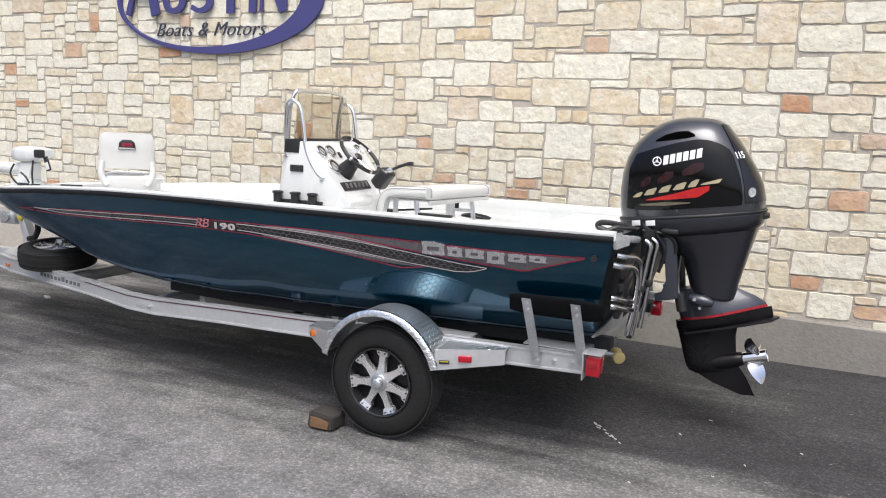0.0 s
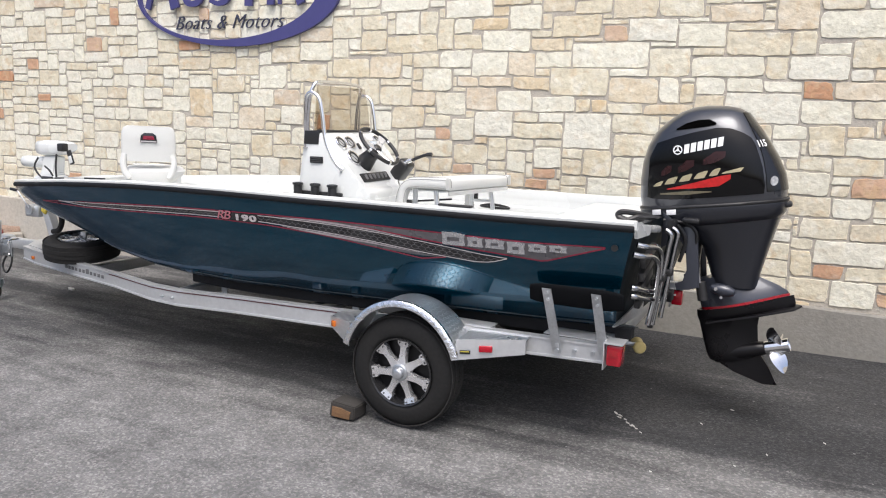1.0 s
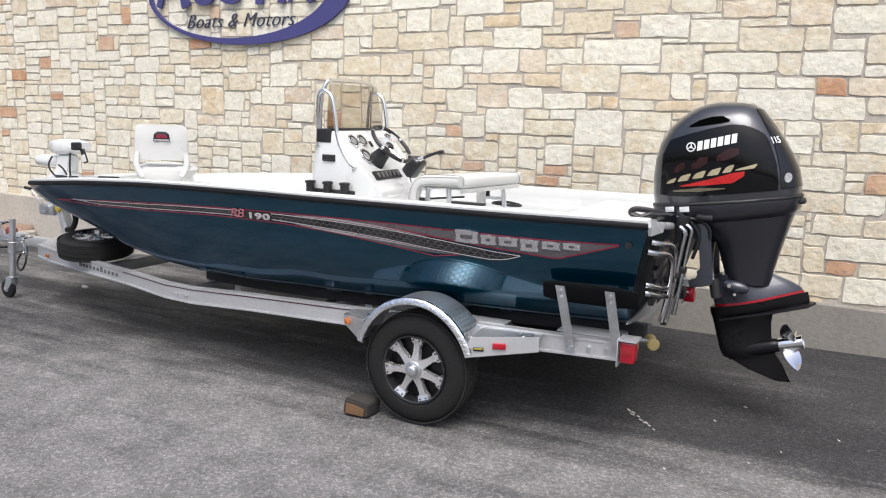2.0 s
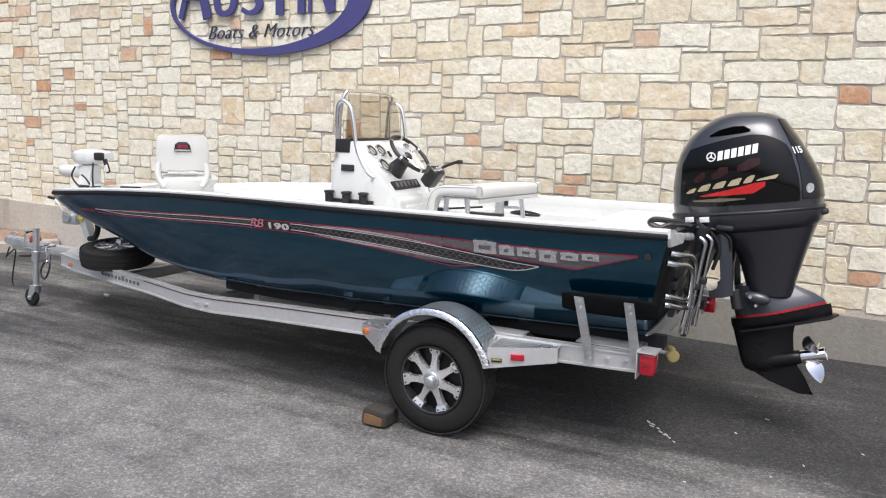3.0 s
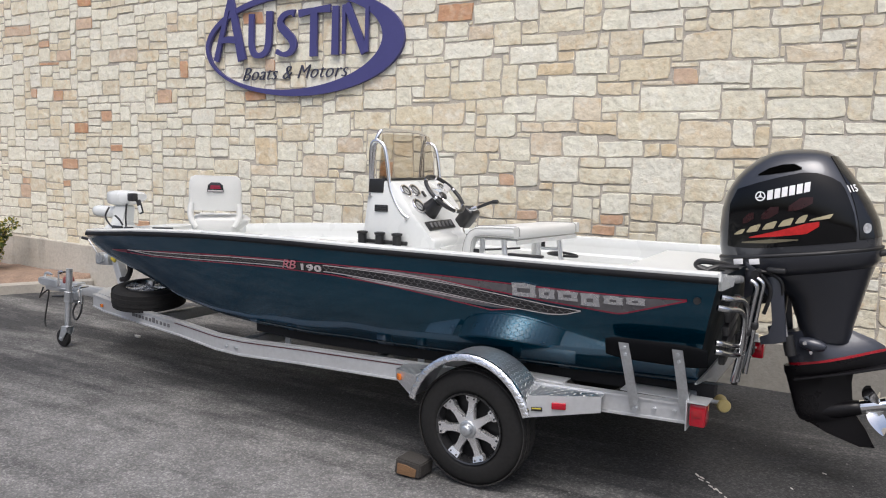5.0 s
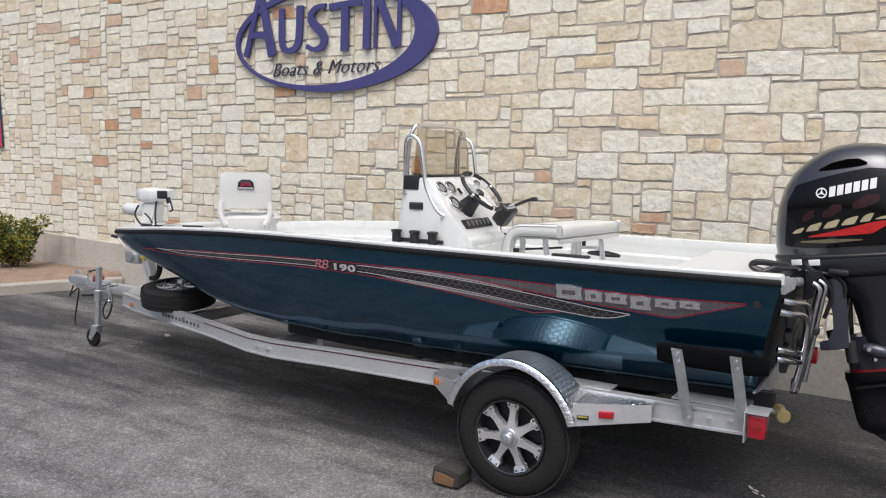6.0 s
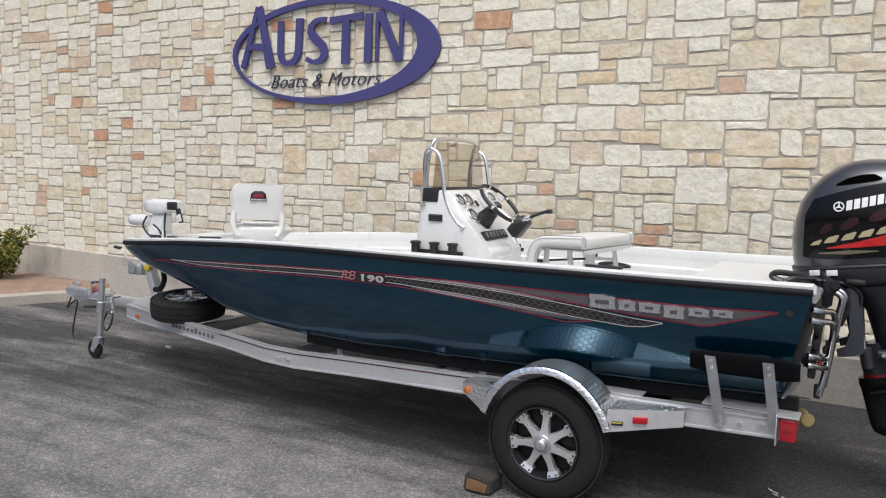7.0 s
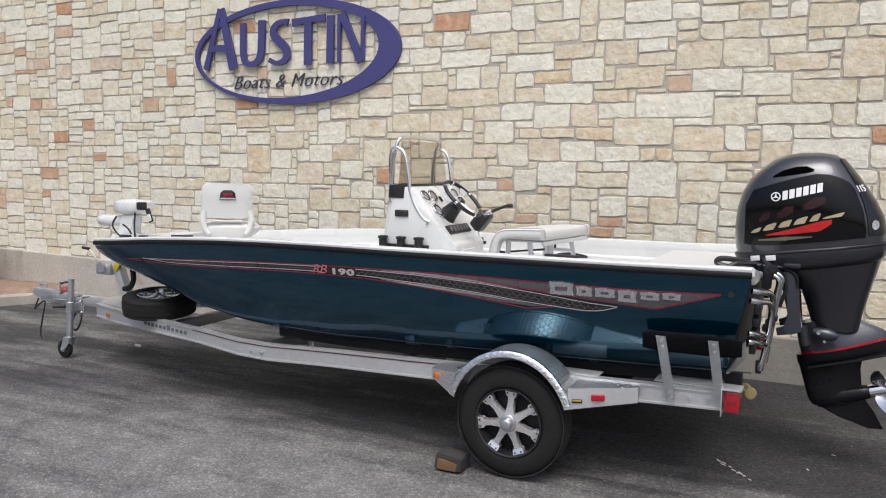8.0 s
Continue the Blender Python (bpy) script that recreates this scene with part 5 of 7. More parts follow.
M_RIM_BLACK = mat("rim_black", (0.006, 0.006, 0.0065), 0.5, var=0.2, ior=1.35)
M_TREAD_RUBBER = mat("dusty_tread", (0.028, 0.027, 0.026), 0.85, var=0.3, scale=8, fine=60, ior=1.35)
M_SPOKE = mat("machined_alloy", (0.76, 0.76, 0.77), 0.24, 0.8, var=0.05, scale=4, fine=60, rough_var=0.08)
TOWARD = Matrix.Rotation(math.pi / 2, 4, "X")      # local z to -y
AWAY = Matrix.Rotation(-math.pi / 2, 4, "X")
wheel(Matrix.Translation((-1.97, 3.555, 0.345)) @ TOWARD, trailer)
wheel(Matrix.Translation((-1.97, 2 * CY - 3.555, 0.345)) @ AWAY, trailer)


def tread_plate():
    """Aluminium tread plate: raised lozenges turned both ways."""
    m = mat("diamond_plate", (0.82, 0.83, 0.84), 0.33, 0.97, var=0.06, scale=5, fine=60, rough_var=0.08)
    n, ln = m.node_tree.nodes, m.node_tree.links
    p = n["Principled BSDF"]
    tc = n.new("ShaderNodeTexCoord")

    def vec(op, a, b=None):
        k = n.new("ShaderNodeVectorMath")
        k.operation = op
        ln.new(a, k.inputs[0])
        if b is not None:
            k.inputs[1].default_value = b
        return k.outputs["Value" if op in ("LENGTH", "DOT_PRODUCT") else "Vector"]

    def num(op, a, b):
        k = n.new("ShaderNodeMath")
        k.operation = op
        for s, v in zip(k.inputs, (a, b)):
            if isinstance(v, float):
                s.default_value = v
            else:
                ln.new(v, s)
        return k.outputs[0]

    cells = vec("MULTIPLY", tc.outputs["UV"], (36, 36, 0))
    loc = vec("SUBTRACT", vec("FRACTION", cells), (0.5, 0.5, 0))
    odd = num("PINGPONG", vec("DOT_PRODUCT", vec("FLOOR", cells), (1, 1, 0)), 1.0)
    heights = []
    for a, b in (((0.62, 0.62, 0), (1.9, -1.9, 0)), ((0.62, -0.62, 0), (1.9, 1.9, 0))):
        la, lb = vec("DOT_PRODUCT", loc, a), vec("DOT_PRODUCT", loc, b)
        le = num("SQRT", num("ADD", num("MULTIPLY", la, la), num("MULTIPLY", lb, lb)), 0.0)
        mr = n.new("ShaderNodeMapRange")
        mr.inputs["From Min"].default_value = 0.50
        mr.inputs["From Max"].default_value = 0.26
        ln.new(le, mr.inputs["Value"])
        heights.append(mr.outputs["Result"])
    mx = n.new("ShaderNodeMix")
    ln.new(odd, mx.inputs["Factor"])
    ln.new(heights[0], mx.inputs["A"])
    ln.new(heights[1], mx.inputs["B"])
    b = n.new("ShaderNodeBump")
    b.inputs["Distance"].default_value = 0.0028
    ln.new(mx.outputs["Result"], b.inputs["Height"])
    ln.new(b.outputs["Normal"], p.inputs["Normal"])
    return m


M_TREAD = tread_plate()


def with_uv(ob, f):
    """Unwraps a mesh by a plain function of the vertex place, in metres."""
    me = ob.data
    uv = me.uv_layers.new(name="UVMap")
    for lp in me.loops:
        uv.data[lp.index].uv = f(me.vertices[lp.vertex_index].co)
    return ob


def fender(sgn):
    """A rounded tread-plate fender with a bright rolled lip and a step plate at each end."""
    f = (lambda p: Vector(p)) if sgn > 0 else mirror_y
    X0, Z0 = -1.955, 0.355
    arc = []
    for i in range(37):
        a = radians(162 - 142 * i / 36)
        rx, rz = 0.398, 0.432
        x, z = X0 + rx * math.cos(a), Z0 + rz * math.sin(a)
        arc.append((x, z))
    bm = B()
    loft(bm, [[f(p) for p in ((x, 3.425, z), (x, 3.665, z), (x - (x - X0) * 0.014, 3.665, z - 0.006), (x - (x - X0) * 0.014, 3.425, z - 0.006))] for x, z in arc])
    fd = part("fender", bm, M_TREAD, trailer, "aluminium diamond-plate fender", smooth=40)
    with_uv(fd, lambda c: (math.atan2(c.z - Z0, c.x - X0) * 0.42, c.y))
    # plain inner panel between fender and hull
    bm = B()
    inner = [(x, z - 0.004) for x, z in arc if z > 0.62]
    slab(bm, inner, Matrix.Translation((0, 3.672, 0)) @ XZ, 0.005)
    if sgn < 0:
        for v_ in bm.verts:
            v_.co = mirror_y(v_.co)
    part("inner_panel", bm, M_ALU_PAINT, fd, "plain inner fender panel", smooth=0)
    # rolled lip along the outer edge
    bm = B()
    rings = []
    for i, (x, z) in enumerate(arc):
        d = Vector((x - X0, 0, z - Z0)).normalized()
        o = Vector((x, 0, z))
        rings.append([f((o + d * h + Vector((0, y, 0)))) for y, h in ((3.428, 0.008), (3.410, 0.007), (3.402, -0.002), (3.401, -0.030), (3.407, -0.034), (3.412, -0.012), (3.428, -0.008))])
    loft(bm, rings)
    part("fender_lip", bm, M_LIP, fd, "bright rolled lip", smooth=40)
    # step plates: fore and aft, tapering from the fender to the rail
    for name_x0, x0, y0_, x1, y1_, zt0, zt1, h0, h1 in (("aft", -1.60, 3.44, -1.235, 3.585, 0.548, 0.625, 0.085, 0.085), ("fore", -2.315, 3.44, -2.525, 3.555, 0.610, 0.592, 0.115, 0.06)):
        bm = B()
        top = [(x0, y0_, zt0 + (0.06 if name_x0 == "aft" else 0.0)), (x1, y1_, zt1), (x1, 3.66, zt1 + 0.012), (x0, 3.66, zt0 + (0.075 if name_x0 == "aft" else 0.012))]
        bot = [(a, b_, c_ - 0.008) for a, b_, c_ in top]
        vs_ = [[bm.verts.new(f(p)) for p in q] for q in (top, bot)]
        bm.faces.new(vs_[0])
        bm.faces.new(vs_[1])
        for k in range(4):
            bm.faces.new((vs_[0][k], vs_[0][(k + 1) % 4], vs_[1][(k + 1) % 4], vs_[1][k]))
        st = part("step_plate", bm, M_TREAD, trailer, "diamond-plate step", smooth=0)
        with_uv(st, lambda c: (c.x, c.y))
        bm = B()
        za, zb = top[0][2], zt1
        face = [(x0, y0_ - 0.004, za - h0 - 0.035), (x1, y1_ - 0.004, zb - h1), (x1, y1_ - 0.004, zb + 0.003), (x0, y0_ - 0.004, za + 0.003)]
        back = [(a, b_ + 0.006, c_) for a, b_, c_ in face]
        vs_ = [[bm.verts.new(f(p)) for p in q] for q in (face, back)]
        bm.faces.new(vs_[0])
        bm.faces.new(vs_[1])
        for k in range(4):
            bm.faces.new((vs_[0][k], vs_[0][(k + 1) % 4], vs_[1][(k + 1) % 4], vs_[1][k]))
        sk_ = part("step_skirt", bm, M_ALU_PAINT if name_x0 == "aft" else M_TREAD, trailer, "folded aluminium skirt", smooth=0)
        with_uv(sk_, lambda c: (c.x, c.z))
        # lamp on the skirt
        t = 0.44 if name_x0 == "aft" else 0.80
        c = Vector(face[0]).lerp(Vector(face[1]), t) * 0.5 + Vector(face[3]).lerp(Vector(face[2]), t) * 0.5
        yaw = math.atan2(y1_ - y0_, x1 - x0)
        bm = B()
        box(bm, f(c + Vector((0, -0.008, 0))), (0.078 if name_x0 == "aft" else 0.036, 0.018, 0.038), 0.006, Matrix.Rotation(yaw * (1 if sgn > 0 else -1), 4, "Z"))
        part("marker_lamp", bm, M_RED_LENS if name_x0 == "aft" else M_AMBER, trailer, "red side marker lamp" if name_x0 == "aft" else "amber side marker lamp")
        if name_x0 == "aft":
            c = Vector(face[0]).lerp(Vector(face[1]), 0.14) * 0.62 + Vector(face[3]).lerp(Vector(face[2]), 0.14) * 0.38
            bm = B()
            box(bm, f(c + Vector((0, -0.006, 0))), (0.06, 0.004, 0.022), 0.001, Matrix.Rotation(yaw * (1 if sgn > 0 else -1), 4, "Z"))
            pl = part("data_plate", bm, M_BLACK, trailer, "small black and yellow data plate")
            bm = B()
            box(bm, f(c + Vector((0, -0.0085, 0.004))), (0.05, 0.002, 0.007), 0, Matrix.Rotation(yaw * (1 if sgn > 0 else -1), 4, "Z"))
            part("plate_bar", bm, mat("label_yellow", (0.45, 0.38, 0.05), 0.5), pl)


M_GUIDE = mat("guide_carpet", (0.006, 0.0065, 0.0075), 0.95, var=0.3, scale=10, fine=200, bump=0.003, bump_scale=300, ior=1.15)
M_LIP = mat("bright_lip", (0.88, 0.88, 0.89), 0.2, 1.0, var=0.1, scale=12, fine=80, bump=0.006, bump_scale=45, rough_var=0.08)
fender(1)
fender(-1)
for sgn in (1, -1):
    f = (lambda p: Vector(p)) if sgn > 0 else mirror_y
    # guide brackets beside the hull
    for x0, x1, zb in ((-1.060, -1.112, 0.575), (-0.800, -0.838, 0.60)):
        bm = B()
        loft(bm, [[f((x_ + a, y_ + b_, z_)) for a, b_ in ((-0.026, 0), (0.026, 0), (0.026, 0.007), (-0.026, 0.007))] for x_, y_, z_ in ((x0, 3.616, zb), ((x0 + x1) / 2, 3.572, (zb + 0.95) / 2), (x1, 3.524, 0.95))])
        gb_ = part("guide_bracket", bm, M_GALV, trailer, "galvanised flat guide bracket")
        for dz in (0.925, 0.888):
            bm = B()
            t_ = (dz - zb) / (0.95 - zb)
            c = f((x0 + (x1 - x0) * t_, 3.572 + (2 * t_ - 1) * -0.048 + 0.002, dz))
            rod(bm, c, c + Vector((0, -0.010, 0)), 0.009, seg=6)
            part("bolt_head", bm, M_GALV, gb_)
        for dz in (0.62, 0.585) if x0 < -0.9 else ():
            bm = B()
            c = f((x0, 3.612, dz))
            rod(bm, c, c + Vector((0, -0.010, 0)), 0.013, seg=6)
            part("bolt_head", bm, M_GALV, gb_)
    bm = B()
    rings = []
    for k in range(17):
        e_ = abs(k / 8 - 1) ** 5
        ring = []
        for q in range(20):
            a = 2 * math.pi * q / 20
            h_, d_ = math.copysign(abs(math.sin(a)) ** 0.55, math.sin(a)), math.copysign(abs(math.cos(a)) ** 0.7, math.cos(a))
            z_ = 0.915 + 0.060 * (1 - 0.25 * e_) * h_
            ring.append(f((-1.215 + 0.52 * k / 16, 3.560 - (z_ - 0.915) * 0.25 + 0.020 * (1 - 0.6 * e_) * d_, z_)))
        rings.append(ring)
    loft(bm, rings)
    part("guide_board", bm, M_GUIDE, trailer, "black carpeted guide board", smooth=60)
    for x in (-0.965, -0.862):
        bm = B()
        z = 0.592 - (x + 0.965) * -0.05
        c = f((x, 3.640, z))
        rod(bm, c, c + Vector((0, -0.016, 0)), 0.012, seg=6)
        part("rail_bolt", bm, M_GALV, trailer)
    for x in (-4.00, -4.10):
        bm = B()
        c = f((x, 3.70, 0.49))
        rod(bm, c, c + Vector((0, -0.022, 0)), 0.012, seg=6)
        part("rail_bolt", bm, M_GALV, trailer)
    # tail lamp in its bracket
    c = f((-0.735, 3.625, 0.615 if sgn > 0 else 0.53))
    bm = B()
    box(bm, c, (0.08, 0.105, 0.118), 0.012)
    tl = part("tail_lamp", bm, M_RED_LENS, trailer, "red tail lamp")
    bm = B()
    box(bm, c + Vector((0, -0.0585, 0.015)), (0.05, 0.004, 0.04), 0.001)
    part("reflector", bm, mat("reflector_red", (0.30, 0.006, 0.012), 0.1, coat=1.0), tl)
    bm = B()
    box(bm, c + Vector((0.0, 0.0, 0.068)), (0.10, 0.135, 0.006), 0.001)
    box(bm, c + Vector((-0.052, 0.0, -0.004)), (0.006, 0.13, 0.155), 0.001)
    part("lamp_bracket", bm, M_ALU_PAINT, trailer, "folded aluminium lamp bracket")
    # carpeted bunk boards on posts
    yb = 3.97
    bm = B()
    rings = []
    for i in range(12):
        x = -0.72 - i * (4.02 - 0.72) / 11
        u_ = XS - x
        _, _, ch, kz, kl = lines(u_)
        ch -= tuck(u_)
        v_ = CY - yb
        zt = kz - 0.022 + (kl - kz + 0.022) * (1 - v_ / (ch - 0.03)) - (0.015 if sgn > 0 else 0.061)
        rings.append([f(p) for p in ((x, yb - 0.05, zt - 0.002), (x, yb + 0.05, zt - 0.012), (x, yb + 0.05, zt - 0.085), (x, yb - 0.05, zt - 0.085))])
    loft(bm, rings)
    bmesh.ops.bevel(bm, geom=list(bm.edges), offset=0.008, segments=1, affect="EDGES")
    part("bunk_board", bm, M_CARPET, trailer, "black carpeted bunk board")
    for x in (-0.95, -1.6, -2.6, -3.75):
        bm = B()
        zr = lerp_table([(-r[0], r[2]) for r in RAIL], -x)[0] + 0.02
        box(bm, f((x, yb, (zr + 0.61) / 2)), (0.05, 0.012, 0.61 - zr + 0.05), 0.002)
        box(bm, f((x, (yb + 3.715) / 2, zr)), (0.05, yb - 3.715, 0.05), 0.004)
        part("bunk_post", bm, M_GALV, trailer, "galvanised bunk post")
    # plate under the stern
    bm = B()
    box(bm, f((-1.0, 3.78, 0.650)), (0.34, 0.16, 0.006), 0.001)
    part("rail_gusset", bm, M_ALU_PAINT, trailer)
    bm = B()
    box(bm, f((-1.66, 3.74, 0.6365)), (0.34, 0.12, 0.006), 0.001)
    part("rail_gusset", bm, M_ALU_PAINT, trailer)
# rubber-booted connector hanging under the aft step
bm = B()
rod(bm, (-1.66, 3.68, 0.47), (-1.655, 3.68, 0.40), 0.016, 0.012, 10)
rod(bm, (-1.66, 3.68, 0.53), (-1.66, 3.68, 0.46), 0.008, seg=8)
part("hanging_connector", bm, M_BLACK, trailer, "black hanging connector")
# stern roller, yellow, on the rear cross member
bm = B()
lathe(bm, [(0.0, -0.075), (0.036, -0.07), (0.044, -0.055), (0.032, -0.02), (0.032, 0.02), (0.044, 0.055), (0.036, 0.07), (0.0, 0.075)], Matrix.Translation((-0.69, 4.0, 0.575)) @ Matrix.Scale(0.85, 4) @ Matrix.Rotation(math.pi / 2, 4, "X") @ Matrix.Rotation(0.4, 4, "Y"), 22)
part("stern_roller", bm, mat("roller_yellow", (0.30, 0.245, 0.10), 0.4, var=0.15), trailer, "yellow rubber stern roller")
bm = B()
tube(bm, [(-0.82, 3.82, 0.62), (-0.74, 3.93, 0.60), (-0.69, 4.0, 0.575)], 0.012, 8)
part("roller_arm", bm, M_GALV, trailer)
# name bars on the rail's nose
M_NAME = mat("name_grey", (0.12, 0.12, 0.125), 0.5)
for k in range(11):
    x = -5.525 + 0.060 * k
    y, lo, hi = lerp_table([(-r[0], r[1], r[2], r[3]) for r in RAIL], -x)
    bm = B()
    h = 0.040 if k in (0, 6) else 0.027
    box(bm, (x, y + 0.0045, (lo + hi) / 2 - 0.012 + h / 2), (0.040 if k in (0, 6) else 0.030, 0.006, h), 0.0, Matrix.Rotation(radians(-13), 4, "Z"))
    part("name_bar", bm, M_NAME, trailer)
bm = B()
box(bm, (-6.19, 4.207, 0.485), (0.042, 0.018, 0.030), 0.005, Matrix.Rotation(radians(-17), 4, "Z"))
part("marker_lamp", bm, M_AMBER, trailer, "amber side marker lamp")
# nose plate joining the rails to the tongue
bm = B()
slab(bm, [(-6.05, 4.24), (-6.45, 4.36), (-6.62, CY - 0.07), (-6.62, CY + 0.03), (-6.45, 2 * CY - 4.36), (-6.05, 2 * CY - 4.24)], Matrix.Translation((0, 0, 0.552)), 0.008, 0.0)
part("nose_plate", bm, M_ALU_PAINT, trailer, "aluminium nose plate")
# coupler with latch, cap, chains and cable
bm = B()
rings = []
for x, hy, z0_, z1_ in ((-7.42, 0.045, 0.47, 0.56), (-7.55, 0.045, 0.475, 0.565), (-7.66, 0.05, 0.485, 0.57), (-7.73, 0.045, 0.495, 0.565), (-7.76, 0.02, 0.51, 0.55)):
    rings.append([(x, CY - 0.02 + hy * a, z0_ if b_ < 0 else z1_) for a, b_ in ((-1, -1), (1, -1), (1, 1), (-1, 1))])
loft(bm, rings)
bmesh.ops.bevel(bm, geom=list(bm.edges), offset=0.01, segments=2, affect="EDGES")
cpl = part("coupler", bm, M_GALV, trailer, "galvanised ball coupler")
bm = B()
tube(bm, smooth_line([(-7.68, CY - 0.02, 0.56), (-7.67, CY - 0.02, 0.60), (-7.62, CY - 0.02, 0.615), (-7.56, CY - 0.02, 0.60)], 5), 0.012, 8)
part("coupler_latch", bm, M_GALV, cpl)
bm = B()
box(bm, (-7.24, CY - 0.02, 0.515), (0.34, 0.105, 0.085), 0.012)
box(bm, (-7.24, CY - 0.02, 0.480), (0.30, 0.120, 0.012), 0.003)
act = part("brake_actuator", bm, M_GALV, trailer, "galvanised surge brake housing")
for dx in (-7.35, -7.13):
    bm = B()
    rod(bm, (dx, CY - 0.070, 0.515), (dx, CY - 0.086, 0.515), 0.014, seg=6)
    part("bolt_head", bm, M_CHROME, act)
bm = B()
lathe(bm, [(0.055, 0.0), (0.058, 0.02), (0.052, 0.05), (0.035, 0.068), (0.0, 0.072)], Matrix.Translation((-7.28, CY - 0.02, 0.54)), 22)
part("brake_cap", bm, mat("oxide_red", (0.19, 0.035, 0.03), 0.5, var=0.15), trailer, "dull red brake reservoir cap")
for pts, r in (([(-7.62, CY - 0.08, 0.47), (-7.66, CY - 0.10, 0.36), (-7.60, CY - 0.11, 0.40), (-7.50, CY - 0.10, 0.45), (-7.55, CY - 0.09, 0.30), (-7.60, CY - 0.09, 0.12), (-7.58, CY - 0.09, 0.05)], 0.008), ([(-7.0, CY - 0.08, 0.45), (-7.08, CY - 0.12, 0.28), (-7.02, CY - 0.13, 0.20), (-6.95, CY - 0.12, 0.30), (-6.98, CY - 0.08, 0.44)], 0.010)):
    bm = B()
    tube(bm, smooth_line(pts, 6), r, 8)
    part("trailer_cable", bm, M_BLACK, trailer, "black hanging lead")
# tongue jack with its swivel wheel
JX, JY = -6.79, 4.27
jk = None
bm = B()
rod(bm, (JX, JY, 0.20), (JX + 0.055, JY, 0.775), 0.030, seg=20)
jk = part("tongue_jack", bm, M_GALV, trailer, "galvanised tongue jack")
bm = B()
rod(bm, (JX - 0.003, JY, 0.09), (JX, JY, 0.22), 0.023, seg=16)
part("jack_ram", bm, M_GALV, jk)
bm = B()
tube(bm, smooth_line([(JX + 0.02, JY, 0.74), (JX - 0.02, JY - 0.02, 0.735), (JX - 0.05, JY - 0.03, 0.72)], 4), 0.008, 8)
part("jack_crank", bm, M_BLACK, jk)
bm = B()
tube(bm, smooth_line([(JX - 0.16, JY - 0.04, 0.49), (JX - 0.07, JY - 0.05, 0.50), (JX, JY - 0.04, 0.505)], 4), 0.012, 8)
part("jack_handle", bm, M_BLACK, jk, "black crank handle")
bm = B()
lathe(bm, [(0.0, -0.026), (0.058, -0.028), (0.082, -0.020), (0.090, 0), (0.082, 0.020), (0.058, 0.028), (0.0, 0.026)], Matrix.Translation((JX - 0.055, JY - 0.01, 0.090)) @ TOWARD, 28)
part("jack_wheel", bm, M_RUBBER, jk, "small black jack wheel")
bm = B()
for d_ in (-0.046, 0.026):
    slab(bm, [(JX - 0.085, 0.075), (JX - 0.035, 0.070), (JX + 0.045, 0.165), (JX + 0.040, 0.205), (JX - 0.035, 0.205), (JX - 0.055, 0.150)], Matrix.Translation((0, JY + d_ + 0.006, 0)) @ XZ, 0.006, 0.001)
box(bm, (JX + 0.002, JY - 0.01, 0.206), (0.080, 0.078, 0.008), 0.002)
rod(bm, (JX - 0.055, JY - 0.055, 0.090), (JX - 0.055, JY + 0.035, 0.090), 0.012, seg=10)
part("wheel_fork", bm, M_GALV, jk, "bright caster fork")
bm = B()
lathe(bm, [(0.0, -0.030), (0.030, -0.030), (0.034, -0.024), (0.034, 0.024), (0.030, 0.030), (0.0, 0.030)], Matrix.Translation((JX - 0.055, JY - 0.01, 0.090)) @ TOWARD, 20)
part("wheel_hub", bm, M_GALV, jk)
# swivel mount: a plate on the tongue's side, clamped by two bent straps, with a pull pin
bm = B()
box(bm, (JX + 0.05, JY + 0.075, 0.50), (0.150, 0.010, 0.150), 0.003)
box(bm, (JX + 0.03, JY + 0.045, 0.50), (0.085, 0.055, 0.085), 0.012)
lathe(bm, [(0.034, -0.055), (0.041, -0.050), (0.041, 0.050), (0.034, 0.055)], Matrix.Translation((JX + 0.028, JY, 0.50)) @ Matrix.Rotation(radians(5.5), 4, "Y"), 24, caps=False)
part("jack_mount", bm, M_GALV, jk, "galvanised swivel mount plate")
for dx in (-0.005, 0.105):
    bm = B()
    tube(bm, smooth_line([(JX + dx, JY + 0.066, 0.425), (JX + dx, JY + 0.062, 0.50), (JX + dx, JY + 0.066, 0.575), (JX + dx, JY + 0.16, 0.585)], 4), 0.008, 8)
    part("clamp_strap", bm, M_CHROME, jk)
    for dz in (0.440, 0.560):
        bm = B()
        rod(bm, (JX + dx, JY + 0.071, dz), (JX + dx, JY + 0.045, dz), 0.014, seg=6)
        part("bolt_head", bm, M_CHROME, jk)
bm = B()
tube(bm, smooth_line([(JX + 0.01, JY - 0.04, 0.745), (JX - 0.035, JY - 0.05, 0.74), (JX - 0.042, JY - 0.052, 0.68), (JX - 0.040, JY - 0.052, 0.60)], 5), 0.009, 8)
part("crank_arm", bm, M_CHROME, jk, "bright folded crank arm")
# spare wheel lying on the rails
wheel(Matrix.Translation((-5.52, 4.19, 0.655)) @ Matrix.Rotation(radians(5), 4, "X") @ Matrix.Rotation(radians(4), 4, "Y") @ Matrix.Scale(0.89, 4), trailer, "spare_wheel", hub=False)
bm = B()
rod(bm, (-5.50, 4.205, 0.52), (-5.495, 4.20, 0.785), 0.016, seg=12)
rod(bm, (-5.495, 4.20, 0.755), (-5.495, 4.20, 0.785), 0.036, seg=6)
part("spare_stud", bm, M_GALV, trailer)
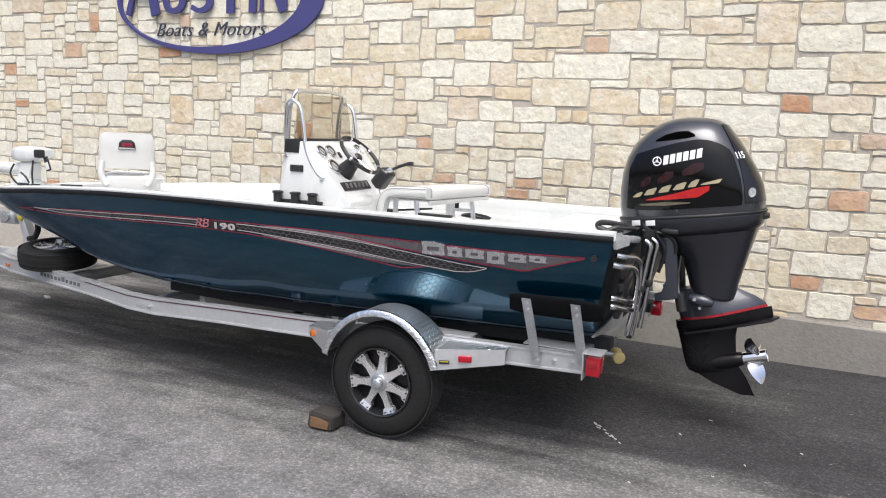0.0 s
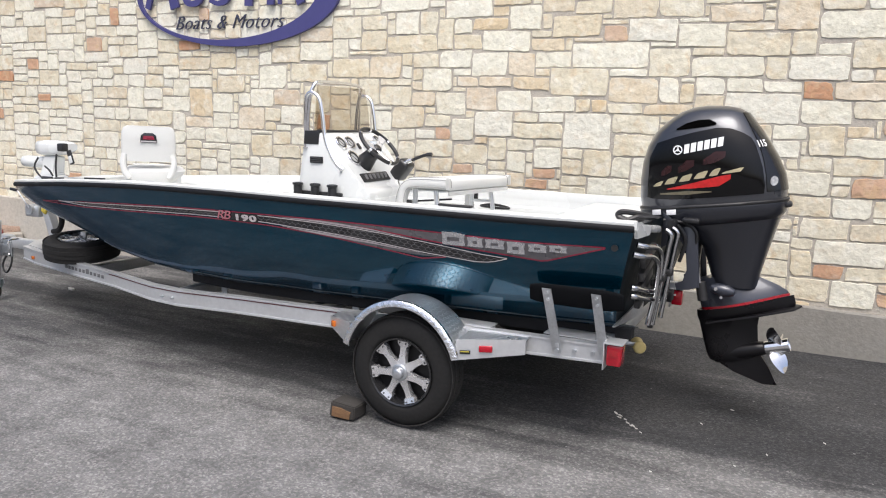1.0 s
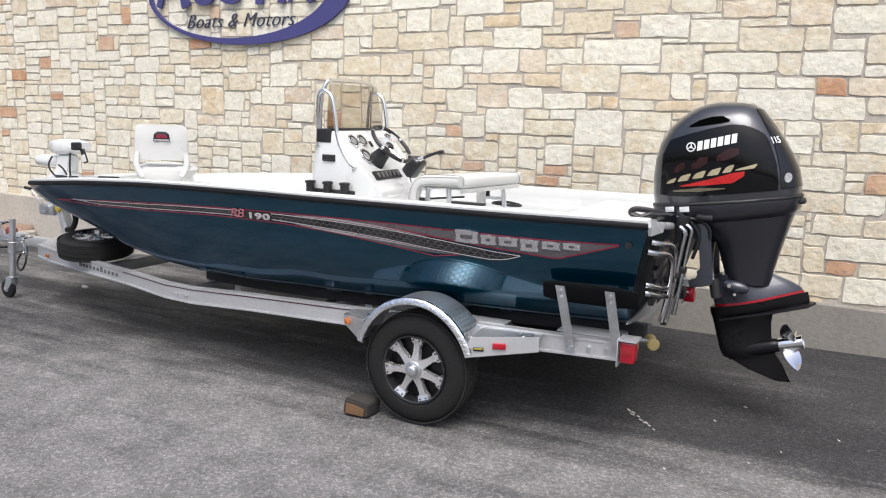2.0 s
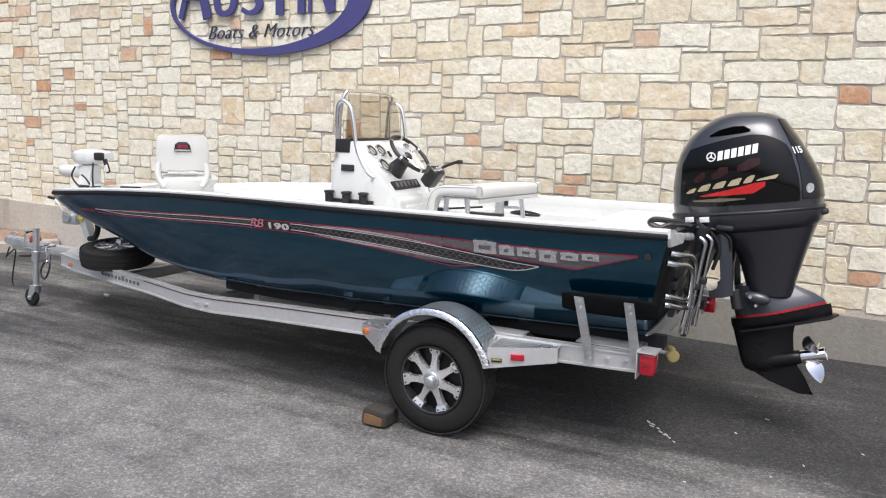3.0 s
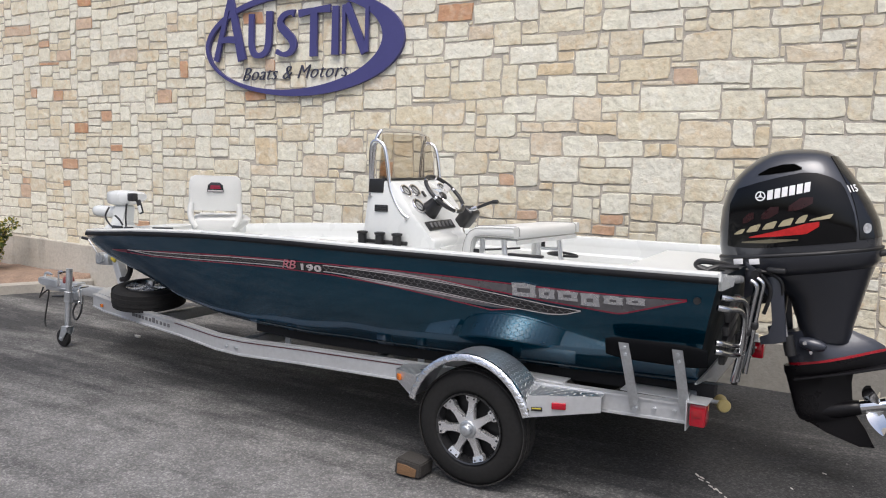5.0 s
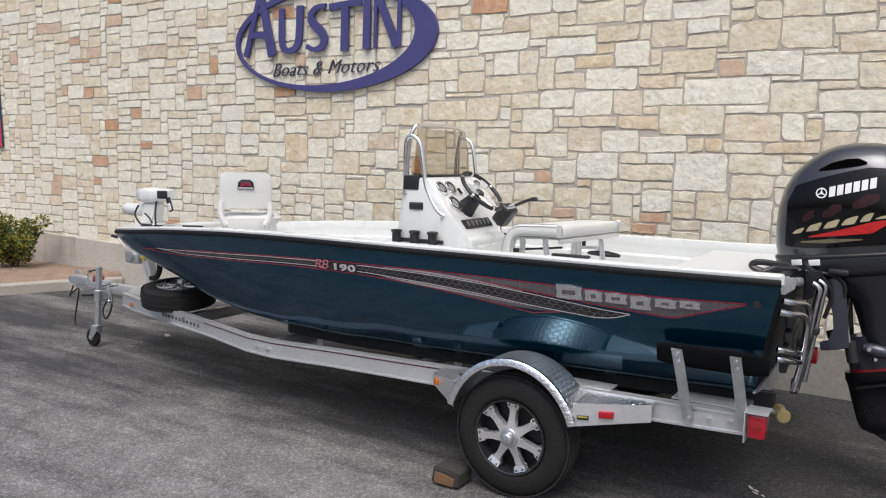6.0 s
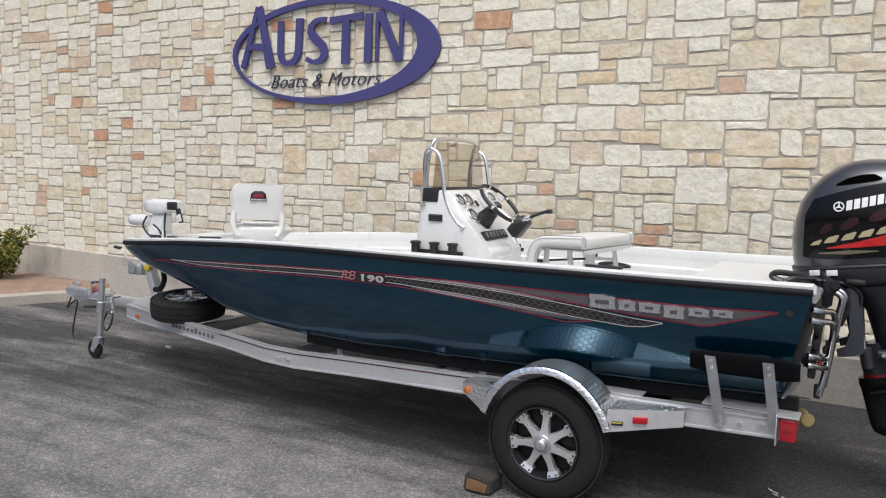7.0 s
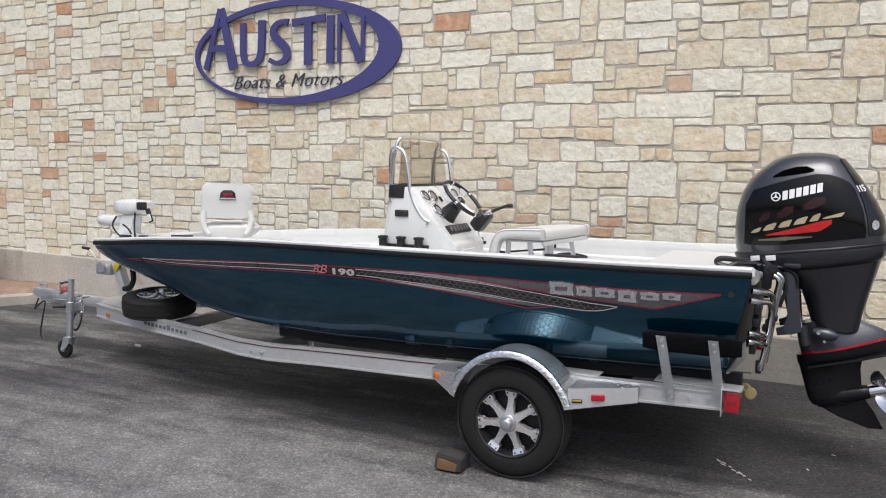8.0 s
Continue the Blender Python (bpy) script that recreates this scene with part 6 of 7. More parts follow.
# winch post with strap, bow stop and crank
WX, WY = -6.38, CY - 0.03
bm = B()
slab(bm, [(WX - 0.04, 0.54), (WX + 0.06, 0.54), (WX - 0.10, 0.92), (WX - 0.18, 0.92)], Matrix.Translation((0, WY + 0.04, 0)) @ XZ, 0.08, 0.006)
wp = part("winch_post", bm, M_ALU_PAINT, trailer, "aluminium winch post")
bm = B()
box(bm, (WX - 0.27, WY, 0.84), (0.20, 0.12, 0.11), 0.015)
rod(bm, (WX - 0.27, WY - 0.09, 0.86), (WX - 0.27, WY + 0.09, 0.86), 0.05, seg=18)
part("winch", bm, M_GALV, wp, "galvanised hand winch")
bm = B()
tube(bm, [(WX - 0.25, WY - 0.10, 0.87), (WX - 0.28, WY - 0.12, 0.94), (WX - 0.36, WY - 0.13, 1.035)], 0.007, 8)
part("winch_crank", bm, M_GALV, wp)
bm = B()
rod(bm, (WX - 0.36, WY - 0.13, 1.04), (WX - 0.44, WY - 0.14, 1.05), 0.015, seg=12)
part("crank_grip", bm, M_BLACK, wp)
bm = B()
box(bm, (WX - 0.10, WY - 0.035, 0.87), (0.07, 0.045, 0.085), 0.012, Matrix.Rotation(0.5, 4, "Y"))
part("winch_strap", bm, mat("strap_yellow", (0.50, 0.40, 0.05), 0.7, var=0.15, fine=200), wp, "yellow webbing strap")
bm = B()
tube(bm, smooth_line([(WX - 0.02, WY - 0.03, 0.66), (WX + 0.06, WY - 0.03, 0.68), (WX + 0.11, WY - 0.03, 0.76), (WX + 0.10, WY - 0.03, 0.87)], 6), 0.026, 10)
part("bow_stop", bm, M_RUBBER, wp, "black rubber bow stop")
bm = B()
box(bm, W(5.42, -0.02, 0.985), (0.12, 0.05, 0.07), 0.012)
part("bow_eye", bm, M_CHROME, boat)

# ---- the outboard motor ----
MY = 4.60
outboard = thing("outboard_motor", (-0.45, MY, 0.28), "large black four-stroke outboard motor hung on the transom", "outboard motor")
M_COWL = mat("gloss_black_cowl", (0.058, 0.061, 0.070), 0.30, 0.5, var=0.1, scale=3, fine=300, rough_var=0.03, coat=0.7)
M_GREY = mat("dark_grey_paint", (0.015, 0.0165, 0.023), 0.34, 0.2, var=0.12, scale=3, fine=400, rough_var=0.05, coat=0.6)

M_POD = mat("blue_grey_paint", (0.034, 0.038, 0.052), 0.32, 0.2, var=0.12, scale=3, fine=400, rough_var=0.05, coat=0.5)


def oval(x0, x1, hw, z, tilt=0.0, n=40, sq=2.6):
    """A rounded ring between x0 and x1 with half width hw."""
    cx, rx = (x0 + x1) / 2, (x1 - x0) / 2
    out = []
    for k in range(n):
        a = 2 * math.pi * k / n
        c, s = math.cos(a), math.sin(a)
        x = cx + rx * math.copysign(abs(c) ** (2 / sq), c)
        y = MY + hw * math.copysign(abs(s) ** (2 / sq), s)
        out.append((x, y, z + tilt * (x - cx)))
    return out


# front is towards the boat; rings from the cowl's foot to its crown
COWL = [(-0.835, 0.005, 0.225, 1.375, 0.13), (-0.850, 0.004, 0.237, 1.44, 0.12), (-0.855, -0.018, 0.243, 1.54, 0.10), (-0.848, -0.062, 0.243, 1.64, 0.08), (-0.825, -0.113, 0.236, 1.73, 0.06),
        (-0.78, -0.163, 0.22, 1.81, 0.04), (-0.72, -0.208, 0.196, 1.87, 0.03), (-0.645, -0.25, 0.155, 1.925, 0.02), (-0.57, -0.30, 0.10, 1.955, 0.01), (-0.49, -0.37, 0.04, 1.968, 0.0)]
bm = B()
loft(bm, [oval(*r[:4], tilt=r[4]) for r in COWL])
cowl = part("cowling", bm, M_COWL, outboard, "gloss black engine cowling", smooth=60)
bm = B()
loft(bm, [oval(*r) for r in ((-0.80, -0.012, 0.205, 1.262, 0.17), (-0.838, 0.010, 0.230, 1.30, 0.15), (-0.845, 0.018, 0.238, 1.36, 0.14), (-0.843, 0.014, 0.234, 1.378, 0.13))])
part("bottom_cowling", bm, M_GREY, outboard, "dark grey lower cowling", smooth=60)
bm = B()
loft(bm, [oval(*r) for r in ((-0.37, -0.115, 0.11, 0.88, 0.0), (-0.40, -0.098, 0.125, 0.98, 0.0), (-0.445, -0.065, 0.15, 1.12, 0.05), (-0.56, -0.032, 0.185, 1.23, 0.12), (-0.78, -0.008, 0.205, 1.29, 0.16))])
part("midsection", bm, M_GREY, outboard, "dark grey drive shaft housing", smooth=60)


def cowl_side(x, z, out=0.0, port=True):
    """A place on the cowl's flank."""
    prev = None
    for x0, x1, hw, zc, tilt in COWL:
        zz = zc + tilt * (x - (x0 + x1) / 2)
        if zz >= z and prev:
            t = (z - prev[3]) / max(1e-6, zz - prev[3])
            a, b, h = (p + (q - p) * t for p, q in zip(prev[:3], (x0, x1, hw)))
            break
        prev = (x0, x1, hw, zz)
        a, b, h = x0, x1, hw
    e = min(0.999, abs((x - (a + b) / 2) / ((b - a) / 2)))
    y = h * (1 - e ** 2.6) ** (1 / 2.6) + out
    return Vector((x, MY - y if port else MY + y, z))


# dark spine over the rear of the cowl, standing a little proud of it
SPINE = [(1.36, -0.095), (1.45, -0.100), (1.55, -0.112), (1.65, -0.136), (1.75, -0.172), (1.81, -0.206), (1.87, -0.240), (1.925, -0.278)]
bm = B()
rings = []
for x0, x1, hw, zc, tilt in COWL[1:-2]:
    cx, rx = (x0 + x1) / 2, (x1 - x0) / 2
    edge = lerp_table(SPINE, zc + tilt * 0.2)[0]
    a_ = math.acos(max(0.02, min(0.98, (edge - cx) / rx)) ** 1.3)
    ring = []
    for lift in (0.0045, -0.004):
        for k in range(17):
            a = a_ * (k / 8 - 1) * (1 if lift > 0 else -1)
            c, sn = math.cos(a), math.sin(a)
            x = cx + (rx + lift) * abs(c) ** (2 / 2.6)
            ring.append((x, MY + (hw + lift) * math.copysign(abs(sn) ** (2 / 2.6), sn), zc + tilt * (x - cx) + lift * 0.6))
    rings.append(ring)
loft(bm, rings)
part("rear_spine", bm, mat("spine_black", (0.006, 0.006, 0.007), 0.16, var=0.1, coat=0.3), cowl, "gloss black rear spine of the cowling", smooth=45)
M_PANEL = mat("gloss_black_panel", (0.003, 0.003, 0.0035), 0.10, var=0.1, scale=3, fine=300, rough_var=0.03, ior=1.38)
for port in (True, False):
    f = (lambda x, z, o=0.0, port=port: cowl_side(x, z, o, port))
    PAN = [(-0.785, 1.40, 1.645), (-0.745, 1.395, 1.735), (-0.63, 1.40, 1.776), (-0.506, 1.415, 1.813), (-0.40, 1.43, 1.838), (-0.326, 1.44, 1.836), (-0.26, 1.45, 1.815), (-0.205, 1.457, 1.782), (-0.165, 1.463, 1.70), (-0.135, 1.467, 1.62), (-0.115, 1.47, 1.52)]
    cp_ = ribbon("side_panel", PAN, f, M_PANEL, cowl, "gloss black side panel", out=0.003, step=0.02, across=10)
    VENT = [(-0.635, 1.815, 1.823), (-0.58, 1.822, 1.858), (-0.51, 1.834, 1.880), (-0.45, 1.845, 1.885), (-0.41, 1.856, 1.866)]
    ribbon("air_vent", VENT, f, mat("vent_black", (0.001, 0.001, 0.001), 0.9, ior=1.1), cowl, "dark air intake slot", out=0.004, step=0.015, across=4)
    M_GOLD = mat("graphic_gold", (0.50, 0.44, 0.28), 0.35, 0.4, var=0.1)
    M_VRED = mat("graphic_scarlet", (0.45, 0.013, 0.013), 0.35, var=0.3, scale=14)
    M_VDARK = mat("graphic_dark_red", (0.022, 0.003, 0.004), 0.3, var=0.4, scale=14)
    M_VWHITE = mat("graphic_white", (0.78, 0.78, 0.78), 0.35)
    # brand marks as plain shapes
    bm = B()
    cen = (-0.612, 1.699)
    ring = []
    for r0, r1 in ((0.021, 0.028), (0.0, 0.008)):
        for k in range(24):
            a, b = 2 * math.pi * k / 24, 2 * math.pi * (k + 1) / 24
            bm.faces.new([bm.verts.new(f(cen[0] + r * math.cos(q), cen[1] + r * math.sin(q), 0.0055)) for r, q in ((r1, a), (r1, b), (r0 + 1e-4, b), (r0 + 1e-4, a))])
    for k in range(3):
        a = 2 * math.pi * k / 3 + math.pi / 2
        bm.faces.new([bm.verts.new(f(cen[0] + r * math.cos(a) - w * math.sin(a), cen[1] + r * math.sin(a) + w * math.cos(a), 0.0055)) for r, w in ((0.0, -0.003), (0.023, -0.003), (0.023, 0.003), (0.0, 0.003))])
    part("badge_ring", bm, M_VWHITE, cp_, "white ring mark", smooth=0)
    for k in range(6):
        x0_ = -0.575 + 0.0375 * k
        s_ = 0.262
        zl, zh = 1.678 + s_ * (x0_ + 0.575), 1.732 + s_ * (x0_ + 0.575)
        ribbon("mark_bar", [(x0_, zl, zh), (x0_ + 0.029, zl + s_ * 0.029, zh + s_ * 0.029)], f, M_VWHITE, cp_, out=0.0055, step=0.01, across=2)
    for x0_, w_, h_ in ((-0.745, 0.06, 0.022), (-0.675, 0.075, 0.034), (-0.59, 0.075, 0.034), (-0.505, 0.075, 0.034), (-0.42, 0.06, 0.036), (-0.35, 0.115, 0.014)):
        zb = 1.470 + 0.262 * (x0_ + 0.745)
        ribbon("gold_bar", [(x0_, zb, zb + 0.004), (x0_ + 0.018, zb + 0.002, zb + h_), (x0_ + w_ - 0.014, zb + 0.262 * w_ * 0.6, zb + h_ + 0.262 * w_ * 0.9), (x0_ + w_, zb + h_ * 0.8 + 0.262 * w_, zb + h_ + 0.262 * w_)], f, M_GOLD, cp_, out=0.006, step=0.008, across=2)
    ribbon("red_wedge", [(-0.66, 1.458, 1.464), (-0.50, 1.478, 1.512), (-0.36, 1.500, 1.560), (-0.30, 1.545, 1.572)], f, M_VRED, cp_, out=0.005, step=0.015, across=3)
    ribbon("gold_flash", [(-0.70, 1.425, 1.432), (-0.55, 1.435, 1.458), (-0.40, 1.462, 1.468)], f, mat("graphic_dull_gold", (0.14, 0.125, 0.08), 0.35, var=0.3), cp_, out=0.0045, step=0.015, across=2)
    for x0_, w_, h0, h1 in ((-0.70, 0.06, 1.535, 1.60), (-0.60, 0.09, 1.565, 1.64), (-0.46, 0.12, 1.62, 1.70)):
        ribbon("shadow_bar", [(x0_, h0, h0 + 0.03), (x0_ + w_ * 0.5, h0 + 0.012, h1), (x0_ + w_, h1 - 0.03, h1 + 0.005)], f, M_VDARK, cp_, out=0.0045, step=0.015, across=2)
    bm = B()
    cen = (-0.068, 1.545)
    bm.faces.new([bm.verts.new(f(cen[0] + 0.020 * math.cos(2 * math.pi * k / 20), cen[1] + 0.028 * math.sin(2 * math.pi * k / 20), 0.0095)) for k in range(20)])
    part("round_badge", bm, mat("badge_silver", (0.50, 0.50, 0.50), 0.4, 0.4, var=0.3, scale=60), cowl, "small round silver badge", smooth=0)
    n_ = 1 if port else -1
    for x0_, y0_, z0_, turn in ((-0.7125, 0.208, 1.315, -23), (-0.6225, 0.232, 1.324, -11)):
        bm = B()
        box(bm, (x0_, MY - n_ * y0_, z0_), (0.058, 0.005, 0.032), 0.001, Matrix.Rotation(n_ * radians(turn), 4, "Z") @ Matrix.Rotation(radians(-9), 4, "Y"))
        part("warning_label", bm, M_VWHITE, outboard, "white warning label")
# the power figure on the shoulder
cu_ = bpy.data.curves.new("power_figure", "FONT")
cu_.body = "115"
cu_.size = 0.058
cu_.offset = 0.0016
cu_.extrude = 0.0008
cu_.align_x, cu_.align_y = "CENTER", "CENTER"
fig = new("power_figure", cu_)
hang(fig, cowl)
q0, qx, qz = cowl_side(-0.155, 1.755, 0.019), cowl_side(-0.135, 1.758, 0.021), cowl_side(-0.158, 1.775, 0.019)
ex = (qx - q0).normalized()
ez = (qz - q0)
ez = (ez - ex * ez.dot(ex)).normalized()
fig.matrix_basis = Matrix.Translation(q0) @ Matrix((ex, ez, ex.cross(ez))).transposed().to_4x4()
cu_.materials.append(M_VWHITE)
# seam band between the cowl halves, rear latch
bm = B()
loft(bm, [oval(*r) for r in ((-0.842, 0.012, 0.233, 1.366, 0.135), (-0.850, 0.020, 0.241, 1.372, 0.135), (-0.850, 0.020, 0.241, 1.384, 0.13), (-0.840, 0.010, 0.231, 1.390, 0.13))], caps=False)
part("cowl_seam", bm, M_BLACK, outboard, "black rubber cowl seam", smooth=60)
bm = B()
box(bm, (0.012, MY - 0.05, 1.405), (0.05, 0.07, 0.035), 0.012, Matrix.Rotation(radians(-15), 4, "Y"))
part("cowl_latch", bm, M_BLACK, outboard)
# lower unit in its own tilted axes: a aft, d down
TL = radians(16.6)
AFT, DOWN = Vector((math.cos(TL), 0, math.sin(TL))), Vector((math.sin(TL), 0, -math.cos(TL)))
LO0 = Vector((-0.456, MY, 0.70))


def G(a, d, y=0.0):
    return LO0 + AFT * a + DOWN * d + Vector((0, y, 0))


def foil(a0, a1, hw, d, n=28, tip=0.35):
    """A stream-lined section across the strut at depth d."""
    out = []
    for k in range(n):
        t = 2 * math.pi * k / n
        c, s = math.cos(t), math.sin(t)
        x = (a0 + a1) / 2 - (a1 - a0) / 2 * c
        fr = (x - a0) / (a1 - a0)
        out.append(G(x, d, hw * s * (1.0 if fr < tip else max(0.1, 1 - ((fr - tip) / (1 - tip)) ** 1.6))))
    return out


bm = B()
loft(bm, [foil(0.06, 0.36, 0.085, -0.19), foil(0.05, 0.385, 0.088, -0.155), foil(0.035, 0.43, 0.092, -0.12), foil(0.03, 0.50, 0.098, -0.07), foil(0.03, 0.545, 0.104, -0.025), foil(0.03, 0.55, 0.106, -0.004)])
part("exhaust_housing", bm, M_POD, outboard, "dark blue-grey exhaust housing", smooth=60)
bm = B()
loft(bm, [foil(0.029, 0.552, 0.109, -0.009), foil(0.029, 0.553, 0.109, 0.006)])
part("red_stripe", bm, mat("stripe_scarlet", (0.30, 0.006, 0.015), 0.3, var=0.1, coat=0.5), outboard, "thin scarlet stripe")
M_LOWER = mat("satin_black", (0.0075, 0.007, 0.0082), 0.32, var=0.15, scale=5, fine=90, ior=1.33)
bm = B()
loft(bm, [foil(0.0, 0.575, 0.105, 0.006), foil(-0.005, 0.575, 0.10, 0.05), foil(0.0, 0.57, 0.085, 0.075), foil(0.0, 0.36, 0.06, 0.098), foil(0.0, 0.335, 0.05, 0.16), foil(0.0, 0.32, 0.048, 0.24), foil(0.0, 0.315, 0.052, 0.285), foil(0.01, 0.315, 0.05, 0.33), foil(0.05, 0.315, 0.03, 0.36)])
lu = part("gearcase", bm, M_LOWER, outboard, "black lower unit", smooth=50)
bm = B()
slab(bm, [(0.05, -0.10), (0.35, -0.115), (0.56, -0.085), (0.605, 0.0), (0.56, 0.085), (0.35, 0.115), (0.05, 0.10)], Matrix.Translation(G(0, 0.088)) @ Matrix((AFT, Vector((0, 1, 0)), AFT.cross(Vector((0, 1, 0))))).transposed().to_4x4(), 0.012, 0.003)
part("ventilation_plate", bm, M_LOWER, lu, "black anti-ventilation plate")
bm = B()
lathe(bm, [(0.0, 0.03), (0.022, 0.04), (0.040, 0.07), (0.048, 0.12), (0.050, 0.20), (0.047, 0.28), (0.042, 0.325), (0.038, 0.33)], Matrix.Translation(G(0.02, 0.305)) @ AFT.to_track_quat("Z", "Y").to_matrix().to_4x4(), 26)
part("torpedo", bm, M_LOWER, lu)
bm = B()
sk = [(0.0, 0.30), (0.31, 0.33), (0.345, 0.43), (0.368, 0.545), (0.29, 0.53), (0.14, 0.43)]
loft(bm, [[G(a, d, y * (1.0 if d < 0.45 else 0.5)) for a, d in sk] for y in (-0.012, 0.012)])
part("skeg", bm, M_LOWER, lu)
PM = Matrix.Translation(G(0.34, 0.305)) @ AFT.to_track_quat("Z", "Y").to_matrix().to_4x4()
bm = B()
lathe(bm, [(0.036, 0.0), (0.040, 0.02), (0.038, 0.10), (0.044, 0.145), (0.040, 0.15), (0.026, 0.13), (0.0, 0.13)], PM, 24)
pr = part("propeller", bm, M_CHROME, outboard, "polished steel propeller")
for k in range(3):
    bm = B()
    phi = 2 * math.pi * k / 3 + 0.42
    ex_ = DOWN * math.cos(phi) + Vector((0, -1, 0)) * math.sin(phi)
    q = Matrix.Translation(PM.translation) @ Matrix((ex_, AFT.cross(ex_), AFT)).transposed().to_4x4()
    rings = []
    for i in range(9):
        t = i / 8
        r = 0.034 + 0.135 * t
        w = 0.050 * math.sin(math.pi * min(1, 0.22 + 0.78 * t)) ** 0.7 + 0.006
        tw = radians(58 - 24 * t)
        ring = []
        for s_, h in ((-1, 0), (-0.4, 0.004), (0.4, 0.004), (1, 0), (0.4, -0.002), (-0.4, -0.002)):
            a = s_ * w
            ring.append(q @ Vector((r, a * math.cos(tw), 0.07 + a * math.sin(tw) + 0.02 * t + h)))
        rings.append(ring)
    loft(bm, rings)
    part("propeller_blade", bm, M_CHROME, pr, smooth=60)
# lower mount pod and trim bolt
bm = B()
lathe(bm, [(0.0, -0.075), (0.022, -0.068), (0.034, -0.035), (0.037, 0.0), (0.034, 0.04), (0.020, 0.07), (0.0, 0.078)], Matrix.Translation((-0.30, MY - 0.135, 0.865)) @ Matrix.Rotation(radians(98), 4, "Y"), 22)
part("mount_cover", bm, M_POD, outboard, "dark grey mount cover")
for x, z, r in ((-0.335, 0.875, 0.012), (-0.30, 0.825, 0.010)):
    bm = B()
    rod(bm, (x, MY - 0.15, z), (x, MY - 0.176, z), r, seg=6)
    part("mount_bolt", bm, M_CHROME, outboard)
# clamp and swivel brackets, trim ram
for y in (MY - 0.17, MY + 0.17):
    bm = B()
    slab(bm, [(-0.62, 1.30), (-0.52, 1.31), (-0.465, 1.20), (-0.45, 1.06), (-0.43, 0.87), (-0.49, 0.852), (-0.565, 0.838), (-0.575, 0.88), (-0.525, 0.90), (-0.505, 0.97), (-0.52, 1.10), (-0.60, 1.20)], Matrix.Translation((0, y + 0.016, 0)) @ XZ, 0.032, 0.006)
    part("clamp_bracket", bm, M_POD, outboard, "dark grey clamp bracket")
bm = B()
loft(bm, [oval(*r, n=24) for r in ((-0.50, -0.44, 0.05, 0.86, 0.0), (-0.53, -0.46, 0.06, 1.0, 0.0), (-0.58, -0.45, 0.09, 1.2, 0.0), (-0.62, -0.42, 0.10, 1.28, 0.0))])
part("swivel_bracket", bm, M_BLACK, outboard, "black swivel bracket", smooth=60)
bm = B()
rod(bm, (-0.490, MY - 0.145, 1.20), (-0.425, MY - 0.145, 0.84), 0.014, seg=12)
part("trim_ram", bm, M_CHROME, outboard, "bright trim ram")
bm = B()
rod(bm, (-0.430, MY - 0.145, 0.90), (-0.405, MY - 0.145, 0.79), 0.032, seg=14)
part("ram_cylinder", bm, M_BLACK, outboard)
# hoses and control cables over the transom
for pts, r in (([(-0.78, 4.34, 1.275), (-0.86, 4.30, 1.262), (-0.925, 4.30, 1.285), (-0.90, 4.30, 1.312), (-0.80, 4.34, 1.302), (-0.72, 4.40, 1.276), (-0.60, 4.46, 1.262)], 0.018), ([(-0.86, 4.24, 1.268), (-0.80, 4.28, 1.292), (-0.74, 4.35, 1.285), (-0.68, 4.42, 1.272), (-0.62, 4.48, 1.262)], 0.014),
               ([(-0.70, 4.35, 1.278), (-0.60, 4.38, 1.262), (-0.53, 4.40, 1.16), (-0.56, 4.42, 1.02)], 0.012), ([(-0.66, 4.36, 1.278), (-0.54, 4.39, 1.262), (-0.47, 4.41, 1.20), (-0.48, 4.44, 1.05)], 0.010),
               ([(-0.80, 4.28, 1.288), (-0.70, 4.36, 1.282), (-0.62, 4.44, 1.262)], 0.014)):
    bm = B()
    tube(bm, smooth_line(pts, 7), r, 8)
    part("control_hose", bm, M_BLACK, outboard, "black control hose")
bm = B()
rod(bm, (-0.60, 4.28, 1.265), (-0.60, 4.92, 1.265), 0.022, seg=14)
part("steering_cylinder", bm, M_BLACK, outboard, "black steering cylinder")
bm = B()
box(bm, (-0.50, 4.36, 1.285), (0.10, 0.05, 0.03), 0.01)
part("steering_link", bm, M_BLACK, outboard)
# jack plate between transom and motor
for y in (4.36, 4.84):
    bm = B()
    slab(bm, [(-0.665, 1.10), (-0.61, 1.14), (-0.60, 1.28), (-0.665, 1.32)], Matrix.Translation((0, y + 0.006, 0)) @ XZ, 0.012, 0.002)
    part("jack_plate", bm, M_GREY, outboard, "dark grey jack plate")

# ---- boarding ladder folded on the transom ----
M_STEEL = mat("ladder_steel", (0.56, 0.57, 0.58), 0.14, 1.0, var=0.08, scale=14, fine=60, rough_var=0.06)
ladder = thing("boarding_ladder", (-0.58, 4.0, 0.72), "folded stainless boarding ladder on the transom", "ladder")
for xa, ya, za, xb, yb_ in ((-0.552, 3.99, 1.25, -0.628, 4.04), (-0.545, 4.17, 1.24, -0.618, 4.24)):
    bm = B()
    tube(bm, smooth_line([(xa - 0.03, ya, za + 0.015), (xa, ya, za - 0.015), (xa - 0.012, ya + 0.01, za - 0.10), ((xa + xb) / 2, (ya + yb_) / 2, 0.97), (xb, yb_, 0.70)], 6), 0.0155, 12)
    part("ladder_rail", bm, M_STEEL, ladder, "polished steel rail")
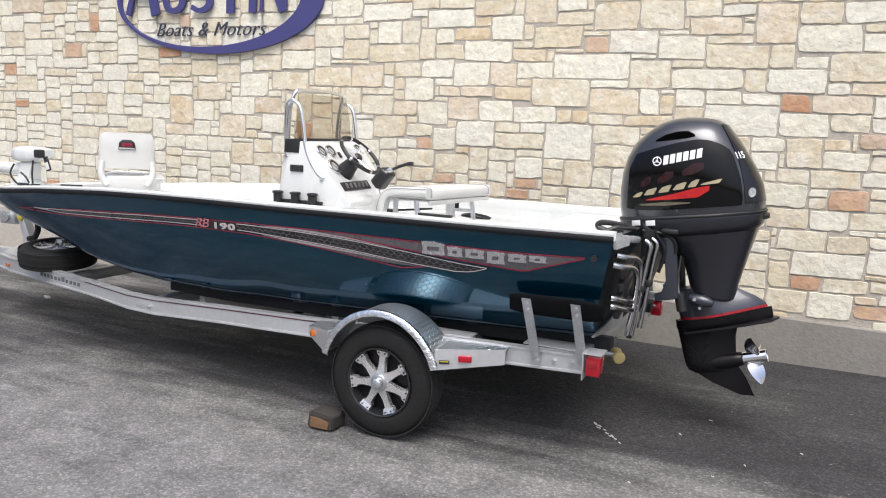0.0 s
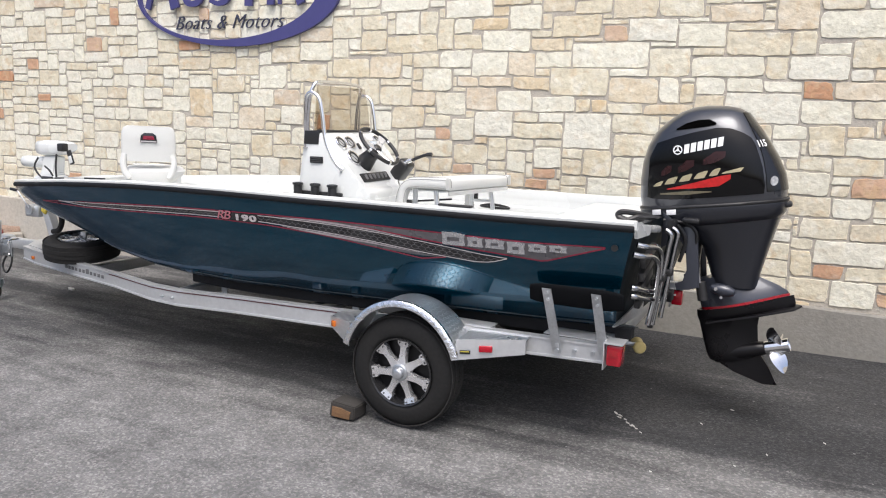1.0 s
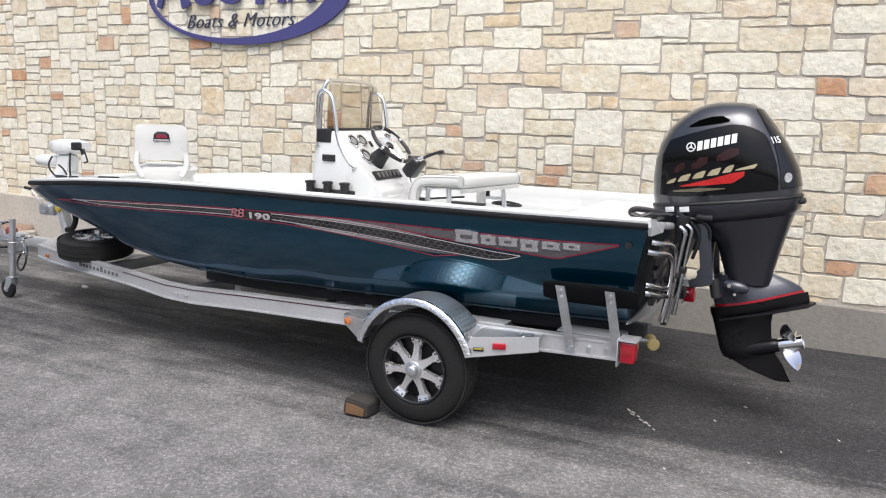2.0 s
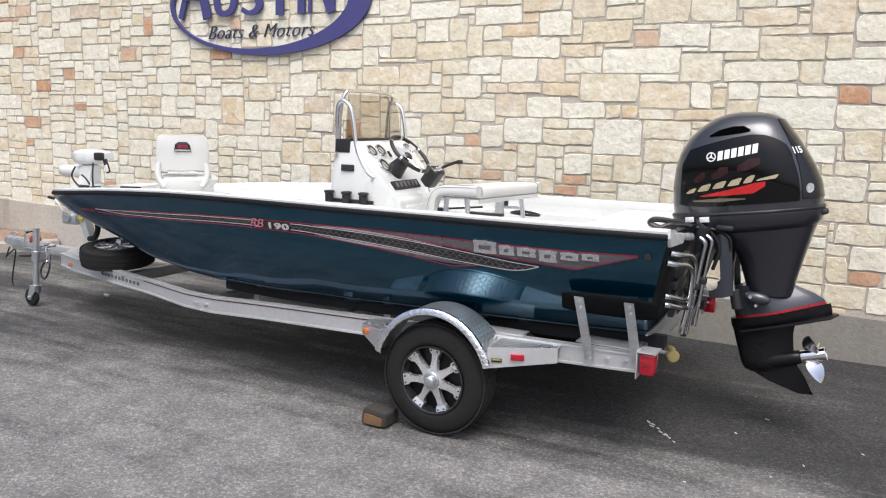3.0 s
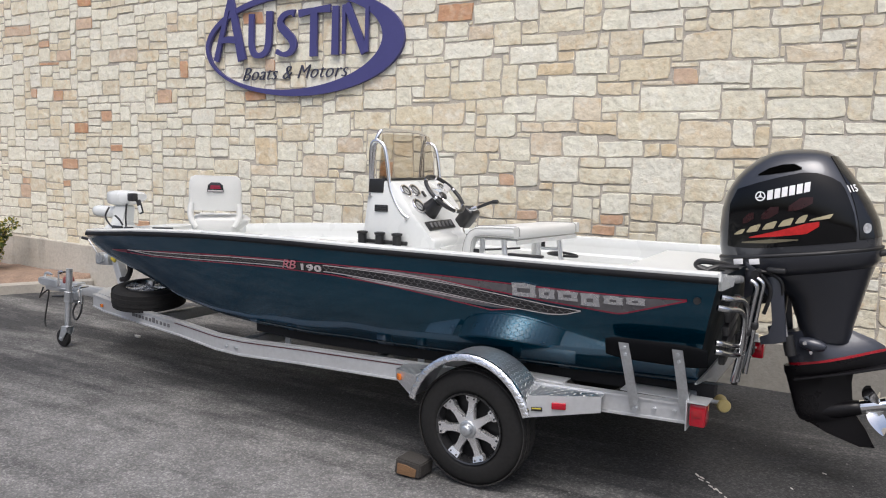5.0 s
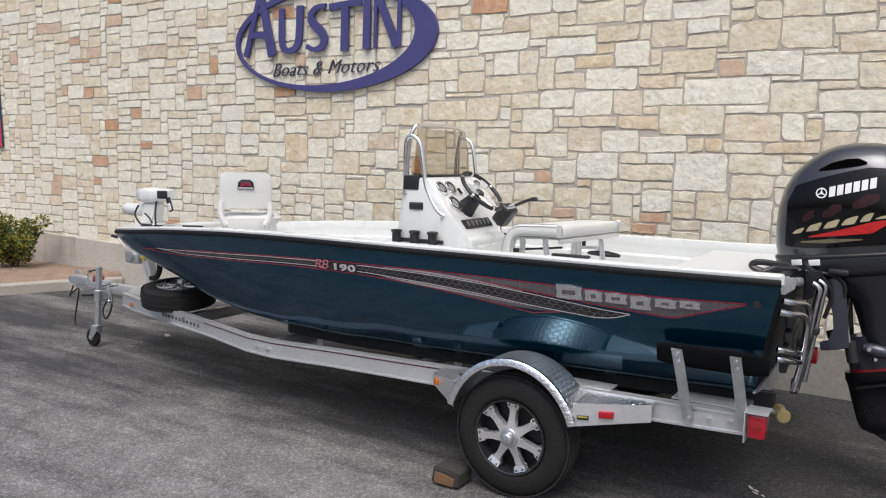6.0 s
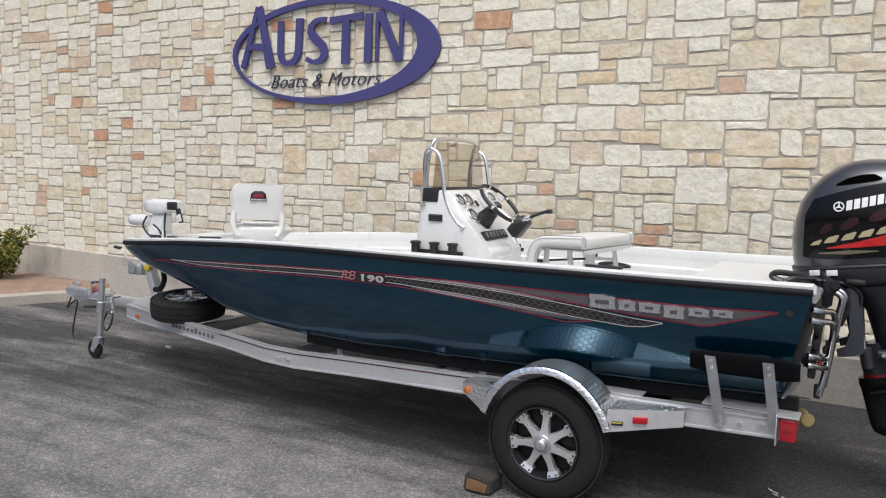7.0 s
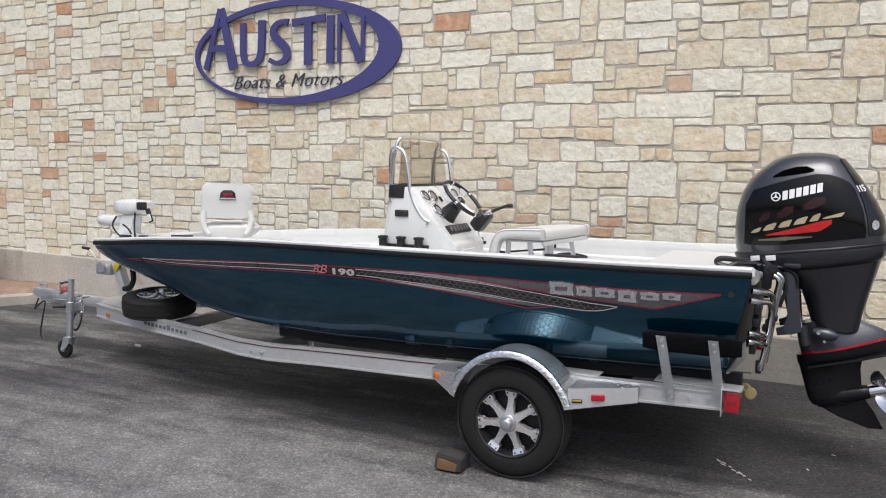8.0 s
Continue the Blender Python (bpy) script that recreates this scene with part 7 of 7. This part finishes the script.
for z, y in ((1.165, 3.62), (1.205, 3.70)):
    bm = B()
    tube(bm, smooth_line([(-0.668, y - 0.04, z + 0.01), (-0.625, y - 0.01, z), (-0.585, y + 0.08, z - 0.012), (-0.572, y + 0.15, z - 0.06), (-0.578, y + 0.19, z - 0.14), (-0.590, y + 0.22, z - 0.26), (-0.622, y + 0.25, 0.74)], 6), 0.0155, 12)
    part("ladder_bar", bm, M_STEEL, ladder, "polished steel side bar")
for z in (0.995, 0.950):
    bm = B()
    tube(bm, smooth_line([(-0.670, 3.60, z), (-0.645, 3.62, z - 0.005), (-0.615, 3.72, z - 0.03), (-0.598, 3.83, z - 0.055)], 6), 0.0155, 12)
    part("ladder_rung", bm, M_STEEL, ladder, "polished steel rung")
for z, x in ((1.135, -0.640), (1.065, -0.645), (0.995, -0.650), (0.915, -0.655)):
    bm = B()
    box(bm, (x, 3.84, z), (0.035, 0.30, 0.052), 0.010, Matrix.Rotation(radians(12), 4, "X"))
    part("ladder_step", bm, M_BLACK, ladder, "black step pad")
for y, x in ((3.86, -0.594), (4.02, -0.590), (4.20, -0.582)):
    bm = B()
    box(bm, (x, y, 0.985), (0.05, 0.06, 0.04), 0.01)
    part("ladder_hinge", bm, M_BLACK, ladder, "black hinge block")
# transom fittings: bare aluminium corner, trim tab bracket
bm = B()
loft(bm, [[(x_ - 0.012, y_, z0_), (x_, y_, z0_), (x_, y_, z1_), (x_ - 0.012, y_, z1_)] for x_, y_, z0_, z1_ in ((-0.772, 3.72, 0.735, 0.742), (-0.755, 3.95, 0.715, 0.765), (-0.735, 4.25, 0.700, 0.800), (-0.733, 4.30, 0.705, 0.800))])
part("transom_foot", bm, M_GALV, boat, "bare aluminium transom bracket")
bm = B()
box(bm, (-0.64, 4.05, 0.715), (0.035, 0.03, 0.08), 0.008)
part("transducer", bm, M_BLACK, boat, "black transducer under the transom")

# ---- wheel chock ----
chock = thing("wheel_chock", (-2.345, 3.475, 0.0), "worn wooden block wedged before the wheel", "chock")
bm = B()
slab(bm, [(-2.43, 0.0), (-2.255, 0.0), (-2.245, 0.085), (-2.42, 0.100)], Matrix.Translation((0, 3.555, 0)) @ XZ, 0.155, 0.0)
bmesh.ops.bevel(bm, geom=list(bm.edges), offset=0.008, segments=2, affect="EDGES")
for v_ in bm.verts:
    v_.co += Vector([0.006 * noise.noise(v_.co * 30 + Vector((k * 9, 0, 0))) for k in range(3)])
part("block", bm, M_WOOD_DARK, chock, "grey weathered wooden block")
bm = B()
slab(bm, [(-2.41, 0.008), (-2.285, 0.006), (-2.275, 0.055), (-2.345, 0.070), (-2.405, 0.072)], Matrix.Translation((0, 3.403, 0)) @ XZ, 0.010, 0.002)
part("end_grain", bm, M_WOOD, chock, "paler sawn end")

# ---- scraps on the asphalt ----
M_SCRAP = mat("pale_scrap", (0.60, 0.58, 0.54), 0.8, var=0.2)
sc_rng = random.Random(5)
spots = [(-0.87 + 0.026 * k + sc_rng.uniform(-0.012, 0.012), 4.35 - 0.028 * k + sc_rng.uniform(-0.015, 0.015), sc_rng.uniform(0.010, 0.022)) for k in range(9)]
spots += [(-6.60, 4.92, 0.055), (-0.35, 4.45, 0.010), (0.05, 4.15, 0.012), (-0.1, 3.9, 0.010), (0.35, 4.5, 0.012), (-0.5, 3.6, 0.010), (-0.2, 4.8, 0.012)]
for x, y, s in spots:
    bm = B()
    pts = [(s * sc_rng.uniform(0.7, 1.5) * math.cos(a), s * 0.38 * sc_rng.uniform(0.5, 1.2) * math.sin(a)) for a in [2 * math.pi * i / 7 for i in range(7)]]
    slab(bm, pts, Matrix.Translation((x, y, 0.001)) @ Matrix.Rotation(sc_rng.uniform(-1.2, -0.3), 4, "Z"), 0.004 if s < 0.05 else 0.015, 0.0)
    tagged(part("paper_scrap", bm, M_SCRAP, None, smooth=0), "small pale scrap lying on the asphalt", "litter", "scraps on the asphalt")

# ---- shrub in the planting bed ----
def shrub(name, c, rx, rz, seed, leaves):
    """A dense shrub: branching stems and many small leaves in uneven clumps."""
    r_ = random.Random(seed)
    th = thing(name, c, "green and yellow evergreen shrub in mulch", "shrub", "shrubs by the wall")
    c = Vector(c)
    bm = B()
    clumps = []
    for k in range(20):
        a = r_.uniform(0, 2 * math.pi)
        up = r_.uniform(0.30, 1.12)
        q = c + Vector((rx * 0.85 * math.cos(a) * r_.uniform(0.2, 1), rx * 0.85 * math.sin(a) * r_.uniform(0.2, 1), rz * up))
        mid = c.lerp(q, 0.5) + Vector((r_.uniform(-0.04, 0.04), r_.uniform(-0.04, 0.04), 0.05))
        tube(bm, smooth_line([c + Vector((r_.uniform(-0.04, 0.04), r_.uniform(-0.04, 0.04), 0)), mid, q], 4), [0.014 - 0.0011 * i for i in range(9)], 6)
        clumps += [(q, rx * r_.uniform(0.13, 0.24)), (q.lerp(mid, 0.5), rx * r_.uniform(0.14, 0.24)), (mid, rx * r_.uniform(0.16, 0.28))]
    part("stems", bm, mat("bark", (0.10, 0.07, 0.045), 0.9), th)
    verts, faces = [], []
    for k in range(leaves):
        q, s = clumps[r_.randrange(len(clumps))]
        d = Vector((r_.gauss(0, 1), r_.gauss(0, 1), r_.gauss(0, 1))).normalized()
        p = q + d * s * r_.uniform(0.55, 1.08)
        if p.z < c.z + 0.02:
            continue
        l, w_ = r_.uniform(0.03, 0.055), r_.uniform(0.011, 0.019)
        ax = (d + Vector((r_.uniform(-0.7, 0.7), r_.uniform(-0.7, 0.7), r_.uniform(-0.2, 0.9)))).normalized()
        sd_ = ax.orthogonal().normalized()
        sd_.rotate(Matrix.Rotation(r_.uniform(0, 6.28), 3, ax))
        n = len(verts)
        verts += [p, p + ax * l * 0.5 + sd_ * w_, p + ax * l, p + ax * l * 0.5 - sd_ * w_]
        faces.append((n, n + 1, n + 2, n + 3))
    me = bpy.data.meshes.new("foliage")
    me.from_pydata([tuple(v) for v in verts], [], faces)
    me.materials.append(leaf_mat())
    tagged(hang(new("foliage", me), th), kind="stuff")
    return th


def leaf_mat():
    m = mat("leaf", (0.07, 0.10, 0.025), 0.5, var=0.3, scale=6, fine=40)
    n, ln = m.node_tree.nodes, m.node_tree.links
    g = n.new("ShaderNodeNewGeometry")
    cr = n.new("ShaderNodeValToRGB")
    cr.color_ramp.elements[0].color = (0.035, 0.070, 0.016, 1)
    cr.color_ramp.elements[1].color = (0.46, 0.36, 0.06, 1)
    cr.color_ramp.elements.new(0.55).color = (0.12, 0.155, 0.028, 1)
    ln.new(g.outputs["Random Per Island"], cr.inputs["Fac"])
    ln.new(cr.outputs["Color"], n[m["mul"]].inputs["A"])
    return m


shrub("shrub", (-11.18, 5.95, 0.17), 0.47, 0.66, 3, 8000)

# ---- the wall's stones ----
CELL = 0.025
IX0, IX1, IZ0, IZ1 = -560, 128, 8, 208
rng = random.Random(11)
taken = {}
stones = []


def claim(i, j, w, h, tone):
    for a in range(i, i + w):
        for b in range(j, j + h):
            taken[a, b] = len(stones)
    stones.append([i, j, w, h, tone])


def free(i, j, w=1, h=1):
    return IX0 <= i and i + w <= IX1 and IZ0 <= j and j + h <= IZ1 and not any((a, b) in taken for a in range(i, i + w) for b in range(j, j + h))


# the stones that stand out, by tone: column, course, width, height
RUST = [(-460, 143, 25, 4), (-416, 104, 9, 6), (-412, 126, 13, 6), (-398, 86, 12, 5), (-330, 101, 11, 7), (-313, 115, 6, 7), (-268, 101, 12, 5), (-191, 67, 7, 6),
    (-163, 130, 15, 7), (-134, 65, 6, 5), (-126, 52, 8, 3), (-95, 48, 9, 4), (-92, 52, 9, 4), (-68, 102, 9, 5), (-1, 83, 9, 6), (7, 25, 10, 5),
    (16, 52, 12, 7), (23, 72, 13, 5), (27, 17, 13, 4)]
TAN = [(-367, 123, 23, 7), (-265, 67, 16, 4), (-263, 71, 14, 12), (-234, 66, 15, 10), (-214, 77, 14, 6), (-180, 129, 11, 5), (-165, 89, 15, 9), (-149, 122, 11, 5),
    (-145, 78, 10, 6), (-125, 86, 9, 4), (-121, 77, 13, 9), (-119, 107, 14, 5), (-116, 86, 14, 4), (-110, 112, 5, 4), (-104, 90, 11, 9), (-102, 85, 15, 5),
    (-95, 99, 13, 5), (-65, 81, 18, 9), (-52, 77, 17, 4), (-32, 108, 17, 6), (-11, 105, 13, 12), (8, 83, 18, 6), (13, 72, 8, 3), (19, 89, 12, 4)]
WHITE_WEST = [(-394, 106, 21, 8), (-359, 102, 20, 7), (-332, 96, 17, 5), (-322, 128, 22, 8), (-280, 73, 17, 7), (-249, 73, 12, 9), (-241, 59, 14, 7), (-227, 76, 13, 8),
    (-222, 84, 15, 9), (-210, 69, 12, 8), (-205, 60, 12, 8), (-183, 97, 8, 8), (-180, 134, 16, 5), (-180, 125, 12, 4), (-175, 117, 15, 7), (-164, 137, 20, 5),
    (-160, 115, 22, 7), (-153, 106, 11, 9), (-147, 128, 18, 7)]
WHITE_MIDDLE = [(-140, 84, 13, 9), (-134, 75, 13, 9), (-133, 93, 14, 7), (-131, 112, 20, 7), (-129, 128, 10, 9), (-127, 65, 10, 8), (-126, 106, 7, 6), (-119, 90, 15, 9),
    (-117, 67, 16, 10), (-115, 99, 20, 8), (-108, 77, 13, 8), (-104, 107, 13, 9), (-94, 77, 17, 6), (-93, 93, 13, 6), (-91, 73, 10, 4), (-81, 64, 18, 13),
    (-79, 93, 28, 9), (-79, 117, 11, 4), (-59, 102, 17, 8)]
WHITE_EAST = [(-47, 82, 7, 8), (-42, 100, 16, 8), (-36, 90, 23, 7), (-25, 75, 23, 10), (-21, 114, 10, 4), (-13, 85, 12, 4), (-6, 89, 17, 8), (-4, 52, 14, 8),
    (-1, 75, 15, 8), (2, 102, 19, 9), (3, 97, 8, 4), (7, 30, 22, 8), (12, 89, 7, 4), (12, 45, 11, 7), (13, 16, 14, 9), (14, 65, 13, 6),
    (15, 111, 13, 7), (21, 102, 8, 6), (29, 32, 10, 7)]
CREAM_WEST = [(-269, 92, 19, 6), (-250, 93, 15, 6), (-246, 82, 16, 8), (-235, 90, 13, 8), (-227, 55, 12, 9), (-215, 95, 15, 7), (-205, 87, 19, 8), (-198, 74, 14, 12),
    (-183, 89, 18, 8), (-183, 105, 14, 9), (-170, 79, 10, 10), (-169, 100, 12, 7), (-168, 124, 9, 6), (-160, 78, 15, 8), (-157, 99, 23, 7), (-154, 69, 15, 9),
    (-145, 93, 12, 6), (-142, 106, 8, 9), (-139, 70, 12, 5), (-138, 119, 12, 9), (-134, 100, 7, 12), (-127, 100, 12, 6), (-126, 119, 14, 4), (-119, 123, 18, 8),
    (-119, 131, 11, 6)]
CREAM_EAST = [(-111, 116, 16, 6), (-101, 67, 19, 6), (-91, 113, 12, 9), (-87, 104, 18, 8), (-87, 83, 22, 10), (-79, 112, 14, 5), (-65, 110, 15, 10), (-51, 90, 14, 10),
    (-49, 110, 15, 9), (-34, 114, 12, 5), (-26, 97, 20, 8), (-13, 89, 7, 8), (-6, 97, 8, 8), (-2, 45, 13, 7), (0, 60, 9, 5), (0, 17, 13, 8),
    (2, 111, 13, 7), (2, 38, 15, 7), (2, 65, 11, 10), (10, 59, 15, 6), (12, 93, 18, 9), (14, 77, 12, 6), (17, 25, 14, 4), (23, 46, 16, 6)]
for rows, tone in ((RUST, 1), (TAN, 2), (WHITE_WEST, 3), (WHITE_MIDDLE, 3), (WHITE_EAST, 3), (CREAM_WEST, 0), (CREAM_EAST, 0)):
    for i, j, w, h in rows:
        if free(i, j, w, h):
            claim(i, j, w, h, tone)
# the rest is laid course by course between them, in steps of two cells
for j in range(IZ0, IZ1, 2):
    i = IX0
    while i < IX1:
        if not free(i, j, 2, 2):
            i += 1
            continue
        run = 2
        while run < 36 and free(i + run, j, 1, 2):
            run += 1
        h = rng.choices((3, 4, 5, 6, 7, 8, 9, 10), (10, 18, 15, 22, 12, 14, 5, 4) if i > -190 else (14, 24, 22, 22, 10, 6, 2, 0))[0]
        w = max(5, round(h * rng.uniform(1.0, 2.1) + rng.uniform(0, 3))) if i > -190 else max(6, round(h * rng.uniform(1.2, 2.4) + rng.uniform(0, 4)))
        if run < 34 and run - w < 6:
            w = run if run <= 20 else run // 2
        # keep upright joints from running on over the joint below
        for shift in (0, 2, -2, 3):
            e, rest = i + w + shift, run - w - shift
            if w + shift > 3 and (rest == 0 or rest > 4) and taken.get((e - 1, j - 1)) == taken.get((e, j - 1)):
                w += shift
                break
        w = min(w, run)
        if w < h:
            h = max(3, w + rng.choice((0, 1, 2)))
        while h > 2 and not free(i, j, w, h):
            h -= 1
        r_ = rng.random()
        # the far end of the wall is laid in whiter stone
        cream = 0.62 if i > -190 else 0.36
        claim(i, j, w, h, 0 if r_ < cream or w < 5 else 3 if r_ < 0.96 else 2 if r_ < 0.988 or i > -250 else 1)
        i += w
# each stone is dressed to fill the gaps beside it
for n_, st in enumerate(stones):
    for _ in range(2):
        i, j, w, h, tone = st
        for di, dj, strip in ((-1, 0, (i - 1, j, 1, h)), (0, 0, (i + w, j, 1, h)), (0, -1, (i, j - 1, w, 1)), (0, 0, (i, j + h, w, 1))):
            if free(*strip):
                for a in range(strip[0], strip[0] + strip[2]):
                    for b in range(strip[1], strip[1] + strip[3]):
                        taken[a, b] = n_
                st[0] += di
                st[1] += dj
                st[2 if strip[2] == 1 and strip[3] == h else 3] += 1
                break


def warp(x, z):
    """Hand-laid courses wander a little."""
    p = Vector((x * 1.9, z * 2.3, 0.0))
    return x + 0.008 * noise.noise(p), z + 0.009 * noise.noise(p + Vector((0, 0, 7.3)))


def stone_mesh(i, j, w, h, verts, faces):
    """One split-faced stone: ragged outline, chipped arris, uneven face."""
    g = 0.0085
    x0, x1, z0, z1 = i * CELL + g, (i + w) * CELL - g, j * CELL + g, (j + h) * CELL - g
    cx, cz, hx, hz = (x0 + x1) / 2, (z0 + z1) / 2, (x1 - x0) / 2, (z1 - z0) / 2
    nx, nz = max(2, min(9, w // 2)), max(2, min(6, h // 2))
    out = [(-1 + 2 * k / nx, -1) for k in range(nx)] + [(1, -1 + 2 * k / nz) for k in range(nz)] + [(1 - 2 * k / nx, 1) for k in range(nx)] + [(-1, 1 - 2 * k / nz) for k in range(nz)]
    n = len(out)
    rag = min(1.0, min(hx, hz) / 0.06)
    skew, slope = rag * rng.uniform(-0.007, 0.007), rag * rng.uniform(-0.006, 0.006)
    proud = rng.uniform(-0.003, 0.006)
    pts = []
    for a, b in out:
        corner = abs(a) == 1 and abs(b) == 1
        cut = rag * rng.choice((0.0, 0.001, 0.003, 0.006, 0.011)) if corner else 0.0
        pts.append(warp(cx + a * (hx - cut) + skew * b + rag * rng.uniform(-0.0055, 0.0045), cz + b * (hz - cut * 0.8) + slope * a + rag * rng.uniform(-0.0055, 0.0045)))
    mid = warp(cx + rng.uniform(-0.3, 0.3) * hx, cz + rng.uniform(-0.3, 0.3) * hz)
    s = len(verts)
    for x, z in pts:
        verts.append((x, MORTAR_Y + 0.01, z))
    for x, z in pts:
        verts.append((x, MORTAR_Y - 0.002, z))
    for (x, z), (a, b) in zip(pts, out):
        inset = min(0.0032, hz * 0.3) * rng.uniform(0.2, 1.3)
        verts.append((x - a * inset, WALL_Y - 0.002 - proud + rng.uniform(-0.003, 0.002), z - b * inset))
    verts.append((mid[0], WALL_Y - 0.003 - proud + rng.uniform(-0.004, 0.003), mid[1]))
    for r in range(2):
        for k in range(n):
            a, b = s + r * n + k, s + r * n + (k + 1) % n
            faces.append((a, b, b + n, a + n))
    for k in range(n):
        faces.append((s + 2 * n + k, s + 2 * n + (k + 1) % n, s + 3 * n))


def stone_object(name, verts, faces, material):
    me = bpy.data.meshes.new(name)
    me.from_pydata(verts, [], faces)
    me.materials.append(material)
    me.shade_smooth()
    me.set_sharp_from_angle(angle=radians(18))
    return hang(new(name, me), wall)


FAR = (M_STONE_FAR, stone_mat("limestone_red_far", RED_RAMP, "island"), stone_mat("limestone_ochre_far", OCHRE_RAMP, "island"), stone_mat("limestone_white_far", WHITE_RAMP, "island", 0.2))
far = [([], []) for _ in FAR]
count = 0
for i, j, w, h, tone in stones:
    if (j + h) * CELL < sill_z((i + w / 2) * CELL) + 0.03:
        continue
    if -184 <= i <= 40 and j < 132 and w * h > 20 and count < 300:
        v_, f_ = [], []
        stone_mesh(i, j, w, h, v_, f_)
        stone_object("stone", v_, f_, (M_STONE, M_STONE_RED, M_STONE_OCHRE, M_STONE_WHITE)[tone])
        count += 1
    else:
        stone_mesh(i, j, w, h, *far[tone])
for (v_, f_), material in zip(far, FAR):
    tagged(stone_object("stonework", v_, f_, material), kind="stuff")
